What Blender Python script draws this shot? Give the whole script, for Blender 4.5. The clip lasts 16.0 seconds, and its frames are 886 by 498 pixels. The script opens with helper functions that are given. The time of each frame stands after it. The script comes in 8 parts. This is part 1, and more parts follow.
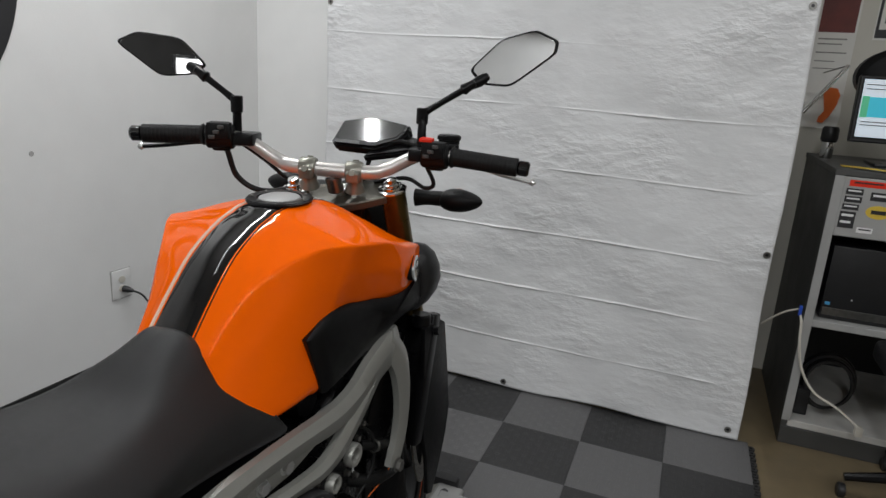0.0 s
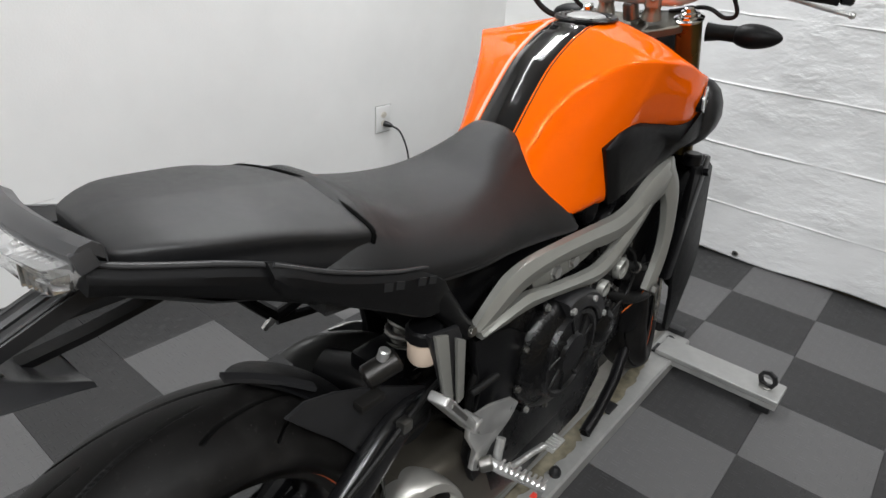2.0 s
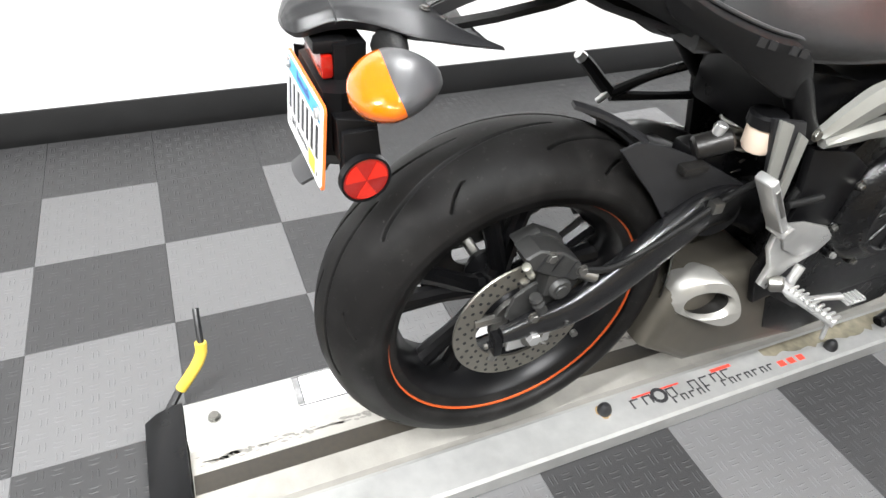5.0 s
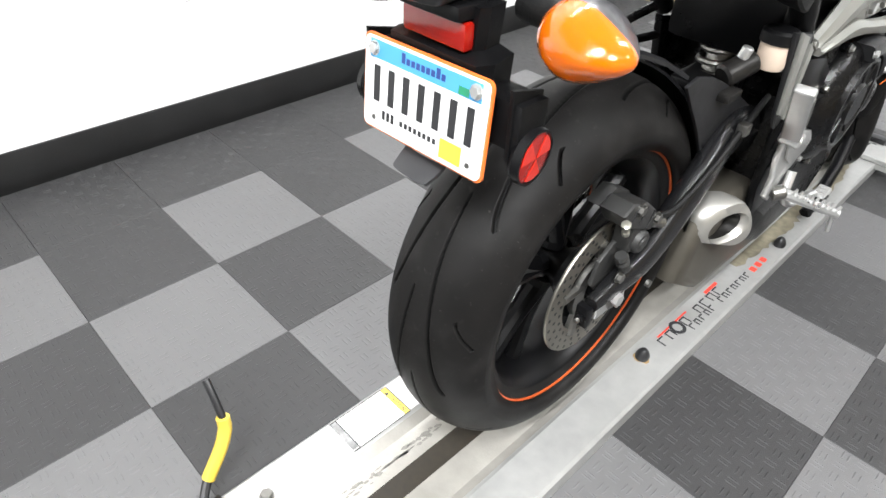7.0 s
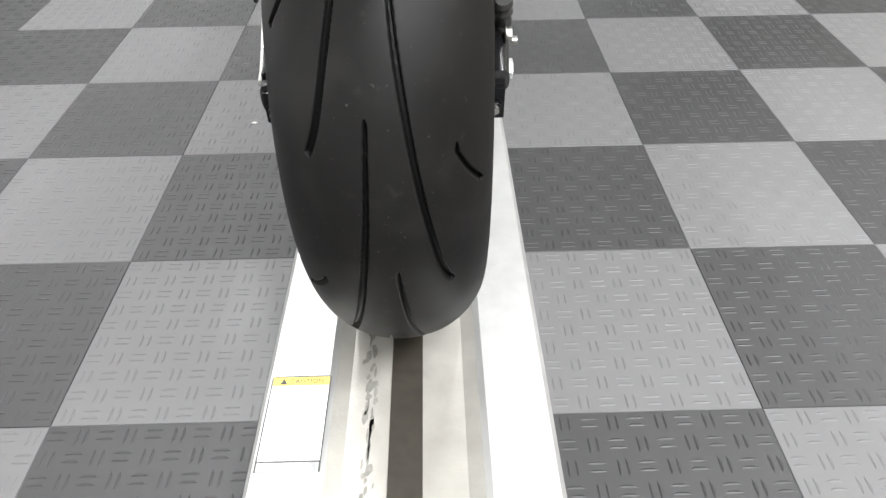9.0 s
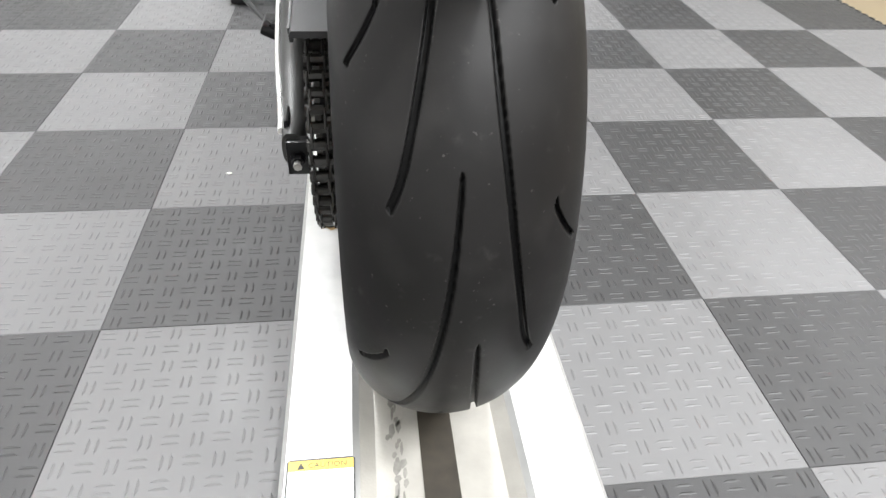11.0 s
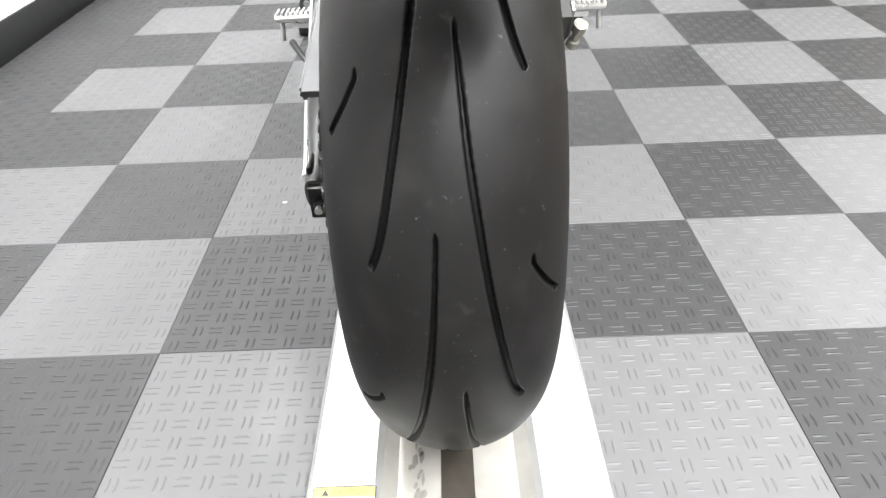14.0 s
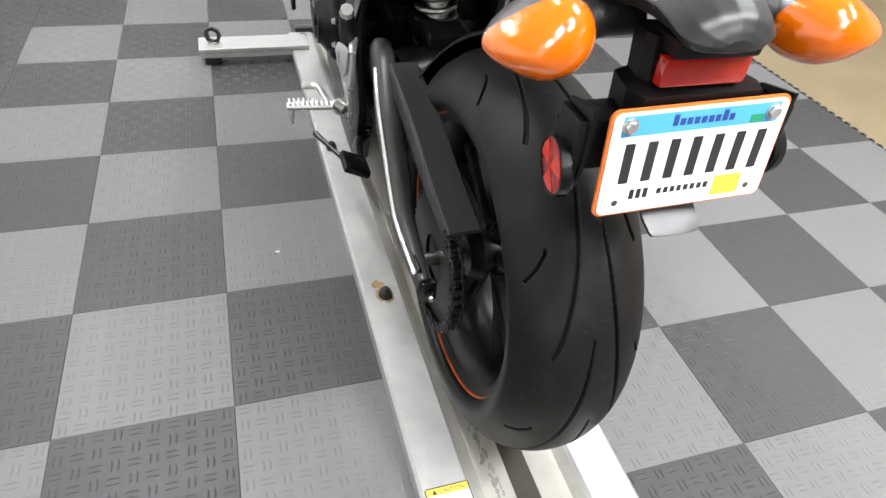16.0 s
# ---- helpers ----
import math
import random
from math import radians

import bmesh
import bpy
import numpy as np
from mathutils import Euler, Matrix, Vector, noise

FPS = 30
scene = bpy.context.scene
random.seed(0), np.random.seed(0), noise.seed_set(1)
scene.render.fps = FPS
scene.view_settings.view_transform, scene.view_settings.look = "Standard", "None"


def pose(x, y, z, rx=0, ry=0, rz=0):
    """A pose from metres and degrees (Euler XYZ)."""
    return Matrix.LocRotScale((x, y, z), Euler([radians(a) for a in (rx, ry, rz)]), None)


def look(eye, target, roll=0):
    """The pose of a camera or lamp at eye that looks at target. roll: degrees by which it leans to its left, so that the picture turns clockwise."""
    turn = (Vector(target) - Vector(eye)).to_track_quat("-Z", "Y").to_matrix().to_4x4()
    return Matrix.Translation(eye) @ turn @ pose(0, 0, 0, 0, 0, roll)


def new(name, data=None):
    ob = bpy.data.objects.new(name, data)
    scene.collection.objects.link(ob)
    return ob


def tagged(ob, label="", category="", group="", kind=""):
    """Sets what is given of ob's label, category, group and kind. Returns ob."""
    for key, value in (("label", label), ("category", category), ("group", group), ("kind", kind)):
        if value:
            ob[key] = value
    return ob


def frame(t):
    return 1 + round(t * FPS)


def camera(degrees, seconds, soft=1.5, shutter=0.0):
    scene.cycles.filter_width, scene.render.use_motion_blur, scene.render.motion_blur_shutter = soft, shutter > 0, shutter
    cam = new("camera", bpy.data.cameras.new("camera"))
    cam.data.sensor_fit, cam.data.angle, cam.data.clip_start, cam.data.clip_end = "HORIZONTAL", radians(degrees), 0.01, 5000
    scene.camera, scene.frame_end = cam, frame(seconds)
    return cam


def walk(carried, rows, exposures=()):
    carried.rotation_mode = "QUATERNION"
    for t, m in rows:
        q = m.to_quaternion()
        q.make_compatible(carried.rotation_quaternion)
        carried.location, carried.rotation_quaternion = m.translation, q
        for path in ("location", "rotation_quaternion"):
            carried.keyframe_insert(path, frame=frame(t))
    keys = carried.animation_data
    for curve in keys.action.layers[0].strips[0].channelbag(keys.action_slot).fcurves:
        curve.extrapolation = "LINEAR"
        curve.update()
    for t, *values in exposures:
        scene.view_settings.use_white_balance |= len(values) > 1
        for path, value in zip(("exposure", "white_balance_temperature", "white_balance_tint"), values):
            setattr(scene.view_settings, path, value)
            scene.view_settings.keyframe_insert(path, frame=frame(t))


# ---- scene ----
cam = camera(69.7, 16.0)
PATH = [
    (0, (0.694, -0.408, 1.311), (0.01, 1.399, 0.792), 3.7),
    (0.5, (0.65, -0.49, 1.303), (-0.112, 1.268, 0.73), 3.7),
    (1, (0.63, -0.513, 1.281), (-0.258, 1.135, 0.576), 3.3),
    (1.5, (0.621, -0.556, 1.248), (-0.367, 0.966, 0.404), 3.4),
    (2, (0.616, -0.615, 1.221), (-0.49, 0.783, 0.313), 3.8),
    (2.5, (0.622, -0.682, 1.203), (-0.576, 0.588, 0.226), 4.7),
    (3, (0.628, -0.728, 1.181), (-0.639, 0.413, 0.137), 5.6),
    (3.5, (0.644, -0.76, 1.163), (-0.667, 0.286, 0.073), 6.0),
    (4, (0.657, -0.794, 1.14), (-0.684, 0.139, -0.013), 5.4),
    (4.5, (0.668, -0.823, 1.121), (-0.705, -0.006, -0.081), 4.0),
    (5, (0.702, -0.8, 1.096), (-0.698, -0.135, -0.168), 4.7),
    (5.2, (0.72, -0.792, 1.091), (-0.715, -0.215, -0.177), 3.1),
    (7.3, (0.345, -1.155, 0.975), (-0.488, 0.225, -0.209), 4.0),
    (7.5, (0.273, -1.194, 0.949), (-0.296, 0.344, -0.196), 5.1),
    (8, (0.144, -1.202, 0.937), (-0.044, 0.323, -0.343), 1.0),
    (8.5, (0.094, -1.121, 0.831), (0.007, 0.362, -0.508), -1.1),
    (9, (0.043, -1.064, 0.712), (0.06, 0.405, -0.644), -0.9),
    (9.5, (0.038, -1.011, 0.674), (0.034, 0.5, -0.637), 0.4),
    (9.7, (0.036, -0.998, 0.675), (0.04, 0.547, -0.595), 0.4),
    (11.8, (-0.116, -0.997, 0.678), (0.205, 0.543, -0.558), 4.2),
    (12, (-0.113, -0.994, 0.678), (0.189, 0.547, -0.56), 4.1),
    (12.5, (-0.079, -0.983, 0.683), (0.114, 0.584, -0.545), 2.9),
    (13, (-0.037, -0.981, 0.689), (0.006, 0.594, -0.543), 0.4),
    (13.5, (-0.009, -0.985, 0.701), (-0.061, 0.601, -0.516), -3.0),
    (14, (0.0, -1.0, 0.717), (-0.019, 0.587, -0.5), -2.6),
    (14.5, (-0.02, -1.048, 0.813), (-0.059, 0.463, -0.498), -1.3),
    (15, (-0.049, -1.108, 0.958), (-0.09, 0.331, -0.431), 2.9),
    (15.5, (-0.254, -1.154, 1.019), (0.003, 0.299, -0.331), 3.8),
    (16, (-0.371, -1.067, 1.02), (0.171, 0.352, -0.28), 6.3),
]
EXPOSURE = [(0, -0.90), (1, -0.78), (1.5, -0.48), (2, -0.08), (2.5, 0.15), (3.5, 0.68), (4.5, 1.32), (5, 1.42), (7.3, 1.18), (8, 1.08), (9, 1.22), (12, 1.66), (14, 1.82), (14.5, 1.74), (15, 1.47), (15.5, 1.22), (16, 1.24)]
walk(cam, [(t, look(eye, target, roll)) for t, eye, target, roll in PATH], EXPOSURE)

# ==== world, lamps ====
world = bpy.data.worlds.new("world")
scene.world = world
world.use_nodes = True
world.node_tree.nodes["Background"].inputs[0].default_value = (0.8, 0.85, 1.0, 1)
world.node_tree.nodes["Background"].inputs[1].default_value = 0.02

WALL_X, WALL_Y, ROOM_X, ROOM_Y, CEIL = -1.42, 2.36, 4.2, -4.6, 2.75
T = 0.3048
# strip lamps out of view, some added only to brighten wall and floor
LAMPS = [(-0.84, 1.08, 35), (0.75, -1.95, 62), (0.5, -3.6, 28), (1.9, -1.2, 62), (2.6, 0.8, 26), (-0.95, 0.05, 5), (0.80, 1.08, 13)]
for lx, ly, power in LAMPS:
    lamp = new("ceiling_lamp_light", bpy.data.lights.new("ceiling_lamp_light", "AREA"))
    lamp.data.shape, lamp.data.size, lamp.data.size_y = "RECTANGLE", 0.055, 1.16
    lamp.data.energy = power
    lamp.data.color = (0.97, 0.985, 1.0)
    lamp.location = (lx, ly, CEIL - 0.075)

# ==== materials ====
def mat(name, color, rough=0.5, metal=0.0, vary=0.12, scale=30.0, bump=0.0, bscale=200.0, coat=0.0, rvar=0.12, spec=0.5, big=3.0, per_object=0.0):
    """A surface with colour and gloss varied at two sizes, and a fine relief."""
    m = bpy.data.materials.new(name)
    m.use_nodes = True
    nt = m.node_tree
    b = nt.nodes["Principled BSDF"]
    co = nt.nodes.new("ShaderNodeTexCoord")
    n1 = nt.nodes.new("ShaderNodeTexNoise")
    n1.inputs["Scale"].default_value, n1.inputs["Detail"].default_value = scale, 6
    n2 = nt.nodes.new("ShaderNodeTexNoise")
    n2.inputs["Scale"].default_value, n2.inputs["Detail"].default_value = big, 4
    for n in (n1, n2):
        nt.links.new(co.outputs["Object"], n.inputs["Vector"])
    add = nt.nodes.new("ShaderNodeMath")
    add.operation = "ADD"
    nt.links.new(n1.outputs["Fac"], add.inputs[0])
    nt.links.new(n2.outputs["Fac"], add.inputs[1])
    src = add.outputs[0]
    if per_object:
        info = nt.nodes.new("ShaderNodeObjectInfo")
        mul = nt.nodes.new("ShaderNodeMath")
        mul.operation, mul.inputs[1].default_value = "MULTIPLY_ADD", per_object
        nt.links.new(info.outputs["Random"], mul.inputs[0])
        nt.links.new(src, mul.inputs[2])
        src = mul.outputs[0]
    ramp = nt.nodes.new("ShaderNodeMapRange")
    ramp.inputs["From Min"].default_value, ramp.inputs["From Max"].default_value = 0.6, 1.4 + per_object
    ramp.inputs["To Min"].default_value, ramp.inputs["To Max"].default_value = 1 - vary, 1 + vary
    nt.links.new(src, ramp.inputs["Value"])
    hsv = nt.nodes.new("ShaderNodeHueSaturation")
    hsv.inputs["Color"].default_value = (*color, 1)
    nt.links.new(ramp.outputs[0], hsv.inputs["Value"])
    nt.links.new(hsv.outputs[0], b.inputs["Base Color"])
    rr = nt.nodes.new("ShaderNodeMapRange")
    rr.inputs["From Min"].default_value, rr.inputs["From Max"].default_value = 0.7, 1.3
    rr.inputs["To Min"].default_value, rr.inputs["To Max"].default_value = max(0.02, rough * (1 - rvar)), min(1, rough * (1 + rvar))
    nt.links.new(add.outputs[0], rr.inputs["Value"])
    nt.links.new(rr.outputs[0], b.inputs["Roughness"])
    b.inputs["Metallic"].default_value = metal
    b.inputs["Specular IOR Level"].default_value = spec
    b.inputs["Coat Weight"].default_value = coat
    b.inputs["Coat Roughness"].default_value = 0.04
    if bump:
        n3 = nt.nodes.new("ShaderNodeTexNoise")
        n3.inputs["Scale"].default_value, n3.inputs["Detail"].default_value = bscale, 3
        nt.links.new(co.outputs["Object"], n3.inputs["Vector"])
        bp = nt.nodes.new("ShaderNodeBump")
        bp.inputs["Strength"].default_value, bp.inputs["Distance"].default_value = bump, 0.002
        nt.links.new(n3.outputs["Fac"], bp.inputs["Height"])
        nt.links.new(bp.outputs[0], b.inputs["Normal"])
    return m


M_WALL = mat("white_wall_paint", (0.84, 0.84, 0.83), 0.55, vary=0.03, scale=8, bump=0.25, bscale=160)
M_CEIL = mat("ceiling_board", (0.6, 0.6, 0.58), 0.9, vary=0.05)
M_DARKWALL = mat("unlit_room_black", (0.014, 0.013, 0.012), 0.7, vary=0.1, scale=6)
M_SHOPWALL = mat("beige_wall_paint", (0.34, 0.31, 0.27), 0.7, vary=0.05, scale=6)
M_CREAM = mat("cream_wall_paint", (0.66, 0.64, 0.57), 0.6, vary=0.05, scale=6)
M_BASE = mat("black_rubber_baseboard", (0.012, 0.012, 0.012), 0.45, vary=0.2, scale=15)
M_TILE_L = mat("light_grey_tile_plastic", (0.106, 0.105, 0.106), 0.56, vary=0.10, scale=45, per_object=0.5, big=5, bump=0.15, bscale=500)
M_TILE_D = mat("graphite_tile_plastic", (0.0255, 0.0252, 0.0258), 0.54, vary=0.16, scale=45, per_object=0.5, big=5, bump=0.15, bscale=500)
M_SEAM = mat("floor_underside", (0.015, 0.015, 0.015), 0.9)
M_CONCRETE = mat("tan_concrete", (0.17, 0.132, 0.078), 0.38, vary=0.18, scale=14, big=2, bump=0.2, bscale=90)
M_RAIL = mat("brushed_aluminium", (0.40, 0.40, 0.39), 0.45, 0.55, vary=0.14, scale=35, big=5, bump=0.08, bscale=300)
M_RAIL_IN = mat("soiled_aluminium_channel", (0.30, 0.288, 0.262), 0.5, 0.25, vary=0.22, scale=25, big=8, bump=0.2, bscale=250)
M_SLOT = mat("oily_dirt", (0.0193, 0.0154, 0.0099), 0.6, vary=0.6, scale=90)
M_ORANGE = mat("orange_paint", (0.93, 0.128, 0.0003), 0.45, vary=0.02, coat=0.55, rvar=0.05, spec=0.0)
M_EDGE_GLINT = mat("pale_edge_glint", (0.78, 0.55, 0.42), 0.25, vary=0.04, coat=0.6)
M_CAPDISC = mat("brushed_cap_alloy", (0.36, 0.36, 0.355), 0.42, 0.2, vary=0.08)
M_LAMPSILVER = mat("lamp_reflector_silver", (0.78, 0.78, 0.77), 0.30, 0.45, vary=0.12, scale=60)
M_CHAIN = mat("oily_chain_steel", (0.018, 0.017, 0.016), 0.35, 0.5, vary=0.3, scale=80)
M_NAVY = mat("dark_blue_print", (0.02, 0.05, 0.22), 0.5)
M_REDBRIGHT = mat("bright_red_facet", (0.50, 0.016, 0.006), 0.2, vary=0.2, scale=120, coat=0.5)
# black of the seat piping, also painted as shade inside pipe openings
M_GROOVE = mat("black_piping_bore_shade", (0.0025, 0.0025, 0.0025), 0.85, vary=0.1, spec=0.05)
M_SILENCER = mat("dull_silencer_steel", (0.11, 0.10, 0.082), 0.45, 0.6, vary=0.25, scale=20)
# lighter plastic that paints the highlight along ridges
M_RIDGE = mat("highlit_plastic_edge", (0.030, 0.030, 0.031), 0.42, vary=0.2, scale=60, spec=0.5)
M_SHELL = mat("satin_grey_shell", (0.040, 0.040, 0.042), 0.34, vary=0.1, scale=50, spec=0.5)
M_SHROUD = mat("satin_shroud_steel", (0.46, 0.45, 0.42), 0.40, 0.75, vary=0.1, scale=40)
M_CAST = mat("grey_cast_alloy", (0.038, 0.038, 0.037), 0.45, 0.4, vary=0.2, scale=70, bump=0.15, bscale=500)
M_BLACKGLOSS = mat("gloss_black_paint", (0.004, 0.004, 0.0045), 0.10, vary=0.1, coat=0.5)
M_PLASTIC = mat("matt_black_plastic", (0.0036, 0.0036, 0.004), 0.45, vary=0.2, scale=60, bump=0.12, bscale=900, spec=0.2)
M_PLASTIC_G = mat("charcoal_plastic", (0.016, 0.016, 0.017), 0.38, vary=0.12, scale=60, bump=0.1, bscale=900, spec=0.35)
M_SATIN = mat("satin_black_metal", (0.004, 0.004, 0.0045), 0.30, vary=0.1, scale=12, bump=0.02, bscale=500, spec=0.2)
M_ARM = mat("polished_black_paint", (0.006, 0.006, 0.0065), 0.24, vary=0.15, scale=20, bump=0.02, bscale=400, spec=0.5)
M_RIM = mat("black_rim_paint", (0.004, 0.004, 0.0045), 0.34, vary=0.15, spec=0.25)
M_RIMLINE = mat("rim_line_tape", (0.50, 0.085, 0.018), 0.4, vary=0.15, scale=60)
M_CASE = mat("black_engine_casing", (0.0028, 0.0028, 0.0031), 0.28, vary=0.3, scale=50, bump=0.2, bscale=400, spec=0.3)
M_FRAME = mat("silver_frame_paint", (0.29, 0.29, 0.268), 0.42, 0.5, vary=0.06, scale=50, bump=0.05, bscale=500)
M_RUBBER = mat("tyre_rubber", (0.0064, 0.0060, 0.0058), 0.5, vary=0.4, scale=14, big=5, bump=0.06, bscale=900, spec=0.16)
# tread worn to a dusty grey; grooves coloured black for their shade and fresh rubber
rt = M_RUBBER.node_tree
unworn_shade = rt.nodes.new("ShaderNodeAttribute")
unworn_shade.attribute_name = "unworn_shade"
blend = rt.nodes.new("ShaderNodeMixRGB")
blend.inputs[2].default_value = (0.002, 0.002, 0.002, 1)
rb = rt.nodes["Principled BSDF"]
rt.links.new(unworn_shade.outputs["Fac"], blend.inputs[0])
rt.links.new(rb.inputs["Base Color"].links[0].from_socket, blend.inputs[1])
# grit and pale scuffs pressed into the tread
grit = None
for gscale, lo, hi in ((240.0, 0.70, 0.74), (70.0, 0.64, 0.80), (16.0, 0.50, 0.72)):
    gn = rt.nodes.new("ShaderNodeTexNoise")
    gn.inputs["Scale"].default_value, gn.inputs["Detail"].default_value = gscale, 3
    rt.links.new(next(n for n in rt.nodes if n.bl_idname == "ShaderNodeTexCoord").outputs["Object"], gn.inputs["Vector"])
    gm = rt.nodes.new("ShaderNodeMapRange")
    gm.inputs["From Min"].default_value, gm.inputs["From Max"].default_value = lo, hi
    gm.inputs["To Max"].default_value = {240.0: 0.55, 70.0: 0.22, 16.0: 0.10}[gscale]
    rt.links.new(gn.outputs["Fac"], gm.inputs["Value"])
    if grit is None:
        grit = gm.outputs[0]
    else:
        gx = rt.nodes.new("ShaderNodeMath")
        gx.operation = "MAXIMUM"
        rt.links.new(grit, gx.inputs[0])
        rt.links.new(gm.outputs[0], gx.inputs[1])
        grit = gx.outputs[0]
dust = rt.nodes.new("ShaderNodeMixRGB")
dust.inputs[2].default_value = (0.075, 0.072, 0.069, 1)
rt.links.new(grit, dust.inputs[0])
rt.links.new(rb.inputs["Base Color"].links[0].from_socket, dust.inputs[1])
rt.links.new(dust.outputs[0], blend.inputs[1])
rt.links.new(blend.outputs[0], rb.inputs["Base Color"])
M_GRIP = mat("rubber_grip", (0.007, 0.007, 0.007), 0.5, vary=0.15, bump=0.3, bscale=350, spec=0.2)
M_FLAP = mat("smoky_grey_plastic", (0.026, 0.026, 0.028), 0.4, vary=0.1, scale=40)
M_SEAT = mat("black_seat_vinyl", (0.0070, 0.0070, 0.0075), 0.46, vary=0.15, scale=90, bump=0.35, bscale=1100, spec=0.42)
M_SEAT2 = mat("smooth_seat_vinyl", (0.0095, 0.0095, 0.0102), 0.46, vary=0.15, scale=90, bump=0.25, bscale=1100, spec=0.55)
M_CHROME = mat("polished_steel", (0.72, 0.72, 0.71), 0.12, 1.0, vary=0.05, rvar=0.3)
M_ALU = mat("bare_aluminium", (0.60, 0.60, 0.59), 0.30, 0.8, vary=0.08, scale=40)
M_BARALU = mat("silver_handlebar_alloy", (0.58, 0.56, 0.54), 0.42, 0.8, vary=0.05)
M_STEEL = mat("dull_steel", (0.26, 0.255, 0.24), 0.38, 1.0, vary=0.25, scale=60)
M_DISC = mat("brake_disc_steel", (0.30, 0.285, 0.25), 0.42, 1.0, vary=0.15, scale=80)
M_TITAN = mat("brown_anodised_steel", (0.24, 0.235, 0.20), 0.36, 0.6, vary=0.12)
M_GOLD = mat("gold_fork_tube", (0.13, 0.09, 0.03), 0.3, 0.9, vary=0.1)
M_RIMTAPE = mat("orange_rim_tape", (0.75, 0.16, 0.03), 0.35, vary=0.08)
M_RED = mat("red_plastic", (0.75, 0.03, 0.01), 0.35, vary=0.05)
M_WHITE = mat("white_enamel", (0.78, 0.78, 0.77), 0.4, vary=0.03)
M_BLUE = mat("light_blue_print", (0.07, 0.33, 0.62), 0.6, vary=0.05)
M_SOFTINK = mat("faded_print", (0.30, 0.29, 0.27), 0.6, vary=0.5, scale=90)
M_YOKE = mat("dark_bronze_yoke", (0.085, 0.080, 0.064), 0.40, 0.5, vary=0.12)
M_INK = mat("black_ink", (0.02, 0.02, 0.022), 0.5)
M_YELLOW = mat("yellow_vinyl", (0.66, 0.47, 0.06), 0.45, vary=0.08)
M_GREEN = mat("green_print", (0.02, 0.24, 0.12), 0.45)
M_REDINK = mat("red_print", (0.65, 0.05, 0.03), 0.45, vary=0.15)
M_GREYPAINT = mat("grey_cabinet_paint", (0.060, 0.060, 0.058), 0.5, vary=0.08, scale=10)
M_DARK = mat("black_equipment", (0.012, 0.012, 0.013), 0.4, vary=0.2)
M_CABLE = mat("white_cable", (0.6, 0.57, 0.5), 0.45, vary=0.05)
M_MIRROR = mat("mirror_silver", (0.86, 0.87, 0.88), 0.02, 1.0, vary=0.0, rvar=0.0)
M_LCD = mat("lcd_glass", (0.06, 0.062, 0.06), 0.08, vary=0.05, coat=1.0)
M_RESERVOIR = mat("brake_fluid_plastic", (0.62, 0.50, 0.40), 0.35, vary=0.06)


def clear(name, color, rough, alpha, trans=0.85):
    m = mat(name, color, rough, vary=0.06, scale=60, coat=0.6, bump=0.22 if trans < 0.5 else 0.0, bscale=230)
    b = m.node_tree.nodes["Principled BSDF"]
    b.inputs["Transmission Weight"].default_value = trans
    b.inputs["IOR"].default_value = 1.45
    return m


M_AMBER = clear("amber_lens", (0.88, 0.17, 0.002), 0.12, 1, 0.35)
M_REDLENS = clear("red_reflector_lens", (0.30, 0.008, 0.004), 0.16, 1, 0.15)
M_CLEARLENS = clear("clear_tail_lens", (0.9, 0.9, 0.9), 0.06, 1, 0.85)
M_SCREEN = mat("monitor_screen", (0.02, 0.02, 0.02), 0.2)


def glow(name, color, strength):
    m = mat(name, color, 0.4, vary=0.0)
    b = m.node_tree.nodes["Principled BSDF"]
    b.inputs["Emission Color"].default_value = (*color, 1)
    b.inputs["Emission Strength"].default_value = strength
    return m


M_DIFFUSER = glow("lamp_diffuser", (1.0, 0.98, 0.95), 3.0)

M_DAYLIGHT = glow("window_daylight", (1.0, 1.0, 1.0), 3.5)
M_SCR_WHITE = glow("screen_white", (0.75, 0.85, 0.95), 0.55)
M_SCR_CYAN = glow("screen_cyan", (0.05, 0.55, 0.72), 0.5)
M_SCR_GREEN = glow("screen_green", (0.10, 0.55, 0.30), 0.4)
M_LIGHTGREY = mat("pale_grey_laminate", (0.36, 0.36, 0.35), 0.5, vary=0.08, scale=12)
M_MARBLE = mat("white_marbled_board", (0.62, 0.61, 0.58), 0.35, vary=0.25, scale=7, big=4)
M_BLUEPLASTIC = mat("blue_plastic", (0.02, 0.08, 0.5), 0.4)
M_PAPER = mat("white_paper", (0.80, 0.79, 0.75), 0.7, vary=0.04)
M_DULLRED = mat("dull_red_print", (0.15, 0.035, 0.03), 0.6, vary=0.3, scale=20)

# ==== mesh tools ====
def mesh_of(name, bm, mats, smooth=35):
    me = bpy.data.meshes.new(name)
    bmesh.ops.recalc_face_normals(bm, faces=bm.faces[:])
    bm.to_mesh(me)
    bm.free()
    for m in mats if isinstance(mats, (list, tuple)) else [mats]:
        me.materials.append(m)
    if smooth:
        me.polygons.foreach_set("use_smooth", [True] * len(me.polygons))
        me.set_sharp_from_angle(angle=radians(smooth))
    return me


def part(name, bm, material, parent=None, label="", smooth=35):
    """One bmesh, in world metres, as one mesh object under a thing or a part."""
    ob = new(name, mesh_of(name, bm, material, smooth))
    if parent is not None:
        ob.parent = parent
        ob.matrix_parent_inverse = parent.matrix_world.inverted()
    if label:
        tagged(ob, label)
    return ob


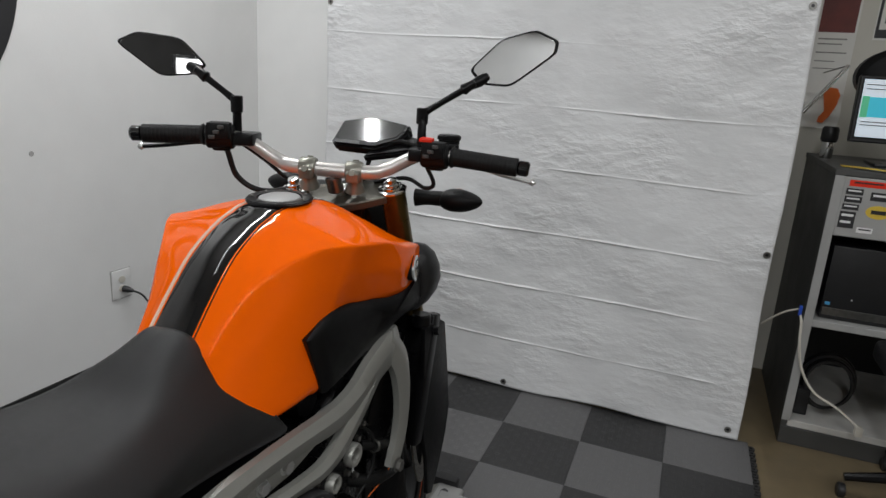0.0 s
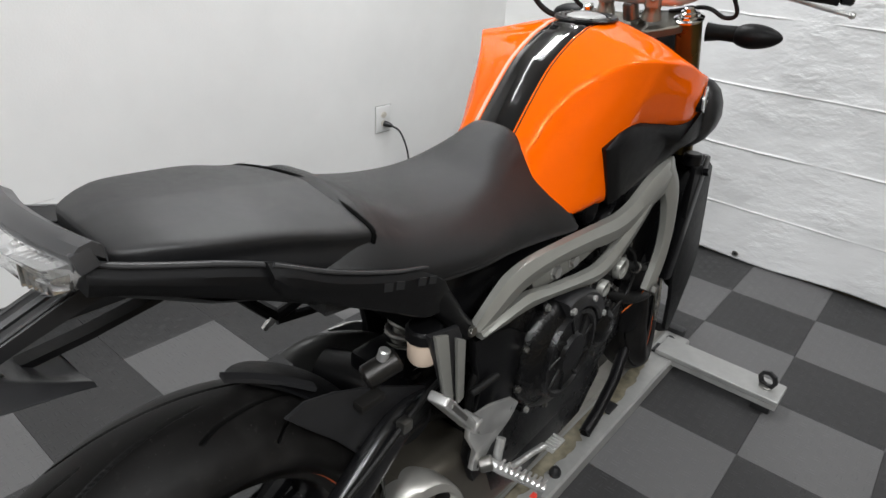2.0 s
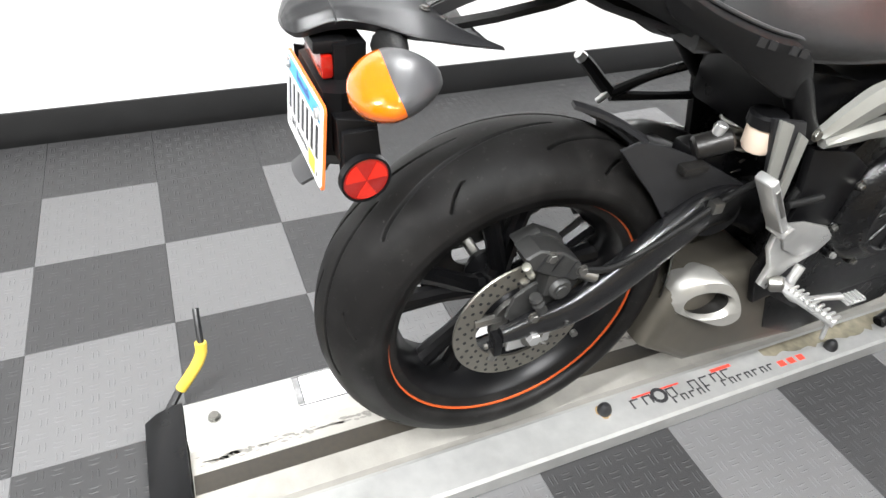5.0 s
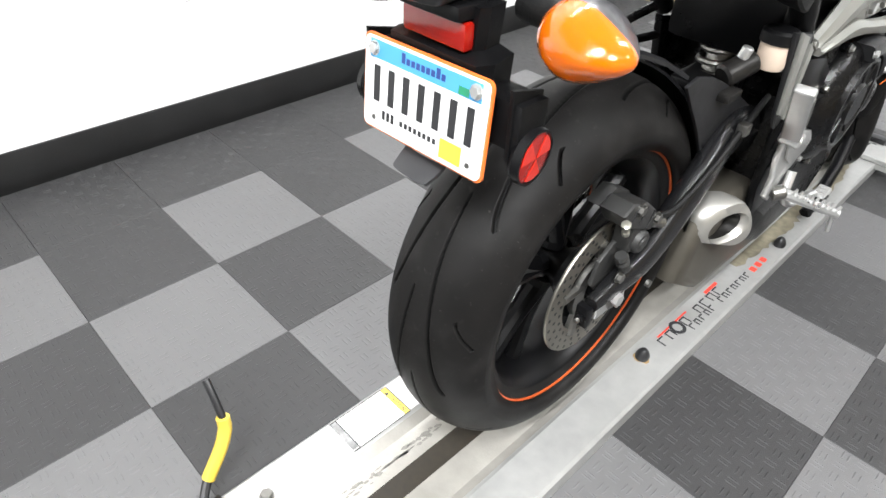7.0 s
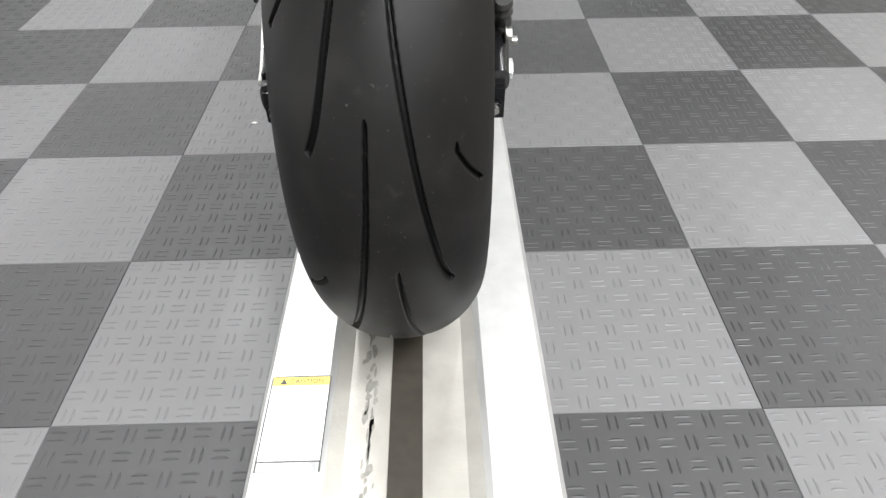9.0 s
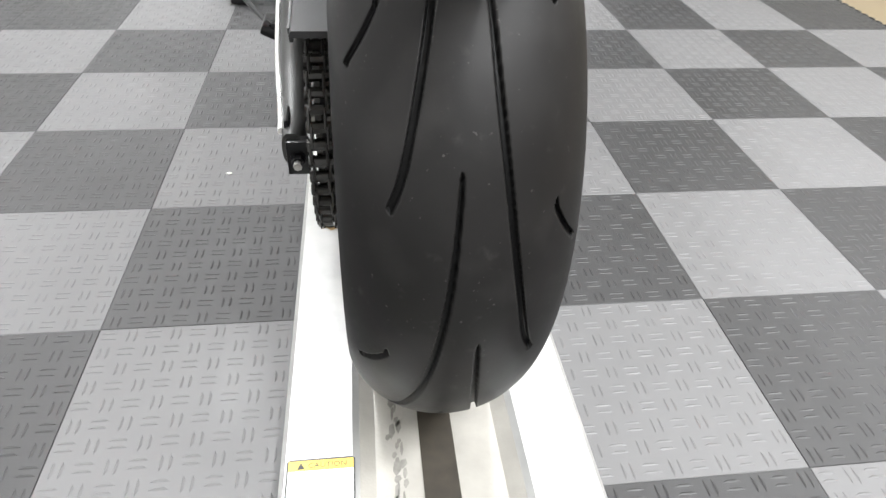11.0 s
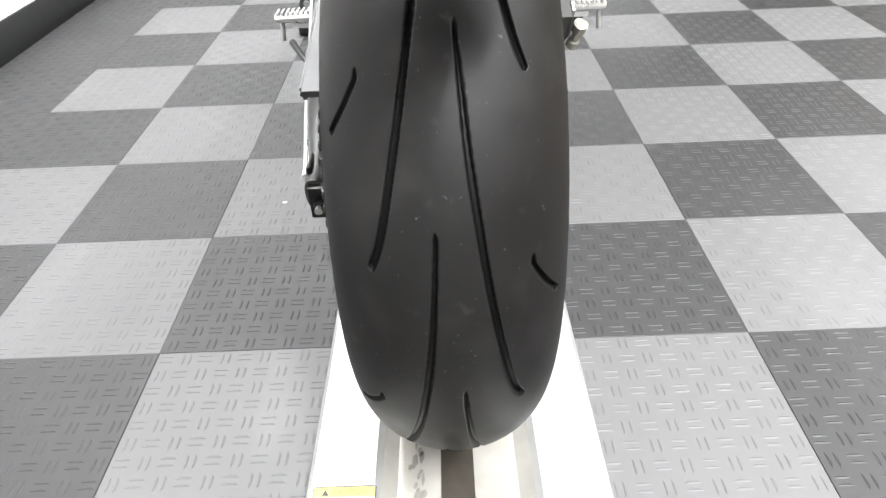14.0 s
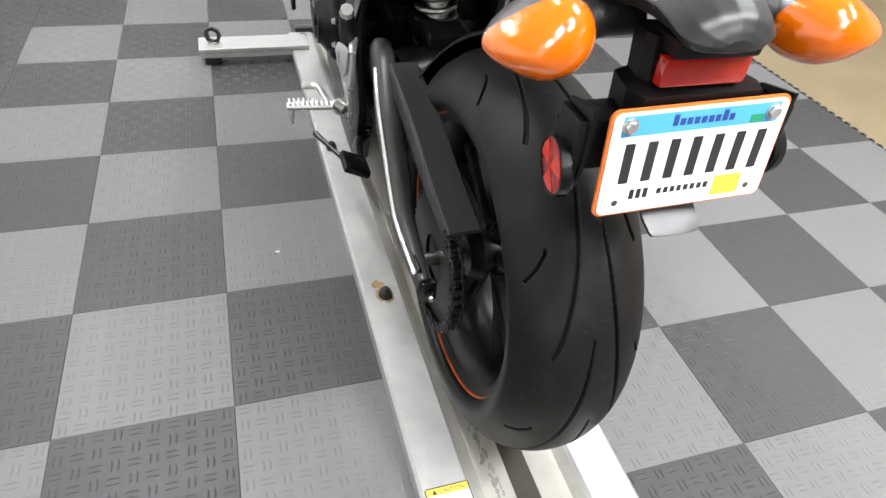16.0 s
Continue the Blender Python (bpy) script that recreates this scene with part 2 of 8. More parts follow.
def empty(name, at, label, category, group="", kind="", parent=None):
    e = new(name)
    e.location = at
    e.empty_display_size = 0.05
    if parent is not None:
        e.parent = parent
        e.matrix_parent_inverse = parent.matrix_world.inverted()
    bpy.context.view_layer.update()
    return tagged(e, label, category, group, kind)


def thing(name, bm, material, label, category, group="", kind="", smooth=35):
    return tagged(part(name, bm, material, None, "", smooth), label, category, group, kind)


def box(x0, x1, y0, y1, z0, z1, bevel=0.0, segs=2, bm=None):
    """A box between two corners, with rounded edges."""
    own = bmesh.new()
    bmesh.ops.create_cube(own, size=1, matrix=Matrix.LocRotScale(((x0 + x1) / 2, (y0 + y1) / 2, (z0 + z1) / 2), None, (abs(x1 - x0), abs(y1 - y0), abs(z1 - z0))))
    if bevel:
        bmesh.ops.bevel(own, geom=own.edges[:], offset=bevel, segments=segs, affect="EDGES", profile=0.6)
    return merge(bm, own)


def merge(bm, own, m=None, index=0):
    """Adds own to bm, after the transform m, with the material slot index."""
    if m is not None:
        bmesh.ops.transform(own, matrix=m, verts=own.verts[:])
    if index:
        for f in own.faces:
            f.material_index = index
    if bm is None:
        return own
    me = bpy.data.meshes.new("tmp")
    own.to_mesh(me)
    own.free()
    bm.from_mesh(me)
    bpy.data.meshes.remove(me)
    return bm


def spline(points, n):
    """n points on a smooth curve through the given ones."""
    p = np.array(points, float)
    if len(p) < 3:
        return p[0] + (p[-1] - p[0]) * np.linspace(0, 1, n)[:, None]
    q = np.vstack([2 * p[0] - p[1], p, 2 * p[-1] - p[-2]])
    out = []
    for u in np.linspace(0, len(p) - 1, n):
        i = min(int(u), len(p) - 2)
        f = u - i
        a, b, c, d = q[i:i + 4]
        out.append(0.5 * (2 * b + (c - a) * f + (2 * a - 5 * b + 4 * c - d) * f * f + (3 * b - a - 3 * c + d) * f ** 3))
    return np.array(out)


def skin(rings, closed=True, caps=True, bm=None):
    """A surface over rings of points of equal count."""
    own = bmesh.new()
    vs = [[own.verts.new(tuple(p)) for p in ring] for ring in rings]
    n = len(vs[0])
    for a, b in zip(vs, vs[1:]):
        for i in range(n if closed else n - 1):
            j = (i + 1) % n
            try:
                own.faces.new((a[i], a[j], b[j], b[i]))
            except ValueError:
                pass
    if caps and closed:
        own.faces.new(vs[0])
        own.faces.new(vs[-1])
    bmesh.ops.remove_doubles(own, verts=own.verts[:], dist=1e-5)
    return merge(bm, own)


def tube(points, r, segs=12, smooth_n=0, bm=None, flat=1.0):
    """A round bar along a line; r is one radius or one a point. flat squeezes it upwards."""
    p = np.array(points, float)
    rr = np.array([r] * len(p) if np.isscalar(r) else r, float)
    if smooth_n:
        rr = np.interp(np.linspace(0, len(p) - 1, smooth_n), range(len(p)), rr)
        p = spline(p, smooth_n)
    rings = []
    up = Vector((0.0, 0.0, 1.0))
    for i, q in enumerate(p):
        d = Vector(p[min(i + 1, len(p) - 1)] - p[max(i - 1, 0)]).normalized()
        side = d.cross(up if abs(d.z) < 0.97 else Vector((0, 1, 0))).normalized()
        if i and side.dot(last) < 0:
            side = -side
        last = side
        top = side.cross(d)
        rings.append([Vector(q) + float(rr[i]) * (math.cos(a) * side + flat * math.sin(a) * top) for a in (2 * math.pi * k / segs for k in range(segs))])
    return skin(rings, bm=bm)


def lathe(profile, m, segs=48, bm=None, closed=False):
    """(radius, height) pairs turned about z, then placed by m."""
    rings = [[(r * math.cos(a), r * math.sin(a), h) for r, h in profile] for a in (2 * math.pi * k / segs for k in range(segs))]
    own = bmesh.new()
    vs = [[own.verts.new(p) for p in ring] for ring in rings]
    n = len(profile)
    for k in range(segs):
        a, b = vs[k], vs[(k + 1) % segs]
        for i in range(n if closed else n - 1):
            j = (i + 1) % n
            own.faces.new((a[i], a[j], b[j], b[i]))
    bmesh.ops.remove_doubles(own, verts=own.verts[:], dist=1e-6)
    return merge(bm, own, m)


def axis_m(at, direction):
    """z turned to a direction, at a place."""
    return Matrix.Translation(at) @ Vector(direction).to_track_quat("Z", "Y").to_matrix().to_4x4()


def cyl(a, b, r, segs=20, bevel=0.0, bm=None, r2=None):
    """A round bar from a to b with a small chamfer."""
    a, b = Vector(a), Vector(b)
    h = (b - a).length
    c = min(bevel, h * 0.45)
    r2 = r if r2 is None else r2
    prof = [(0, 0), (r - c, 0), (r, c), (r2, h - c), (r2 - c, h), (0, h)] if c else [(0, 0), (r, 0), (r2, h), (0, h)]
    return lathe(prof, axis_m(a, b - a), segs, bm)


def plate(outline, x0, x1, bevel=0.0, bm=None, m=None, segs=2, axis="x"):
    """An outline in (y, z) made a slab from x0 to x1, with rounded edges."""
    own = bmesh.new()
    f = own.faces.new([own.verts.new((x0, y, z)) for y, z in outline])
    g = bmesh.ops.extrude_face_region(own, geom=[f])
    bmesh.ops.translate(own, vec=(x1 - x0, 0, 0), verts=[v for v in g["geom"] if isinstance(v, bmesh.types.BMVert)])
    if bevel:
        sharp = [e for e in own.edges if abs(e.verts[0].co.x - e.verts[1].co.x) < 1e-6]
        bmesh.ops.bevel(own, geom=sharp, offset=bevel, segments=segs, affect="EDGES", profile=0.6)
    return merge(bm, own, m)


def hexbolt(at, direction, r=0.007, h=0.005, bm=None):
    """A hexagon head with a washer."""
    own = cyl((0, 0, 0), (0, 0, 0.0015), r * 1.25, 16)
    cyl((0, 0, 0.0015), (0, 0, h), r, 6, 0.0008, own)
    return merge(bm, own, axis_m(at, direction))


def text_bm(body, size, m, depth=0.0004, align="LEFT"):
    """Raised letters as a bmesh."""
    cu = bpy.data.curves.new("txt", "FONT")
    cu.body, cu.size, cu.extrude, cu.align_x = body, size, depth, align
    cu.resolution_u = 2
    ob = bpy.data.objects.new("txt", cu)
    scene.collection.objects.link(ob)
    bpy.context.view_layer.update()
    me = ob.to_mesh()
    own = bmesh.new()
    own.from_mesh(me)
    ob.to_mesh_clear()
    bpy.data.objects.remove(ob)
    bmesh.ops.transform(own, matrix=m, verts=own.verts[:])
    return own


# ==== the room ====
tagged(part("ground", box(-6, 7, -8, 7, -0.20, -0.016), M_CONCRETE), "tan sealed concrete shop floor", "floor", kind="structure")
tagged(part("wall_west", box(WALL_X - 0.15, WALL_X, ROOM_Y, WALL_Y + 0.15, -0.02, CEIL), M_WALL), "white painted wall beside the motorcycle", "wall", kind="structure")
tagged(part("wall_north", box(WALL_X, 1.02, WALL_Y, WALL_Y + 0.77, -0.02, CEIL), M_WALL), "white painted wall behind the hanging sheet", "wall", kind="structure")
tagged(part("wall_alcove", box(1.02, ROOM_X, WALL_Y + 0.62, WALL_Y + 0.77, -0.02, CEIL), M_CREAM), "cream wall behind the office corner", "wall", kind="structure")
tagged(part("wall_east", box(ROOM_X, ROOM_X + 0.15, ROOM_Y, WALL_Y + 0.77, -0.02, CEIL), M_SHOPWALL), "plain shop wall", "wall", kind="structure")
tagged(part("wall_rear", box(WALL_X - 0.15, 0.65, ROOM_Y - 0.15, ROOM_Y, -0.02, CEIL), M_WALL), "white painted rear wall", "wall", kind="structure")
# near-black colour puts the unlit back of the room into this wall
tagged(part("wall_south", box(0.65, ROOM_X + 0.15, ROOM_Y - 0.15, ROOM_Y, -0.02, CEIL), M_DARKWALL), "wall coloured near black for the unlit back of the shop", "wall", kind="structure")
tagged(part("ceiling", box(WALL_X - 0.15, ROOM_X + 0.15, ROOM_Y - 0.15, WALL_Y + 0.77, CEIL, CEIL + 0.1), M_CEIL), "white ceiling board", "ceiling", kind="structure")


def baseboard(name, x0, x1, y0, y1):
    return tagged(part(name, box(x0, x1, y0, y1, -0.014, 0.104, 0.003), M_BASE), "black rubber baseboard along the wall", "baseboard", kind="structure")


baseboard("baseboard_west", WALL_X + 0.0005, WALL_X + 0.009, ROOM_Y, WALL_Y - 0.012)
baseboard("baseboard_north", WALL_X + 0.0005, 1.02, WALL_Y - 0.009, WALL_Y - 0.0005)


def ceiling_lamp(x, y):
    e = empty("ceiling_lamp", (x, y, CEIL), "white strip lamp on the ceiling, out of view", "lamp", "ceiling lamps")
    part("frame", box(x - 0.05, x + 0.05, y - 0.62, y + 0.62, CEIL - 0.045, CEIL - 0.001, 0.004), M_WHITE, e)
    part("diffuser", cyl((x, y - 0.60, CEIL - 0.052), (x, y + 0.60, CEIL - 0.052), 0.017, 20, 0.002), M_DIFFUSER, e)
    for dy in (-0.61, 0.61):
        part("tube_holder", box(x - 0.02, x + 0.02, y + dy - 0.008, y + dy + 0.008, CEIL - 0.075, CEIL - 0.045, 0.003), M_WHITE, e)


for lx, ly, power in LAMPS:
    ceiling_lamp(lx, ly)

win = tagged(empty("window_1", (1.5, ROOM_Y, 1.42), "", ""), "bright shop window in the dark wall", "window", kind="structure")
part("pane", box(1.24, 1.60, ROOM_Y + 0.004, ROOM_Y + 0.010, 1.40, 1.55), M_DAYLIGHT, win)
for a in ((1.21, 1.24, 1.37, 1.58), (1.60, 1.63, 1.37, 1.58), (1.24, 1.60, 1.37, 1.40), (1.24, 1.60, 1.55, 1.58)):
    part("window_frame", box(a[0], a[1], ROOM_Y + 0.001, ROOM_Y + 0.03, a[2], a[3], 0.003), M_DARK, win)
tagged(part("trim_beam", box(WALL_X, 0.65, ROOM_Y + 0.001, ROOM_Y + 0.12, 2.25, 2.45), M_SHOPWALL), "tan beam across the rear wall", "beam", kind="structure")
M_SCUFF_SHADOW = mat("grey_scuff_shadow", (0.42, 0.41, 0.40), 0.6, vary=0.3, scale=60)
ww = bpy.data.objects["wall_west"]
for y0, z0, y1, z1, h in ((-0.13, 0.398, 0.03, 0.4045, 0.0016), (-0.28, 0.392, -0.255, 0.395, 0.0025), (0.30, 0.300, 0.36, 0.304, 0.0018), (0.62, 0.36, 0.72, 0.367, 0.0016), (-0.9, 0.33, -0.86, 0.334, 0.0016)):
    part("scuff_mark", plate([(y0, z0), (y1, z1), (y1, z1 + h * 0.4), ((y0 + y1) / 2, (z0 + z1) / 2 + h), (y0, z0 + h * 0.5)], WALL_X - 0.001, WALL_X + 0.0005), M_SCUFF_SHADOW, ww)
part("nail_hole", cyl((WALL_X - 0.001, 1.12, 0.97), (WALL_X + 0.002, 1.12, 0.97), 0.009, 12, 0.001), M_SCUFF_SHADOW, ww)

# black ring painted on the wall
RING_Y, RING_Z = 0.555, 1.585
emblem = empty("wall_emblem", (WALL_X, RING_Y, RING_Z), "large black concentric rings painted on the white wall", "wall emblem")
for r0, r1 in ((0.505, 0.581), (0.300, 0.388)):
    part("ring", lathe([(r0, 0.0), (r1, 0.0), (r1, 0.003), (r0, 0.003)], axis_m((WALL_X + 0.0005, RING_Y, RING_Z), (1, 0, 0)), 128, closed=True), M_INK, emblem)

# socket with plug and lead
sock = empty("wall_socket", (WALL_X, 1.44, 0.385), "white double wall socket with a black plug", "socket")
# grey plate painted as the thin shadow round the cover
part("shadow_gap", box(WALL_X + 0.0004, WALL_X + 0.002, 1.3965, 1.4955, 0.3435, 0.4705), M_SCUFF_SHADOW, sock)
part("cover_plate", box(WALL_X + 0.0005, WALL_X + 0.007, 1.400, 1.492, 0.347, 0.467, 0.003), M_WHITE, sock)
for zz in (0.387, 0.427):
    part("outlet", plate([(1.446 + 0.017 * math.cos(a), zz + 0.014 * math.sin(a)) for a in np.linspace(0, 2 * math.pi, 17)[:-1]], WALL_X + 0.007, WALL_X + 0.0095, 0.001), M_CABLE, sock)
plug = empty("power_lead", (WALL_X + 0.03, 1.455, 0.36), "black power lead plugged into the wall socket", "cable")
part("plug_body", tube([(WALL_X + 0.010, 1.450, 0.386), (WALL_X + 0.03, 1.455, 0.384), (WALL_X + 0.045, 1.465, 0.379)], [0.014, 0.013, 0.007], 12), M_DARK, plug)
part("lead", tube([(WALL_X + 0.042, 1.463, 0.380), (WALL_X + 0.06, 1.50, 0.350), (WALL_X + 0.05, 1.56, 0.26), (WALL_X + 0.04, 1.60, 0.15), (WALL_X + 0.05, 1.62, 0.05), (WALL_X + 0.08, 1.63, 0.012)], 0.0042, 8, 40), M_DARK, plug)

# ==== white sheet hung in front of the wall ====
M_TARP = mat("white_poly_sheet", (0.70, 0.705, 0.71), 0.36, vary=0.05, scale=9, big=2.5, bump=0.55, bscale=1.0)
tn = M_TARP.node_tree
wr = next(n for n in tn.nodes if n.bl_idname == "ShaderNodeTexNoise" and abs(n.inputs["Scale"].default_value - 1.0) < 0.01)
flat = wr.inputs["Vector"].links[0].from_socket
bump_in = wr.outputs[0].links[0].to_socket


def crumple(scale, turn, kind, detail, rough):
    """A noise drawn out along the sheet."""
    mp = tn.nodes.new("ShaderNodeMapping")
    mp.inputs["Scale"].default_value, mp.inputs["Rotation"].default_value = scale, (0, turn, 0)
    tn.links.new(flat, mp.inputs["Vector"])
    nz_ = tn.nodes.new("ShaderNodeTexNoise")
    nz_.noise_type = kind
    nz_.inputs["Scale"].default_value, nz_.inputs["Detail"].default_value, nz_.inputs["Roughness"].default_value, nz_.inputs["Distortion"].default_value = 1.0, detail, rough, 0.15
    tn.links.new(mp.outputs[0], nz_.inputs["Vector"])
    return nz_.outputs[0]


def mathed(op, a, b):
    nd = tn.nodes.new("ShaderNodeMath")
    nd.operation = op
    for k, v in enumerate((a, b)):
        if isinstance(v, (int, float)):
            nd.inputs[k].default_value = v
        else:
            tn.links.new(v, nd.inputs[k])
    return nd.outputs[0]


dashes = crumple((19, 19, 36), 0.10, "FBM", 3, 0.55)
diagonal = crumple((7, 7, 17), -0.75, "FBM", 3, 0.5)
patches = mathed("POWER", crumple((3.5, 3.5, 4.5), 0.3, "FBM", 2, 0.5), 2.6)
tn.links.new(mathed("ADD", mathed("MULTIPLY", mathed("MULTIPLY", dashes, patches), 4.2), mathed("MULTIPLY", mathed("MULTIPLY", diagonal, patches), 2.6)), bump_in)
tn.nodes.remove(wr)
next(n for n in tn.nodes if n.bl_idname == "ShaderNodeBump").inputs["Distance"].default_value = 0.0105
X0, X1, SY = -0.875, 1.025, 2.112
FOLDS = [(0.229, 0.5), (0.475, 0.6), (0.717, 0.6), (0.98, 0.5), (1.223, 0.4), (1.47, 0.4), (1.72, 0.4), (1.97, 0.4), (2.2, 0.4)]


def sheet_y(x, z):
    v = Vector((x * 2.2, z * 2.2, 0.0))
    w = 0.010 * noise.noise(v) + 0.003 * noise.noise(v * 3.1) - 0.0026 * abs(noise.noise(Vector((x * 6 + z * 4, z * 9 - x * 3, 3.0)))) + 0.010 * noise.noise(Vector((x * 3 + z * 2.2, 0.5 * z, 11.0)))
    for k, (fz, s) in enumerate(FOLDS):
        d = z - fz + 0.010 * (x - 0.3) + 0.003 * math.sin(6 * x + k) + 0.0012 * noise.noise(Vector((x * 14, k, 0)))
        w += -0.0085 * s * min(1.0, max(0.0, (0.93 - x) / 0.10)) * max(0.12, 0.6 + 1.3 * noise.noise(Vector((x * 5, k * 3.7, 5)))) * math.exp(-abs(d / 0.0030) ** 1.4)
    w += 0.012 * math.exp(-((x - X1) / 0.05) ** 2) * math.sin(z * 4.2)
    return SY + w + 0.06 * (z / 2.4)


nx = 250
fine = np.linspace(0.0, 2.33, 3001)
thick_ = 1.0 + 4.5 * sum(np.abs(fine + 0.012 - fz) < 0.019 for fz, s in FOLDS)
much = np.concatenate(([0.0], np.cumsum(thick_[1:])))
levels = np.interp(np.linspace(0, much[-1], 561), much, fine)
nz = 560
bm = bmesh.new()
grid = []
for k in range(nz + 1):
    row = []
    for i in range(nx + 1):
        u, w = i / nx, k / nz
        x = X0 + (X1 - X0) * u
        z = 0.012 + levels[k]
        z -= 0.006 * math.sin(9 * x) * (1 - w) ** 6
        row.append(bm.verts.new((x - 0.01 * w + 0.004 * math.sin(z * 7), sheet_y(x, z), z)))
    grid.append(row)
for a, b in zip(grid, grid[1:]):
    for i in range(nx):
        bm.faces.new((a[i], a[i + 1], b[i + 1], b[i]))
sheet = empty("hanging_sheet", (0.05, SY, 0.0), "white creased plastic sheet with eyelets hung before the wall", "sheet")
cloth = part("cloth", bm, M_TARP, sheet, smooth=60)
sol = cloth.modifiers.new("thick", "SOLIDIFY")
sol.thickness = 0.0012
for ex, ez in [(-0.86, 0.05), (0.066, 0.03), (0.985, 0.045), (1.0, 0.76), (0.99, 1.62), (0.98, 2.3), (-0.86, 2.3), (0.06, 2.3), (-0.87, 0.8), (-0.87, 1.6)]:
    part("eyelet", lathe([(0.006, 0.0), (0.012, 0.0), (0.013, 0.002), (0.006, 0.002)], axis_m((ex, sheet_y(ex, ez) - 0.002, ez), (0, -1, 0)), 20, closed=True), M_STEEL, sheet)
    part("hole", cyl((ex, sheet_y(ex, ez) - 0.0015, ez), (ex, sheet_y(ex, ez) - 0.003, ez), 0.006, 14), M_DARK, sheet)
part("hanging_bar", cyl((X0 - 0.03, SY + 0.065, 2.35), (X1 + 0.03, SY + 0.065, 2.35), 0.012, 12), M_STEEL, sheet)

# ==== wheel rail under the motorcycle ====
RAIL0, RAIL1, RW = -0.915, 1.285, 0.18
rail = empty("motorcycle_rail", (0, 0, 0), "aluminium motorcycle moving rail with outriggers on the tiled floor", "motorcycle dolly")
prof = [(-0.178, 0.004), (-0.178, 0.040), (-0.172, 0.046), (-0.098, 0.046), (-0.090, 0.042), (-0.072, 0.0315), (0.072, 0.0315), (0.090, 0.042), (0.098, 0.046), (0.172, 0.046), (0.178, 0.040), (0.178, 0.004)]
bm = skin([[(x, y, z) for x, z in prof] for y in (RAIL0, RAIL1)])
for f in bm.faces:
    c = f.calc_center_median()
    if abs(c.x) < 0.093 and c.z > 0.01 and abs(f.normal.y) < 0.5:
        f.material_index = 1
part("body", bm, [M_RAIL, M_RAIL_IN], rail, smooth=0)
part("drain_slot", box(-0.020, 0.020, RAIL0 + 0.002, RAIL1 - 0.01, 0.030, 0.0325), M_SLOT, rail, "dirty dark slot along the channel")
M_SMUDGE = mat("rubber_smudge", (0.17, 0.163, 0.148), 0.6, vary=0.5, scale=120)
tr = np.random.RandomState(9)
mark = bmesh.new()
for k in range(400):
    y = RAIL0 + 0.01 + k * 0.0062
    w = 0.0012 + 0.0042 * tr.rand() ** 2
    x = -0.046 + 0.004 * math.sin(y * 5) + 0.0035 * tr.randn()
    l = 0.005 + 0.011 * tr.rand()
    mark.faces.new([mark.verts.new(p) for p in ((x - w, y, 0.03175), (x - w * 0.3, y - l * 0.5, 0.03175), (x + w, y + 0.002, 0.03175), (x + w * 0.6, y + l, 0.03175), (x - w * 0.7, y + l * 0.8, 0.03175))])
tagged(part("tyre_smudge", mark, M_SMUDGE, rail, "black rubber smudges along the channel", 0), kind="stuff")
for sx in (-1, 1):
    a = box(min(sx * 0.12, sx * 0.49), max(sx * 0.12, sx * 0.49), 1.130, 1.232, 0.0465, 0.062, 0.002, 1)
    arm = part("outrigger_arm", a, M_RAIL, rail)
    part("side_flange", box(min(sx * 0.12, sx * 0.488), max(sx * 0.12, sx * 0.488), 1.130, 1.134, 0.030, 0.0460), M_RAIL, rail)
    part("foot", box(min(sx * 0.42, sx * 0.475), max(sx * 0.42, sx * 0.475), 1.14, 1.22, 0.001, 0.049, 0.006), M_DARK, rail, "black rubber foot")
    part("tie_ring", lathe([(0.0175, -0.0055), (0.0285, -0.0055), (0.0295, 0.0), (0.0285, 0.0055), (0.0175, 0.0055)], axis_m((sx * 0.44, 1.185, 0.088), (0.3, 1, 0.0)), 8, closed=True), M_DARK, rail, "black tie-down ring")
    part("swivel_base", cyl((sx * 0.44, 1.185, 0.062), (sx * 0.44, 1.185, 0.068), 0.02, 16, 0.002), M_STEEL, rail)
    part("arm_bolt", cyl((sx * 0.129, 1.235, 0.045), (sx * 0.129, 1.235, 0.060), 0.013, 12, 0.003), M_DARK, rail)
for bx, by in ((0.122, -0.135), (0.150, 0.470), (-0.132, -0.126), (-0.15, 0.47)):
    part("peg", lathe([(0, 0), (0.014, 0), (0.015, 0.008), (0.011, 0.018), (0.006, 0.024), (0, 0.025)], Matrix.Translation((bx, by, 0.046)), 16), M_DARK, rail, "black rubber peg")
part("end_bolt", hexbolt((-0.125, -0.862, 0.046), (0, 0, 1), 0.010, 0.010), M_STEEL, rail)
part("end_bolt", hexbolt((0.125, -0.862, 0.046), (0, 0, 1), 0.010, 0.010), M_STEEL, rail)
part("end_stop", box(-0.150, 0.150, 1.287, 1.325, 0.002, 0.062, 0.008), M_DARK, rail, "black end stop")
for by in (0.785, 1.16):
    part("clip_plate", box(0.106, 0.150, by - 0.027, by + 0.027, 0.0465, 0.052, 0.003), M_DARK, rail)

# tail ramp hinge with its lever
lev = empty("rail_lever", (-0.2, -0.95, 0.0), "black release lever with a yellow grip at the rail's tail", "lever")
part("ramp", skin([[(x, y, z) for x, z in ((-0.182, 0.002), (-0.182, top), (-0.176, top + 0.004), (0.176, top + 0.004), (0.182, top), (0.182, 0.002))] for y, top in ((RAIL0 - 0.002, 0.044), (RAIL0 - 0.02, 0.043), (RAIL0 - 0.05, 0.032), (RAIL0 - 0.075, 0.012))]), M_SATIN, lev, "black tail ramp")
part("arm", tube([(-0.190, -0.945, 0.020), (-0.208, -0.930, 0.030), (-0.220, -0.915, 0.045)], 0.008, 10), M_DARK, lev)
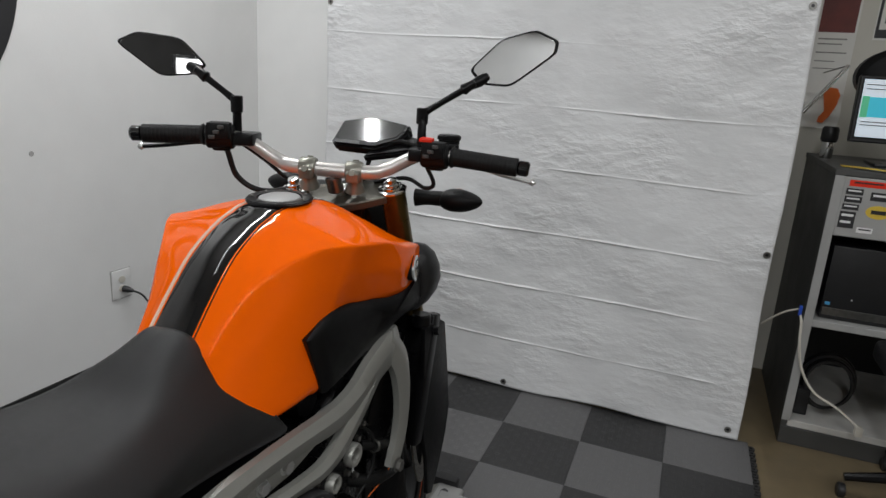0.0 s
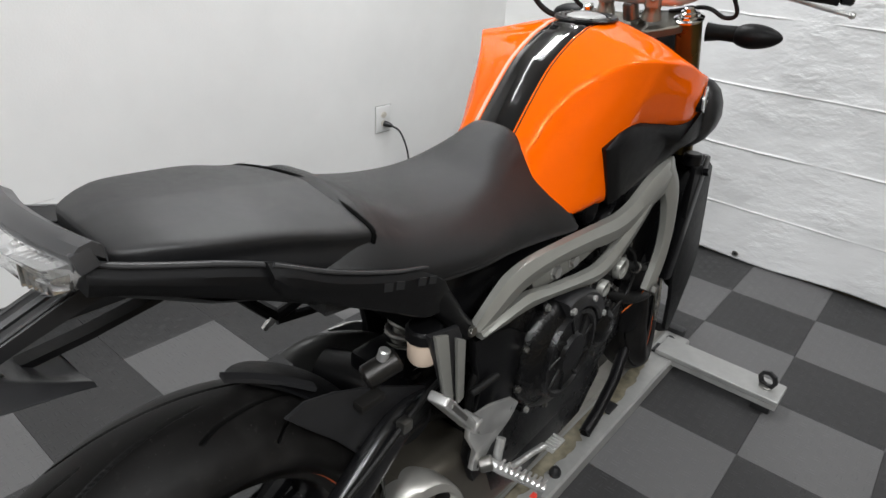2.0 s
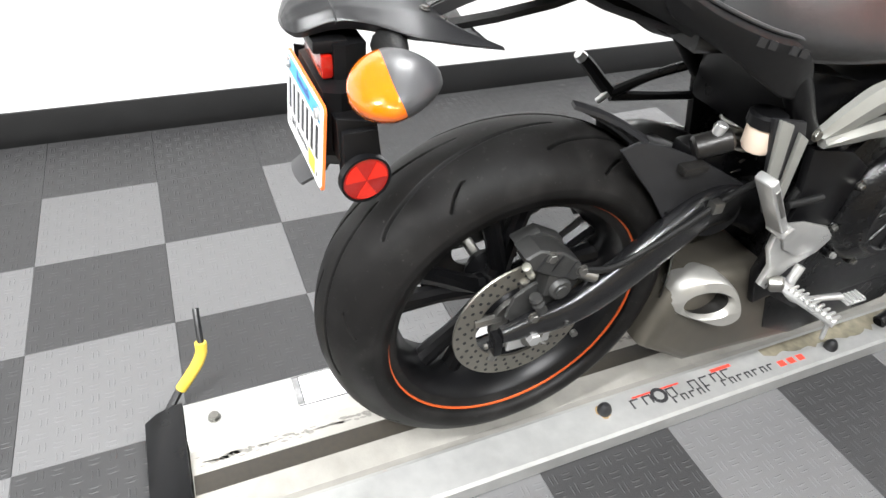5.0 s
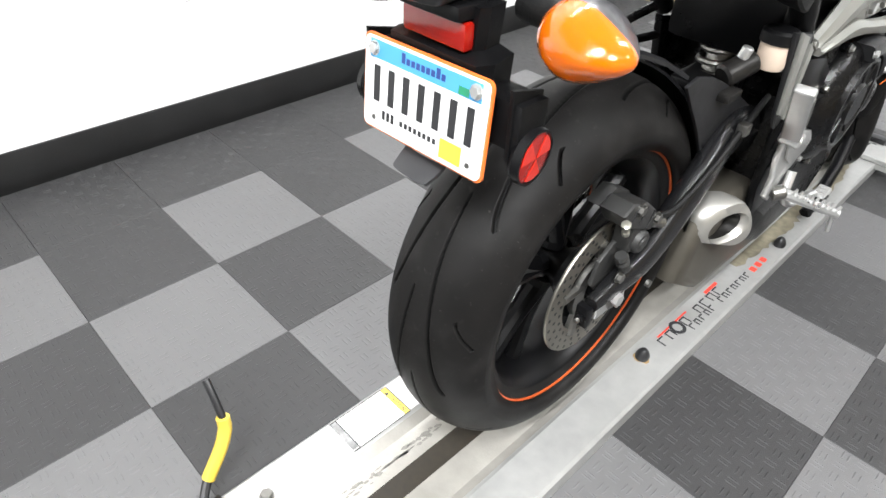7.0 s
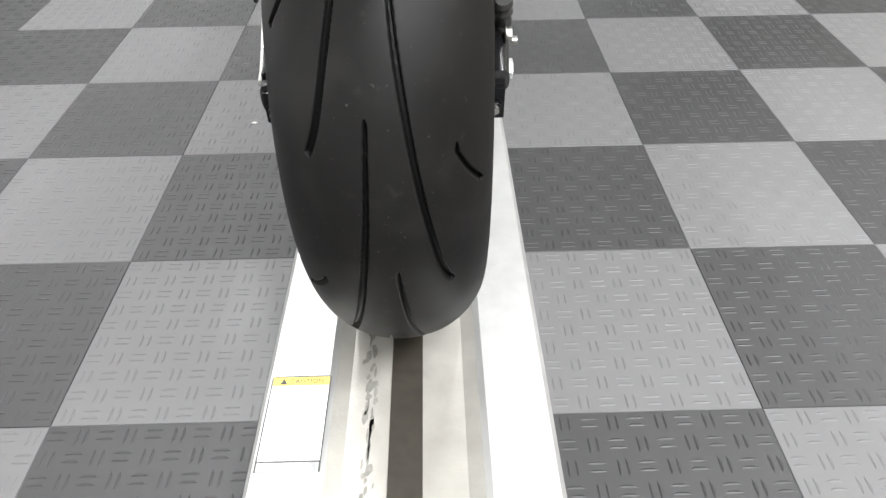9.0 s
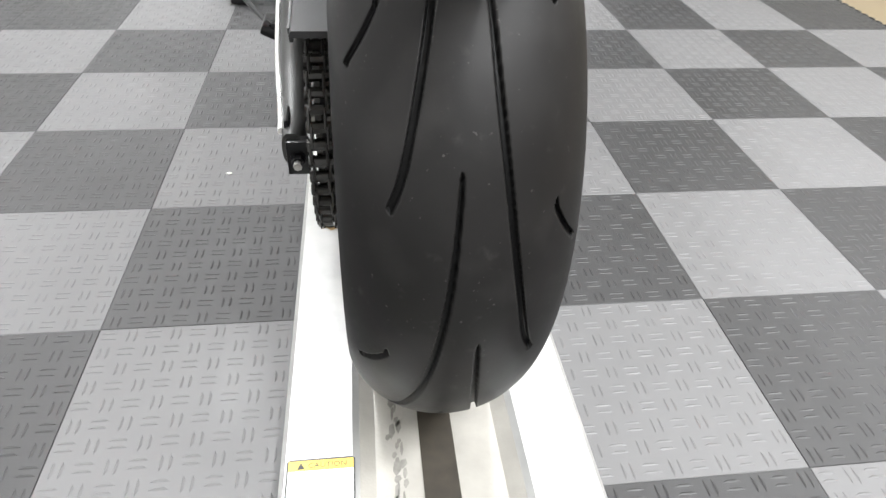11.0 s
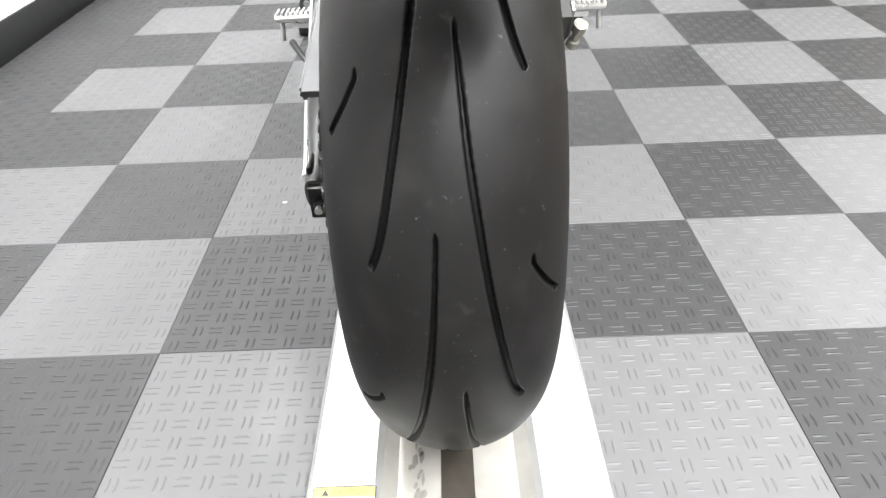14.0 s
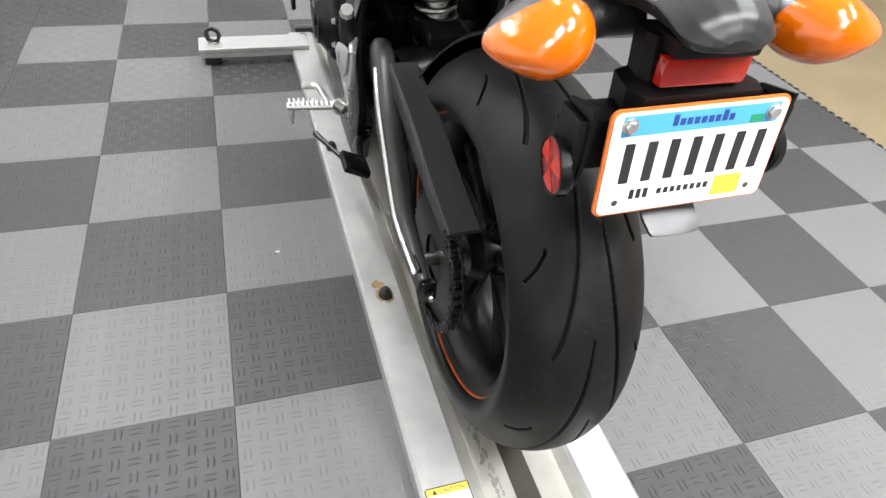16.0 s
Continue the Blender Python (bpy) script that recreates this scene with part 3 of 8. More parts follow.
part("yellow_grip", tube([(-0.220, -0.915, 0.042), (-0.228, -0.880, 0.085), (-0.235, -0.863, 0.115), (-0.240, -0.860, 0.138)], 0.0115, 12, 16), M_YELLOW, lev, "yellow vinyl grip")
part("tip", tube([(-0.240, -0.860, 0.134), (-0.262, -0.858, 0.165), (-0.285, -0.856, 0.188)], 0.0065, 10), M_DARK, lev)

# caution label and printed mark on the rail
M_FOIL = mat("torn_grey_foil", (0.22, 0.22, 0.22), 0.4, 0.3, vary=0.6, scale=90, big=30)
lab = empty("caution_label", (-0.132, -0.634, 0.0462), "white and yellow caution label stuck on the rail", "label")
part("card", box(-0.168, -0.097, -0.692, -0.577, 0.0462, 0.0466), M_WHITE, lab)
for a in ((-0.1700, -0.168, -0.706, -0.577), (-0.097, -0.0952, -0.706, -0.577), (-0.168, -0.097, -0.577, -0.5750), (-0.168, -0.097, -0.6940, -0.6920)):
    part("card_edge", box(*a, 0.0462, 0.0469), M_CAST, lab)
part("yellow_band", box(-0.168, -0.097, -0.5895, -0.577, 0.0466, 0.0469), M_YELLOW, lab)
part("word", text_bm("CAUTION", 0.0095, Matrix.Translation((-0.147, -0.5865, 0.0469))), M_INK, lab)
part("triangle", skin([[(-0.159, -0.5875, z), (-0.150, -0.5875, z), (-0.1545, -0.5790, z)] for z in (0.0469, 0.0471)]), M_INK, lab)
part("foil_strip", box(-0.168, -0.100, -0.706, -0.6925, 0.0462, 0.0466), M_FOIL, lab, "torn foil strip")
mk = empty("printed_mark", (0.14, 0.1, 0.0462), "worn black and red printed mark on the rail", "printed mark")
for row, h, y0, y1, n, gap in ((0.128, 0.011, -0.070, 0.200, 9, 0.30), (0.1475, 0.008, 0.022, 0.305, 13, 0.34)):
    for k in range(n):
        a = y0 + (y1 - y0) * k / n
        b_ = y0 + (y1 - y0) * (k + 1 - gap) / n
        if row == 0.128 and k in (2, 4) or row == 0.1475 and k == 5:
            continue
        w = 0.0035
        part("letter_bar", box(row - h, row + h, a, a + w, 0.0462, 0.0466), M_INK, mk)
        part("letter_bar", box(row - h, row - h + w, a + w, b_, 0.0462, 0.0466), M_INK, mk)
        if k % 2:
            part("letter_bar", box(row - h + w, row + h, b_ - w, b_, 0.0462, 0.0466), M_INK, mk)
for k in range(3):
    part("letter_bar", box(0.141, 0.156, 0.314 + 0.028 * k, 0.332 + 0.028 * k, 0.0462, 0.0466), M_REDINK, mk, "red printed bar")
part("round_mark", lathe([(0.011, 0.0), (0.019, 0.0), (0.019, 0.0005), (0.011, 0.0005)], Matrix.Translation((0.127, 0.000, 0.0462)), 28, closed=True), M_INK, mk)
part("red_flash", box(0.112, 0.116, -0.06, 0.06, 0.0462, 0.0465), M_REDINK, mk, "red printed flash")
part("red_flash", box(0.108, 0.116, 0.150, 0.205, 0.0462, 0.0465), M_REDINK, mk, "red printed flash")


# crumbs on the floor and a rusty spill by the rail's peg
CRUMBS = [(-0.338, 0.113)]
M_RUST = mat("rusty_stain", (0.30, 0.20, 0.09), 0.6, vary=0.4, scale=90)
rs_ = np.random.RandomState(3)
for bx, by, br in ((-0.134, -0.122, 0.024), (0.122, -0.135, 0.018), (-0.140, -0.090, 0.014)):
    o_ = [(bx + br * (0.65 + 0.5 * rs_.rand()) * math.cos(a), by + br * (0.65 + 0.5 * rs_.rand()) * math.sin(a)) for a in np.linspace(0, 2 * math.pi, 19)[:-1]]
    part("rust_stain", skin([[(x, y, z) for x, y in o_] for z in (0.0461, 0.0464)]), M_RUST, rail, "brown rust stain", 0)
M_OIL = mat("old_oil_film", (0.20, 0.18, 0.13), 0.35, 0.15, vary=0.55, scale=45, big=14)
for y0, y1, xa, xb in ((0.30, 1.12, 0.099, 0.150),):
    ys = np.linspace(y0, y1, 60)
    edge = [(max(xa + 0.004, xb - 0.016 * abs(noise.noise(Vector((y * 11, 1.5, 0)))) - 0.022 * abs(noise.noise(Vector((y * 29, 4.5, 0)))) - 0.03 * abs(2 * (y - y0) / (y1 - y0) - 1) ** 4), y) for y in ys]
    part("oil_stain", skin([[(x, y, z) for x, y in edge + [(xa, y1), (xa, y0)]] for z in (0.0461, 0.0463)]), M_OIL, rail, "brown oily film", 0)
for cx, cy in CRUMBS:
    o_ = [(cx + 0.005 * (0.5 + rs_.rand()) * math.cos(a), cy + 0.0035 * (0.5 + rs_.rand()) * math.sin(a)) for a in np.linspace(0, 2 * math.pi, 8)[:-1]]
    thing("paper_crumb", skin([[(x, y, z) for x, y in o_] for z in (0.0002, 0.0022)]), M_PAPER, "small white paper scrap lying on the floor", "scrap", "scraps on the floor", smooth=0)

# ==== office corner beside the sheet ====
CX0, CX1, CY0, CY1, CZ = 1.181, 1.95, 2.235, 2.945, 1.085
cab = empty("storage_cabinet", (1.5, 2.4, -0.016), "grey open storage cabinet with stickers on its drawer front", "cabinet")
part("side_panel", box(CX0, CX0 + 0.022, CY0, CY1, -0.016, CZ - 0.022, 0.002, 1), M_GREYPAINT, cab, "dark grey side panel")
part("side_panel", box(CX1 - 0.022, CX1, CY0, CY1, -0.016, CZ - 0.022, 0.002, 1), M_GREYPAINT, cab)
part("top_board", box(CX0 - 0.004, CX1 + 0.004, CY0 - 0.006, CY1, CZ - 0.022, CZ, 0.002, 1), M_GREYPAINT, cab)
part("back_panel", box(CX0 + 0.022, CX1 - 0.022, CY1 - 0.012, CY1, -0.016, CZ - 0.022), M_DARK, cab)
part("front_stile", box(CX0 - 0.001, CX0 + 0.030, CY0 - 0.006, CY0, 0.085, CZ - 0.022, 0.001, 1), M_LIGHTGREY, cab, "pale grey front stile")
part("drawer_front", box(CX0 + 0.030, CX1 - 0.022, CY0 - 0.008, CY0 + 0.012, 0.845, CZ - 0.024, 0.003, 1), M_LIGHTGREY, cab, "pale grey drawer front")
part("shelf", box(CX0 + 0.022, CX1 - 0.022, CY0 - 0.002, CY1 - 0.012, 0.485, 0.513, 0.002, 1), M_LIGHTGREY, cab, "pale grey shelf")
part("bottom_board", box(CX0 + 0.022, CX1 - 0.022, CY0 - 0.002, CY1 - 0.012, 0.060, 0.088, 0.002, 1), M_MARBLE, cab, "white marbled bottom board")
part("plinth", box(CX0 + 0.001, CX1 - 0.001, CY0 - 0.003, CY0 + 0.015, -0.016, 0.058, 0.002, 1), M_GREYPAINT, cab)


def sticker(x0, x1, z0, z1, material, label, lines=0, ink=None):
    """A flat printed sticker on the drawer front, with a few plain bars for its print."""
    y = CY0 - 0.0082
    st_ = thing("sticker", box(x0, x1, y - 0.0006, y, z0, z1), material, label, "sticker", "stickers on the cabinet")
    for k in range(lines):
        zz = z1 - (z1 - z0) * (k + 0.7) / (lines + 0.4)
        part("print_bar", box(x0 + 0.12 * (x1 - x0), x1 - (0.12 + 0.1 * (k % 2)) * (x1 - x0), y - 0.0011, y - 0.0006, zz, zz + 0.35 * (z1 - z0) / (lines + 0.4)), ink or M_WHITE, st_)
    return st_


sticker(1.228, 1.345, 1.030, 1.052, M_RED, "long red sticker on the drawer front", 1, M_INK)
sticker(1.222, 1.276, 1.000, 1.022, M_INK, "black sticker with white print on the drawer front", 1)
sticker(1.222, 1.276, 0.972, 0.994, M_INK, "black sticker with white print on the drawer front", 1)
sticker(1.220, 1.272, 0.945, 0.966, M_INK, "black sticker with white print on the drawer front", 1)
sticker(1.218, 1.268, 0.878, 0.938, M_INK, "black square sticker with a white emblem on the drawer front", 2, M_WHITE)
sticker(1.300, 1.360, 0.985, 1.015, M_INK, "black sticker with white print on the drawer front", 1)
sticker(1.280, 1.330, 0.866, 0.886, M_WHITE, "small white label on the drawer front", 1, M_INK)
ov = thing("sticker", lathe([(0, 0.0), (0.040, 0.0), (0.040, 0.0008), (0, 0.0008)], axis_m((1.335, CY0 - 0.0082, 0.945), (0, -1, 0)) @ Matrix.Diagonal((1, 0.6, 1, 1)), 36), M_YELLOW, "yellow oval sticker on the drawer front", "sticker", "stickers on the cabinet")
part("print_bar", box(1.312, 1.358, CY0 - 0.0096, CY0 - 0.009, 0.938, 0.952), M_INK, ov)

dev = empty("black_computer", (1.42, 2.45, 0.513), "black computer box standing on the cabinet's shelf", "computer")
part("case", box(1.235, 1.62, 2.275, 2.66, 0.514, 0.80, 0.006), M_DARK, dev)
part("front_strip", box(1.24, 1.615, 2.270, 2.2745, 0.53, 0.56, 0.001, 1), M_STEEL, dev)
part("badge", box(1.245, 1.262, 2.2735, 2.2748, 0.570, 0.582), M_BLUE, dev)
part("status_light", cyl((1.33, 2.274, 0.60), (1.33, 2.272, 0.60), 0.003, 10), M_WHITE, dev)
coil = empty("cable_coil", (1.35, 2.42, 0.15), "black coiled cable leaning in the cabinet", "cable")
for k in range(4):
    part("turn", lathe([(0.088 + 0.007 * k, -0.006), (0.096 + 0.007 * k, -0.006), (0.099 + 0.007 * k, 0.0), (0.096 + 0.007 * k, 0.006), (0.088 + 0.007 * k, 0.006)], axis_m((1.34, 2.36 + 0.014 * k, 0.215), (0.3, -1, 0.2)), 40, closed=True), M_SATIN if k % 2 else M_DARK, coil)
bx = empty("black_adapter", (1.26, 2.33, 0.09), "small black power adapter on the bottom board", "adapter")
part("case", box(1.225, 1.275, 2.30, 2.36, 0.089, 0.20, 0.006), M_DARK, bx)
wc = empty("white_cable", (1.2, 2.2, 0.5), "white cable hanging down the cabinet", "cable")
part("lead", tube([(1.165, 2.24, 0.53), (1.172, 2.215, 0.50), (1.18, 2.21, 0.42), (1.205, 2.205, 0.32), (1.26, 2.195, 0.24), (1.34, 2.15, 0.21), (1.40, 2.08, 0.185)], 0.005, 8, 50), M_CABLE, wc)
part("lead", tube([(1.165, 2.26, 0.54), (1.12, 2.26, 0.52), (1.08, 2.28, 0.48), (1.05, 2.30, 0.44)], 0.004, 8, 24), M_CABLE, wc)
part("plug", box(1.388, 1.412, 2.065, 2.095, 0.155, 0.19, 0.004), M_CABLE, wc)
part("clip", box(1.158, 1.170, 2.228, 2.244, 0.52, 0.56, 0.003), M_BLUEPLASTIC, wc, "blue clip")

mon = empty("computer_monitor", (1.36, 2.50, CZ), "black computer monitor showing a bright window", "monitor")
MM = Matrix.Translation((1.440, 2.50, 1.297)) @ Matrix.Rotation(radians(4), 4, "Z") @ Matrix.Rotation(radians(-6), 4, "X")


def mslab(x0, x1, z0, z1, y0, y1, material, name, label="", bevel=0.0):
    return part(name, merge(None, box(x0, x1, y0, y1, z0, z1, bevel, 1), MM), material, mon, label)


mslab(-0.20, 0.24, -0.124, 0.124, 0.0, 0.03, M_DARK, "housing", "", 0.004)
mslab(-0.190, 0.230, -0.112, 0.116, -0.002, 0.0, M_SCREEN, "screen")
mslab(-0.185, 0.20, -0.105, 0.110, -0.003, -0.002, M_SCR_WHITE, "window", "white window")
mslab(-0.178, 0.16, -0.030, 0.045, -0.004, -0.003, M_SCR_CYAN, "cyan_panel", "cyan panel")
mslab(-0.182, -0.158, -0.032, 0.047, -0.005, -0.004, M_SCR_GREEN, "green_panel", "green panel")
for zb, xe in ((0.072, 0.10), (0.088, 0.02), (-0.050, 0.16), (-0.062, 0.05)):
    mslab(-0.175, xe, zb, zb + 0.004, -0.004, -0.003, M_SOFTINK, "text_bar", "grey line of print")
part("stand", box(1.41, 1.47, 2.53, 2.56, CZ + 0.011, 1.30, 0.004), M_DARK, mon)
part("foot", box(1.34, 1.54, 2.45, 2.64, CZ + 0.001, CZ + 0.012, 0.004), M_DARK, mon)
part("hood", skin([[(1.43 + r * 0.195 * math.cos(a), 2.60 + dy, 1.42 + r * 0.118 * math.sin(a)) for a in np.linspace(0, 2 * math.pi, 33)[:-1]] for dy, r in ((-0.05, 0.85), (-0.03, 1.0), (0.03, 1.0), (0.06, 0.8))]), M_PLASTIC, mon, "black rounded back")
cup = empty("steel_tumbler", (1.213, 2.70, CZ), "polished steel tumbler on the cabinet", "tumbler")
part("body", lathe([(0, 0.0), (0.021, 0.0), (0.024, 0.004), (0.026, 0.060), (0.025, 0.066), (0.0, 0.064)], Matrix.Translation((1.213, 2.70, CZ)), 28), M_CHROME, cup)
part("lid", lathe([(0, 0.132), (0.026, 0.131), (0.032, 0.122), (0.033, 0.078), (0.027, 0.067), (0, 0.067)], Matrix.Translation((1.213, 2.70, CZ)), 28), M_DARK, cup, "black lid")
strap = empty("yellow_strap", (1.36, 2.26, CZ), "yellow strap lying on the cabinet's top", "strap")
part("band", skin([[(x, y - 0.022, CZ + z), (x, y + 0.022, CZ + z), (x, y + 0.022, CZ + z + 0.003), (x, y - 0.022, CZ + z + 0.003)] for x, y, z in spline([(1.215, 2.36, 0.001), (1.29, 2.275, 0.006), (1.38, 2.255, 0.003), (1.47, 2.275, 0.001)], 24)]), M_YELLOW, strap)


def poster(x0, x1, z0, z1, label, blocks):
    """A paper on the alcove's wall with plain printed blocks."""
    y = WALL_Y + 0.62
    p = thing("poster", box(x0, x1, y - 0.0016, y - 0.0004, z0, z1), M_PAPER, label, "poster", "papers on the wall")
    for a, b, c, d, m_ in blocks:
        part("printed_block", box(x0 + (x1 - x0) * a, x0 + (x1 - x0) * b, y - 0.0022, y - 0.0016, z0 + (z1 - z0) * c, z0 + (z1 - z0) * d), m_, p)


poster(1.118, 1.278, 1.30, 1.82, "white poster with a dark red picture and grey print", [(0.06, 0.94, 0.60, 0.97, M_DULLRED), (0.1, 0.8, 0.54, 0.552, M_SOFTINK), (0.1, 0.7, 0.50, 0.51, M_SOFTINK), (0.1, 0.85, 0.43, 0.440, M_SOFTINK), (0.1, 0.6, 0.36, 0.368, M_SOFTINK), (0.1, 0.75, 0.30, 0.308, M_SOFTINK)])
poster(1.340, 1.50, 1.585, 1.90, "white poster with a black print on the wall", [(0.03, 0.97, 0.03, 0.14, M_INK), (0.03, 0.10, 0.14, 0.97, M_INK), (0.2, 0.9, 0.22, 0.30, M_SOFTINK), (0.2, 0.8, 0.36, 0.39, M_SOFTINK), (0.2, 0.9, 0.46, 0.80, M_SOFTINK)])
fl = empty("orange_flyer", (1.17, 2.70, 1.3), "white flyer with an orange figure taped to the wall", "flyer")
part("sheet", skin([[(1.13, 2.968 + 0.012 * math.sin(k), 1.196 + 0.0172 * k), (1.277, 2.963 + 0.012 * math.sin(k + 1), 1.196 + 0.0172 * k), (1.277, 2.965 + 0.012 * math.sin(k + 1), 1.196 + 0.0172 * k), (1.13, 2.970 + 0.012 * math.sin(k), 1.196 + 0.0172 * k)] for k in range(10)]), M_PAPER, fl)
FIG = [(1.190, 1.225), (1.212, 1.220), (1.235, 1.252), (1.254, 1.300), (1.262, 1.345), (1.246, 1.374), (1.212, 1.378), (1.193, 1.356), (1.203, 1.312), (1.210, 1.272), (1.194, 1.248)]
part("orange_figure", skin([[(x, y, z) for x, z in FIG] for y in (2.9480, 2.9486)]), M_RIMTAPE, fl, "orange printed figure", 0)
tb = empty("plastic_tube", (1.1, 2.42, 1.35), "clear shiny plastic tube leaning beside the cabinet", "tube")
part("rod", cyl((1.060, 2.43, 1.268), (1.184, 2.45, 1.450), 0.0075, 12, 0.002), M_CHROME, tb)
part("rest", cyl((1.184, 2.45, 1.450), (1.184, 2.975, 1.440), 0.003, 8), M_STEEL, tb)

ch = empty("office_chair", (1.62, 1.95, -0.016), "black swivel office chair", "chair")
for k in range(5):
    a = 2 * math.pi * k / 5 + math.pi
    ex, ey = 1.63 + 0.28 * math.cos(a), 1.93 + 0.28 * math.sin(a)
    lg = part("leg", tube([(1.63, 1.93, 0.115), (1.63 + 0.15 * math.cos(a), 1.93 + 0.15 * math.sin(a), 0.095), (ex, ey, 0.062)], [0.026, 0.020, 0.014], 10), M_SATIN, ch)
    part("caster", cyl((ex - 0.012, ey, 0.010), (ex + 0.012, ey, 0.010), 0.026, 18, 0.004), M_DARK, lg)
part("column", cyl((1.63, 1.93, 0.10), (1.63, 1.93, 0.44), 0.026, 18, 0.003), M_SATIN, ch)
part("seat", box(1.40, 1.87, 1.70, 2.16, 0.43, 0.51, 0.03, 4), M_SEAT, ch)
part("backrest", box(1.84, 1.90, 1.73, 2.13, 0.58, 1.05, 0.025, 4), M_SEAT, ch)
part("back_bar", tube([(1.70, 1.93, 0.43), (1.88, 1.93, 0.43), (1.91, 1.93, 0.55), (1.90, 1.93, 0.75)], 0.014, 10, 20), M_SATIN, ch)

# ==== the motorcycle ====
bike = empty("motorcycle", (0, -0.345, 0.02), "orange and black naked sport motorcycle standing on the rail", "motorcycle")
AX = Vector((0.0, -0.335, 0.338))
R_TYRE = 0.318


def tyre_profile(width, height, rim_r, crown, n=118):
    """Cross-section from bead to bead: (radius, across)."""
    outer = rim_r + height
    pts = []
    for k in range(n + 1):
        u = -1 + 2 * k / n
        a = u * 1.32
        x = width / 2 * math.sin(a) / math.sin(1.32) if abs(u) < 0.999 else math.copysign(width / 2, u)
        r = outer - crown * (1 - math.cos(a)) / (1 - math.cos(1.32))
        pts.append((r, x))
    w = width / 2
    side = [(rim_r + 0.30 * height, w * 0.985), (rim_r + 0.12 * height, w * 0.90), (rim_r + 0.02, w * 0.85), (rim_r + 0.004, w * 0.80), (rim_r - 0.004, w * 0.74)]
    return [(r, -x) for r, x in reversed(side)] + pts + side


# tread grooves: (turn along the tread in degrees, place across in mm), width in mm; seven to the turn
PITCH = 360.0 / 7
SWEEP = [(45, 9), (52, 11.5), (60, 15), (69, 21), (80, 30), (92, 42.5), (97, 49), (100, 55)]
NICK = [(75, 60), (78, 69), (81, 80)]
GROOVES = [(SWEEP, 5.2), (NICK, 5.5),
           ([(t + PITCH / 2, -x) for t, x in SWEEP], 5.2), ([(t + PITCH / 2, -x) for t, x in NICK], 5.5)]


def groove_depth(theta, x, period, sets):
    """How deep the tread is cut, 0 to 1, over arrays of turns (degrees) and places across (mm)."""
    d = np.zeros((len(theta), len(x)))
    for pts, w in sets:
        ts = np.array([p[0] for p in pts], float)
        fine = spline(pts, 80)
        base = ts[0] - 1.5
        t0 = (theta - base) % period + base
        for t in (t0, t0 + period, t0 + 2 * period):
            on = np.interp(t, fine[:, 0], fine[:, 1])
            slope = (np.interp(t + 1, fine[:, 0], fine[:, 1]) - np.interp(t - 1, fine[:, 0], fine[:, 1])) / (2 * 5.3)
            g = np.abs(x[None, :] - on[:, None]) / np.sqrt(1 + slope * slope)[:, None]
            end = np.clip(np.minimum((t - base) / 1.2, (ts[-1] + 0.8 - t) / 0.8), 0, 1)
            half = w * (0.36 + 0.24 * np.clip((t - base) / 20, 0, 1))
            d = np.maximum(d, np.clip((half[:, None] * end[:, None] ** 0.5 - g) / 1.1, 0, 1) * (end > 0)[:, None])
    return d * d * (3 - 2 * d)


def tyre(name, centre, turn, width, height, crown, parent, period, sets, segs=900, across=118):
    prof = np.array(tyre_profile(width, height, 0.2145, crown, across))
    n = len(prof)
    th = 360.0 * np.arange(segs) / segs
    cut = groove_depth(th, prof[:, 1] * 1000, period, sets) * 0.0058 * (prof[:, 0] > 0.2145 + 0.35 * height)[None, :]
    rr = prof[None, :, 0] - cut
    a = np.radians(th)[:, None]
    verts = np.stack([np.broadcast_to(prof[None, :, 1], rr.shape), -rr * np.sin(a), rr * np.cos(a)], axis=-1).reshape(-1, 3).tolist()
    k, i = np.meshgrid(np.arange(segs), np.arange(n - 1), indexing="ij")
    b = ((k + 1) % segs) * n
    faces = np.stack([k * n + i, k * n + i + 1, b + i + 1, b + i], axis=-1).reshape(-1, 4).tolist()
    me = bpy.data.meshes.new(name)
    me.from_pydata(verts, [], faces)
    me.transform(Matrix.Translation(centre) @ turn)
    me.materials.append(M_RUBBER)
    # groove depth drives how much painted shade the rubber takes
    att = me.attributes.new("unworn_shade", "FLOAT", "POINT")
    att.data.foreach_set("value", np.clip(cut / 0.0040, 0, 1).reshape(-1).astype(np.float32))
    me.polygons.foreach_set("use_smooth", [True] * len(me.polygons))
    ob = new(name, me)
    ob.parent = parent
    ob.matrix_parent_inverse = parent.matrix_world.inverted()
    return tagged(ob, "worn black sport tyre with sweeping tread grooves")


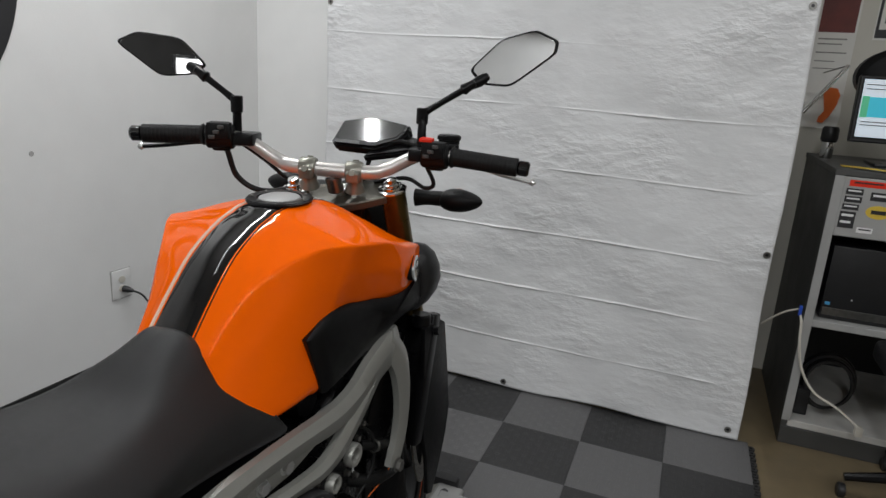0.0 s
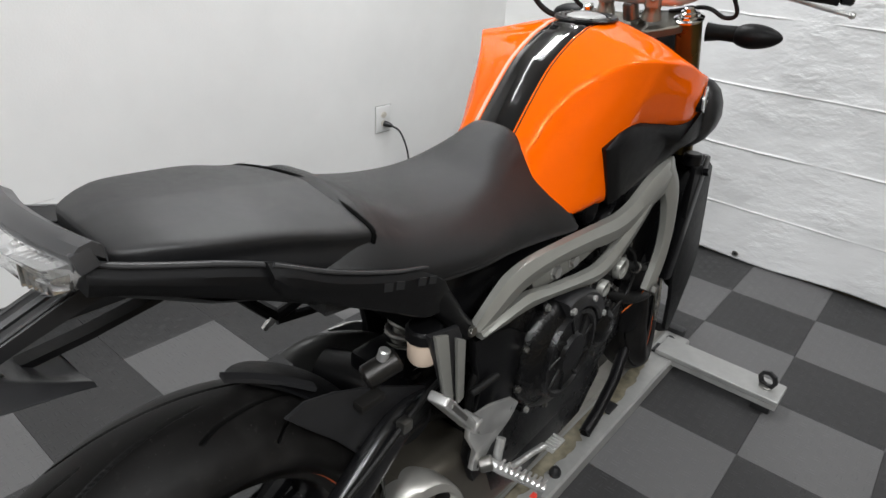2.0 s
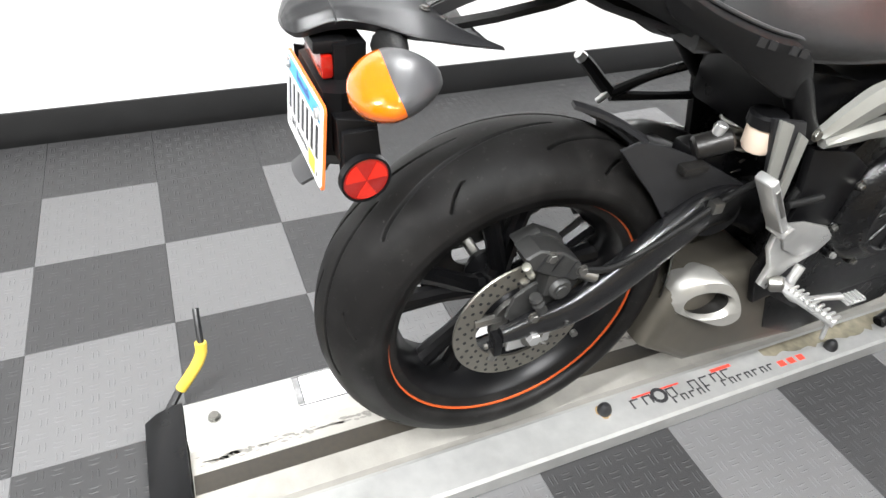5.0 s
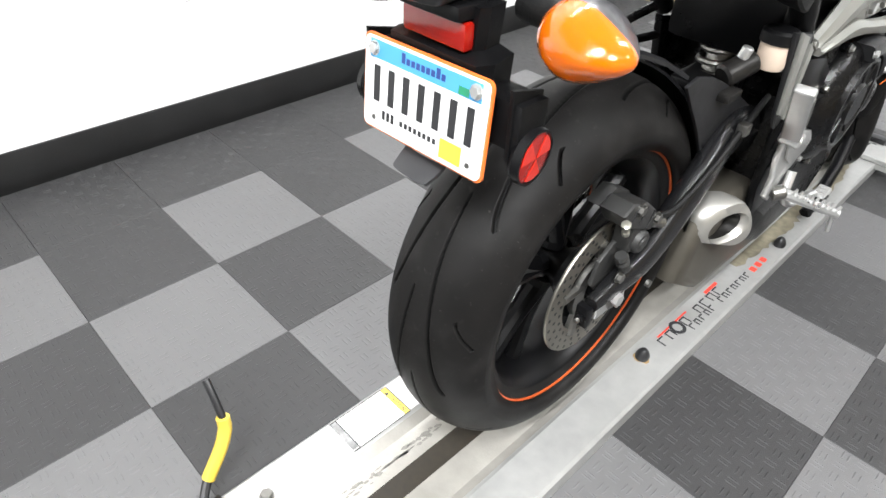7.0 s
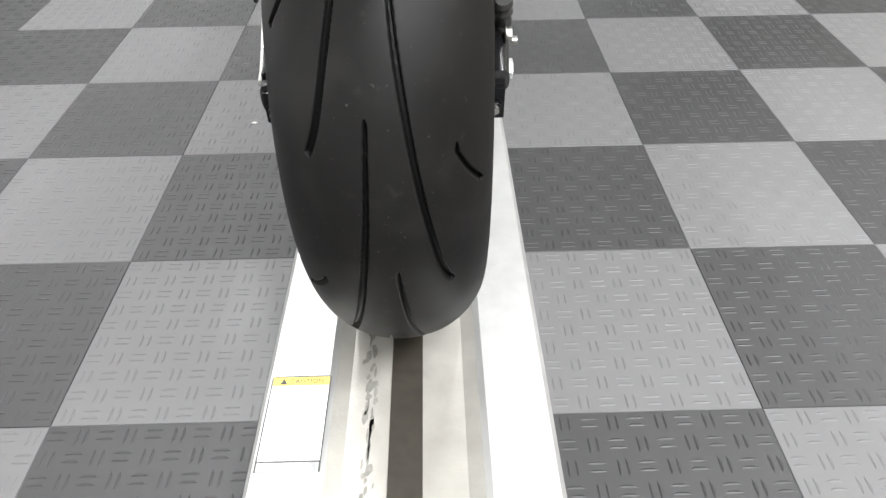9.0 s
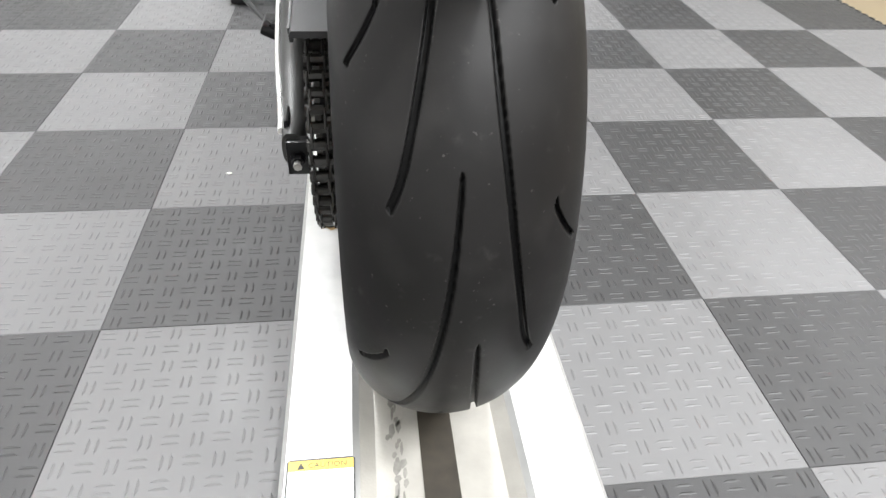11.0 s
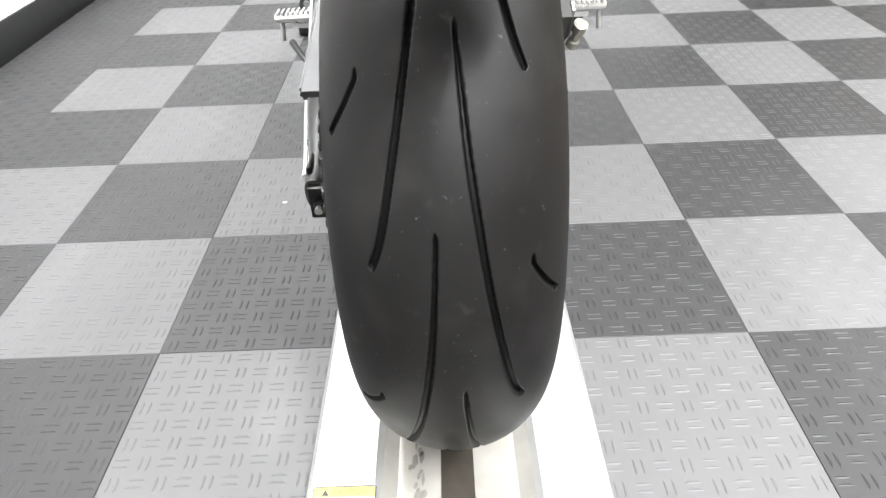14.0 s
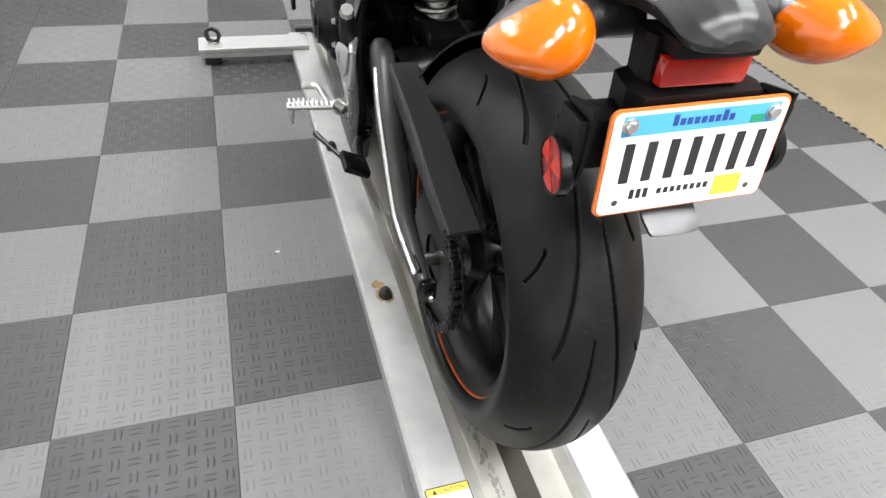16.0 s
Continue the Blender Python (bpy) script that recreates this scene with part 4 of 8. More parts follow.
def wheel_rim(centre, turn, half, parent, spokes=5, hub=0.034, tape=True):
    m = Matrix.Translation(centre) @ turn @ Matrix.Rotation(radians(90), 4, "Y")
    rim = part("rim", lathe([(0.228, -half), (0.229, -half + 0.006), (0.214, -half + 0.012), (0.205, -half * 0.5), (0.196, 0), (0.205, half * 0.5), (0.214, half - 0.012), (0.229, half - 0.006), (0.228, half), (0.222, half - 0.004), (0.206, half - 0.016), (0.196, half * 0.45), (0.186, 0), (0.196, -half * 0.45), (0.206, -half + 0.016), (0.222, -half + 0.004)], m, 96, closed=True), M_RIM, parent, "gloss black alloy rim")
    hubbm = lathe([(0, -half * 0.8), (hub, -half * 0.8), (hub + 0.012, -half * 0.55), (hub, -half * 0.3), (hub, half * 0.3), (hub + 0.012, half * 0.55), (hub, half * 0.8), (0, half * 0.8)], m, 32)
    part("hub", hubbm, M_SATIN, parent)
    for k in range(spokes):
        for s in (-1, 1):
            a = 2 * math.pi * k / spokes + s * 0.14 + 0.35
            p = [(0, hub * math.cos(a - s * 0.25), hub * math.sin(a - s * 0.25)), (0, 0.11 * math.cos(a), 0.11 * math.sin(a)), (0, 0.195 * math.cos(a + s * 0.05), 0.195 * math.sin(a + s * 0.05))]
            sp = tube(p, [0.022, 0.016, 0.020], 10, 10)
            bmesh.ops.transform(sp, matrix=Matrix.Translation(centre) @ turn, verts=sp.verts[:])
            part("spoke", sp, M_SATIN, parent)
    if tape:
        for s in (-1, 1):
            part("rim_stripe", lathe([(0.2247, s * (half + 0.0008)), (0.2277, s * (half + 0.0012)), (0.2277, s * (half - 0.001)), (0.2247, s * (half - 0.002))], m, 96, closed=True), M_RIMLINE, parent, "orange rim stripe")


TILT0 = Matrix.Identity(4)
rear = empty("rear_wheel", AX, "", "", parent=bike)
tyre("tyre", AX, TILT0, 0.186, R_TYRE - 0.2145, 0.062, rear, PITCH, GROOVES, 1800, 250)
wheel_rim(AX, TILT0, 0.078, rear)
mx = Matrix.Translation(AX) @ Matrix.Rotation(radians(90), 4, "Y")


def disc(x, r0, r1, holes, parent, centre, turn, name="brake_disc"):
    """A drilled brake disc: flat ring with through-holes drawn as short dark bores on both faces."""
    m = Matrix.Translation(centre) @ turn @ Matrix.Rotation(radians(90), 4, "Y")
    ring = part(name, lathe([(r0, x - 0.0025), (r1 - 0.001, x - 0.0025), (r1, x), (r1 - 0.001, x + 0.0025), (r0, x + 0.0025)], m, 72, closed=True), M_DISC, parent, "drilled steel brake disc")
    bm = bmesh.new()
    for k in range(holes):
        for i, f in enumerate((0.2, 0.5, 0.8)):
            a = 2 * math.pi * (k + 0.33 * i) / holes
            r = r0 + (r1 - r0) * f
            cyl((r * math.cos(a), r * math.sin(a), x - 0.0029), (r * math.cos(a), r * math.sin(a), x + 0.0029), 0.0032, 8, 0, bm)
    bmesh.ops.transform(bm, matrix=m, verts=bm.verts[:])
    tagged(part("drilling", bm, M_DARK, ring), kind="stuff")
    return ring


disc(0.088, 0.082, 0.1225, 30, rear, AX, TILT0)
bm = bmesh.new()
for k in range(5):
    a = 2 * math.pi * k / 5 + 0.2
    tube([(0.086, AX.y + 0.045 * math.cos(a), AX.z + 0.045 * math.sin(a)), (0.088, AX.y + 0.09 * math.cos(a + 0.2), AX.z + 0.09 * math.sin(a + 0.2))], 0.009, 8, 0, bm)
lathe([(0.03, 0.082), (0.058, 0.082), (0.058, 0.092), (0.03, 0.092)], mx, 40, bm, closed=True)
part("disc_carrier", bm, M_STEEL, rear)
# sprocket and chain on the wheel's left
bm = lathe([(0.04, -0.109), (0.108, -0.109), (0.108, -0.115), (0.04, -0.115)], mx, 90, closed=True)
for k in range(45):
    a = 2 * math.pi * k / 45
    cyl((-0.109, AX.y + 0.109 * math.cos(a), AX.z + 0.109 * math.sin(a)), (-0.115, AX.y + 0.109 * math.cos(a), AX.z + 0.109 * math.sin(a)), 0.0045, 6, 0, bm)
part("sprocket", bm, M_CHAIN, rear, "dark steel chain sprocket")

# ==== steering: yoke, fork and front wheel turned to the left ====
STEER, RAKE = radians(19), radians(25)
HEAD = Vector((0.012, 0.795, 1.045))
AXIS = Vector((0, -math.sin(RAKE), math.cos(RAKE)))
TURN = Matrix.Translation(HEAD) @ Matrix.Rotation(STEER, 4, AXIS) @ Matrix.Translation(-HEAD)


def st(p):
    return TURN @ Vector(p)


FRONT = Vector((0.012, 1.098, 0.322))
FC = st(FRONT)
FT = TURN.to_3x3().to_4x4()
front = empty("front_wheel", FC, "", "", parent=bike)
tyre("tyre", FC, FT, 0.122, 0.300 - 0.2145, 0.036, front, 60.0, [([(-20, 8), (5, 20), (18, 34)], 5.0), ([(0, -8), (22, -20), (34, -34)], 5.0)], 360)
wheel_rim(FC, FT, 0.05, front)
for s in (-1, 1):
    disc(s * 0.068, 0.105, 0.149, 30, front, FC, FT)
fork = empty("front_fork", HEAD, "", "", parent=bike)
for s in (-1, 1):
    top, low = Vector((0.012 + s * 0.105, 0.799, 1.053 - 0.007 * s)), Vector((0.012 + s * 0.105, 1.098 - 0.015, 0.322))
    d = low - top
    part("fork_tube", cyl(st(top), st(top + d * 0.62), 0.027, 28, 0.003), M_GOLD, fork, "gold upper fork tube")
    part("fork_slider", cyl(st(top + d * 0.60), st(low), 0.023, 24, 0.003), M_STEEL, fork)
    part("fork_foot", tube([st(low - d * 0.12), st(low), st(low + Vector((0, 0.015, -0.03)))], [0.03, 0.034, 0.024], 16), M_SATIN, fork)
    cap = lathe([(0, 0), (0.031, 0), (0.031, 0.004), (0.026, 0.0055), (0.022, 0.0055), (0.021, 0.010), (0.018, 0.010), (0.018, 0.016), (0.012, 0.018), (0.012, 0.026), (0.005, 0.028), (0, 0.028)], axis_m(st(top), st(top - d) - st(top)), 28)
    part("fork_cap", cap, M_CHROME, fork, "bright fork adjuster cap")
    part("caliper", merge(None, box(-0.022, 0.022, -0.06, 0.06, -0.03, 0.03, 0.008), Matrix.Translation(st((0.012 + s * 0.082, 0.985, 0.40))) @ FT @ Matrix.Rotation(radians(-35), 4, "X")), M_SATIN, fork)


def yoke(z, name, mat_, th=0.02):
    n = Vector((0, -math.sin(RAKE), math.cos(RAKE)))
    o = HEAD + n * z
    out = []
    for k in range(40):
        a = 2 * math.pi * k / 40
        ca, sa = math.cos(a), math.sin(a)
        x = 0.130 * math.copysign(abs(ca) ** 0.8, ca)
        out.append((0.012 + x, (0.034 - 0.010 * math.cos(2 * a) + 0.012 * abs(ca) ** 3) * math.copysign(abs(sa) ** 0.9, sa) + 0.012 * abs(x) / 0.130))
    u = Vector((0, math.cos(RAKE), math.sin(RAKE)))
    rings = []
    for h, f in ((-th / 2, 0.95), (-th / 2 + 0.003, 1), (th / 2 - 0.003, 1), (th / 2, 0.95)):
        rings.append([st(o + Vector(((x - 0.012) * f, 0, 0)) + u * y * f + n * h) for x, y in out])
    return part(name, skin(rings), mat_, fork)


yoke(-0.010, "top_yoke", M_YOKE)
yoke(-0.20, "lower_yoke", M_SATIN, 0.03)
part("steering_nut", cyl(st(HEAD + AXIS * 0.0), st(HEAD + AXIS * 0.016), 0.017, 6, 0.002), M_CHROME, fork)

# front mudguard
rings = []
for k in range(25):
    a = radians(-20 + 118 * k / 24)
    w = 0.066 * (1 - 0.35 * (abs(k - 12) / 12) ** 2.5)
    ring = []
    for i in range(13):
        u = -1 + 2 * i / 12
        r = 0.322 - 0.038 * u * u
        ring.append((w * u, -r * math.sin(a), r * math.cos(a)))
    for i in range(12, -1, -1):
        u = -1 + 2 * i / 12
        r = 0.319 - 0.038 * u * u
        ring.append((w * u * 0.97, -r * math.sin(a), r * math.cos(a)))
    rings.append([FC + FT.to_3x3() @ Vector(p) for p in ring])
part("front_mudguard", skin(rings), M_PLASTIC, fork, "matt black front mudguard")

# ==== handlebar and its fittings ====
bars = empty("handlebar", HEAD, "", "", parent=bike)
BC = Vector((-0.008, 0.757, 1.100))


def hb(x, y, z):
    """A point from the bar's middle, straight ahead, turned with the steering."""
    p = Vector((x, y, z - 0.024 * x)) + BC
    return Matrix.Translation(HEAD) @ Matrix.Rotation(STEER, 4, "Z") @ Matrix.Translation(-HEAD) @ p


barpts = [(-0.388, -0.027, 0.041), (-0.27, -0.004, 0.048), (-0.185, 0.010, 0.045), (-0.115, 0.008, 0.010), (-0.07, 0.0, 0.0), (0.07, 0.0, 0.0), (0.115, 0.008, 0.010), (0.185, 0.010, 0.045), (0.27, -0.004, 0.048), (0.388, -0.027, 0.041)]
part("bar", tube([hb(*p) for p in barpts], [0.011, 0.0112, 0.0125, 0.0145, 0.0152, 0.0152, 0.0145, 0.0125, 0.0112, 0.011], 20, 90), M_BARALU, bars, "silver alloy handlebar")
for s in (-1, 1):
    x = s * 0.048
    bm = lathe([(0.0154, -0.017), (0.0195, -0.017), (0.0215, -0.014), (0.0215, 0.014), (0.0195, 0.017), (0.0154, 0.017)], axis_m((0, 0, 0), (1, 0, 0)), 32, closed=True)
    lathe([(0, -0.044), (0.021, -0.044), (0.0195, -0.036), (0.0165, -0.028), (0.0165, -0.014), (0, -0.014)], Matrix.Identity(4), 24, bm)
    box(-0.014, 0.014, -0.031, -0.012, -0.012, 0.010, 0.005, 3, bm)
    box(-0.014, 0.014, 0.012, 0.029, -0.010, 0.010, 0.005, 3, bm)
    cyl((0, -0.022, 0.006), (0, -0.033, 0.012), 0.0072, 16, 0.0015, bm)
    cyl((0, 0.020, 0.008), (0, 0.024, 0.016), 0.0065, 12, 0.001, bm)
    bmesh.ops.transform(bm, matrix=Matrix.Translation(hb(x, 0, 0)) @ Matrix.Rotation(STEER, 4, "Z") @ Matrix.Rotation(radians(18), 4, "X"), verts=bm.verts[:])
    part("bar_clamp", bm, M_TITAN, bars, "brown anodised bar clamp")
    # grip with ribs, bar end weight
    ga, gb = Vector((s * (0.246 if s > 0 else 0.262), 0.000, 0.048)), Vector((s * 0.380, -0.0255, 0.042))
    own = bmesh.new()
    prof = [(0, 0), (0.0200, 0), (0.0225, 0.003), (0.0190, 0.008)]
    L = (gb - ga).length
    for k in range(14):
        h = 0.010 + (L - 0.018) * k / 14
        prof += [(0.0183, h), (0.0187, h + 0.0022), (0.0187, h + 0.0056), (0.0183, h + 0.0075)]
    prof += [(0.019, L - 0.004), (0.0185, L), (0, L)]
    lathe(prof, axis_m(hb(*ga), hb(*gb) - hb(*ga)), 24, own)
    part("grip", own, M_GRIP, bars, "ribbed black rubber grip")
    e2 = gb + (gb - ga).normalized() * 0.024
    part("bar_end", cyl(hb(*gb), hb(*e2), 0.0155, 24, 0.004), M_BLACKGLOSS, bars)
    # switch block
    bm = bmesh.new()
    lathe([(0, -0.028), (0.021, -0.028), (0.025, -0.024), (0.025, 0.024), (0.021, 0.028), (0, 0.028)], axis_m((0, 0, 0), (1, 0, 0)), 24, bm)
    box(-0.024, 0.022, -0.030, 0.012, -0.004, 0.030, 0.006, 2, bm)
    box(-0.018, 0.018, -0.004, 0.030, -0.030, 0.004, 0.006, 2, bm)
    where = Matrix.Translation(hb(s * (0.213 if s > 0 else 0.230), 0.0, 0.047)) @ Matrix.Rotation(STEER + s * -0.18, 4, "Z")
    bmesh.ops.transform(bm, matrix=where, verts=bm.verts[:])
    sw = part("switch_block", bm, M_PLASTIC, bars, "black switch block")
    for k in range(3):
        part("switch_button", merge(None, box(-0.006, 0.006, -0.036, -0.028, 0.002 + 0.010 * k - 0.004, 0.002 + 0.010 * k + 0.003, 0.0015), where @ Matrix.Translation((-0.012 + 0.009 * k, 0, 0.0))), M_GREYPAINT, sw)
    # lever
    lv = [(s * 0.20, 0.03, 0.034), (s * 0.24, 0.055, 0.030), (s * 0.30, 0.060, 0.024), (s * 0.37, 0.045, 0.012), (s * 0.415, 0.038, 0.006)]
    part("lever", tube([hb(*p) for p in lv], [0.011, 0.009, 0.007, 0.0065, 0.006], 10, 24, flat=0.7), M_ALU if s > 0 else M_SATIN, bars)
    part("lever_ball", lathe([(0.0001, -0.008), (0.006, -0.005), (0.008, 0), (0.006, 0.005), (0.0001, 0.008)], Matrix.Translation(hb(s * 0.418, 0.038, 0.006)), 14), M_ALU, bars)
    part("lever_perch", merge(None, box(-0.022, 0.022, -0.016, 0.045, -0.012, 0.014, 0.006), Matrix.Translation(hb(s * 0.180, 0.0, 0.045)) @ Matrix.Rotation(STEER, 4, "Z")), M_SATIN, bars)
part("kill_switch", merge(None, box(-0.015, 0.012, -0.018, 0.008, 0.028, 0.037, 0.004), Matrix.Translation(hb(0.197, -0.008, 0.047)) @ Matrix.Rotation(STEER - 0.2, 4, "Z")), M_RED, bars, "red engine stop switch")
part("brake_master", merge(None, box(-0.03, 0.03, 0.005, 0.045, -0.016, 0.016, 0.007), Matrix.Translation(hb(0.230, 0.01, 0.058)) @ Matrix.Rotation(STEER, 4, "Z")), M_SATIN, bars)
part("fluid_pot", lathe([(0, 0), (0.020, 0), (0.022, 0.004), (0.022, 0.022), (0.025, 0.023), (0.025, 0.030), (0.021, 0.033), (0, 0.033)], Matrix.Translation(hb(0.238, 0.045, 0.056)), 28), M_PLASTIC, bars, "black brake fluid pot")
part("throttle_cable", tube([hb(0.195, 0.01, 0.025), hb(0.212, 0.02, -0.014), hb(0.192, 0.035, -0.026), hb(0.150, 0.05, -0.012), hb(0.08, 0.07, -0.03)], 0.0045, 8, 30), M_GRIP, bars)
part("clutch_cable", tube([hb(-0.20, 0.03, 0.035), hb(-0.16, 0.06, 0.0), hb(-0.10, 0.07, -0.045), hb(-0.03, 0.10, -0.06)], 0.0045, 8, 30), M_GRIP, bars)
part("switch_loom", tube([hb(-0.215, -0.005, 0.02), hb(-0.20, 0.01, -0.035), hb(-0.15, 0.02, -0.062), hb(-0.07, 0.05, -0.05)], 0.006, 8, 30), M_GRIP, bars)
part("brake_hose", tube([hb(0.20, 0.05, 0.05), hb(0.12, 0.075, 0.06), hb(0.06, 0.09, 0.0), hb(0.05, 0.11, -0.2)], 0.005, 8, 30), M_GRIP, bars)

def rear_mirror(side, base, elbow, root, corners, normal):
    """A mirror on a bent stem. corners: outline of the glass in the world."""
    base, elbow, root = Vector(base), Vector(elbow), Vector(root)
    mi = empty("rear_mirror", base, "", "", parent=bars)
    part("stem", tube([base, base + Vector((0, 0, 0.045)), elbow, elbow + (root - elbow) * 0.35, root], [0.0095, 0.009, 0.009, 0.0065, 0.0075], 12), M_SATIN, bars, "black mirror stem")
    part("stem_joint", cyl(elbow - Vector((0, 0, 0.022)), elbow + Vector((0, 0, 0.012)), 0.0125, 14, 0.002), M_SATIN, bars)
    part("stem_ball", cyl(root - (root - elbow).normalized() * 0.02, root + (root - elbow).normalized() * 0.012, 0.012, 14, 0.003, r2=0.008), M_SATIN, bars)
    n = Vector(normal).normalized()
    mid = Vector(np.mean(np.array(corners, float), axis=0))
    part("mirror_neck", tube([root - n * 0.004, root + (mid - root) * 0.16 - n * 0.012, root + (mid - root) * 0.34 - n * 0.018], [0.009, 0.012, 0.010], 12), M_SATIN, bars)
    cs = np.array(corners, float)
    ring = np.array([cs[i] + (cs[(i + 1) % len(cs)] - cs[i]) * k / 12 for i in range(len(cs)) for k in range(12)])
    for _ in range(5):
        ring = 0.25 * np.roll(ring, 1, 0) + 0.5 * ring + 0.25 * np.roll(ring, -1, 0)
    c = Vector(ring.mean(axis=0))
    ring = [Vector(p) - n * (Vector(p) - c).dot(n) for p in ring]
    shell = [[c + (p - c) * f - n * h for p in ring] for f, h in ((0.96, 0.0), (1.0, 0.002), (1.0, 0.008), (0.93, 0.017), (0.72, 0.026), (0.35, 0.031), (0.05, 0.032))]
    part("mirror_shell", skin(shell), M_PLASTIC, bars, "black mirror shell")
    part("mirror_glass", skin([[c + (p - c) * f + n * h for p in ring] for f, h in ((0.93, -0.002), (0.93, 0.0006), (0.925, 0.001))]), M_MIRROR, bars, "mirror glass", 0)
    bpy.data.objects.remove(mi)


rear_mirror(1, (0.163, 0.848, 1.150), (0.158, 0.858, 1.222), (0.250, 0.885, 1.285),
            [(0.237, 0.905, 1.316), (0.300, 0.912, 1.380), (0.368, 0.918, 1.401), (0.415, 0.922, 1.382), (0.413, 0.920, 1.357), (0.326, 0.910, 1.287), (0.265, 0.906, 1.288)], (0.08, -1, 0.04))
rear_mirror(-1, (-0.192, 0.705, 1.158), (-0.188, 0.700, 1.224), (-0.270, 0.688, 1.277),
            [(-0.467, 0.682, 1.327), (-0.415, 0.682, 1.350), (-0.317, 0.682, 1.344), (-0.257, 0.682, 1.292), (-0.292, 0.683, 1.271), (-0.367, 0.683, 1.263)], (0.50, -0.86, 0.02))

# dash
dash = empty("instrument_panel", (0.03, 0.87, 1.17), "", "", parent=bars)
DM = Matrix.Translation((0.030, 0.872, 1.172)) @ Matrix.Rotation(-0.045, 4, "Z") @ Matrix.Rotation(radians(45), 4, "X")
out = [(-0.086, -0.030), (-0.078, -0.042), (0.028, -0.042), (0.078, -0.014), (0.090, 0.014), (0.086, 0.030), (0.078, 0.034), (-0.004, 0.046), (-0.022, 0.046), (-0.084, 0.030)]


def dslab(outline, z0, z1, bevel, material, name, label=""):
    own = bmesh.new()
    f = own.faces.new([own.verts.new((x, y, z0)) for x, y in outline])
    g = bmesh.ops.extrude_face_region(own, geom=[f])
    bmesh.ops.translate(own, vec=(0, 0, z1 - z0), verts=[v for v in g["geom"] if isinstance(v, bmesh.types.BMVert)])
    if bevel:
        bmesh.ops.bevel(own, geom=own.edges[:], offset=bevel, segments=2, affect="EDGES")
    return part(name, merge(None, own, DM), material, bars, label)


dslab(out, -0.03, 0.0, 0.006, M_PLASTIC, "instrument_housing", "black instrument housing")
dslab([(x * 0.86, y * 0.72 + 0.004) for x, y in out], -0.002, 0.0012, 0.0, M_LCD, "instrument_glass", "grey display glass")
dslab([(-0.080, -0.039), (-0.010, -0.039), (-0.014, -0.028), (-0.080, -0.028)], 0.0004, 0.0030, 0.001, M_PLASTIC_G, "instrument_buttons", "charcoal button strip")
dslab([(0.000, -0.060), (0.105, -0.030), (0.125, 0.006), (0.090, 0.012), (0.060, -0.020), (0.010, -0.036)], -0.032, -0.012, 0.004, M_PLASTIC, "instrument_bracket", "black instrument bracket")
bpy.data.objects.remove(dash)
part("key_barrel", cyl((0.005, 0.775, 1.05), (0.002, 0.765, 1.085), 0.017, 20, 0.003), M_STEEL, bars, "ignition lock")

# headlamp and front indicators
part("headlamp", skin([[st(Vector((0.012 + 0.085 * f * math.copysign(abs(math.cos(a)) ** 0.8, math.cos(a)), 0.90 + d, 0.965 + 0.095 * f * math.copysign(abs(math.sin(a)) ** 0.8, math.sin(a)) + dz))) for a in np.linspace(0, 2 * math.pi, 33)[:-1]] for d, f, dz in ((-0.03, 0.45, 0.0), (0.0, 0.85, 0.0), (0.05, 1.0, 0.0), (0.10, 0.98, -0.01), (0.125, 0.8, -0.015))]), M_PLASTIC, fork, "black headlamp shell")


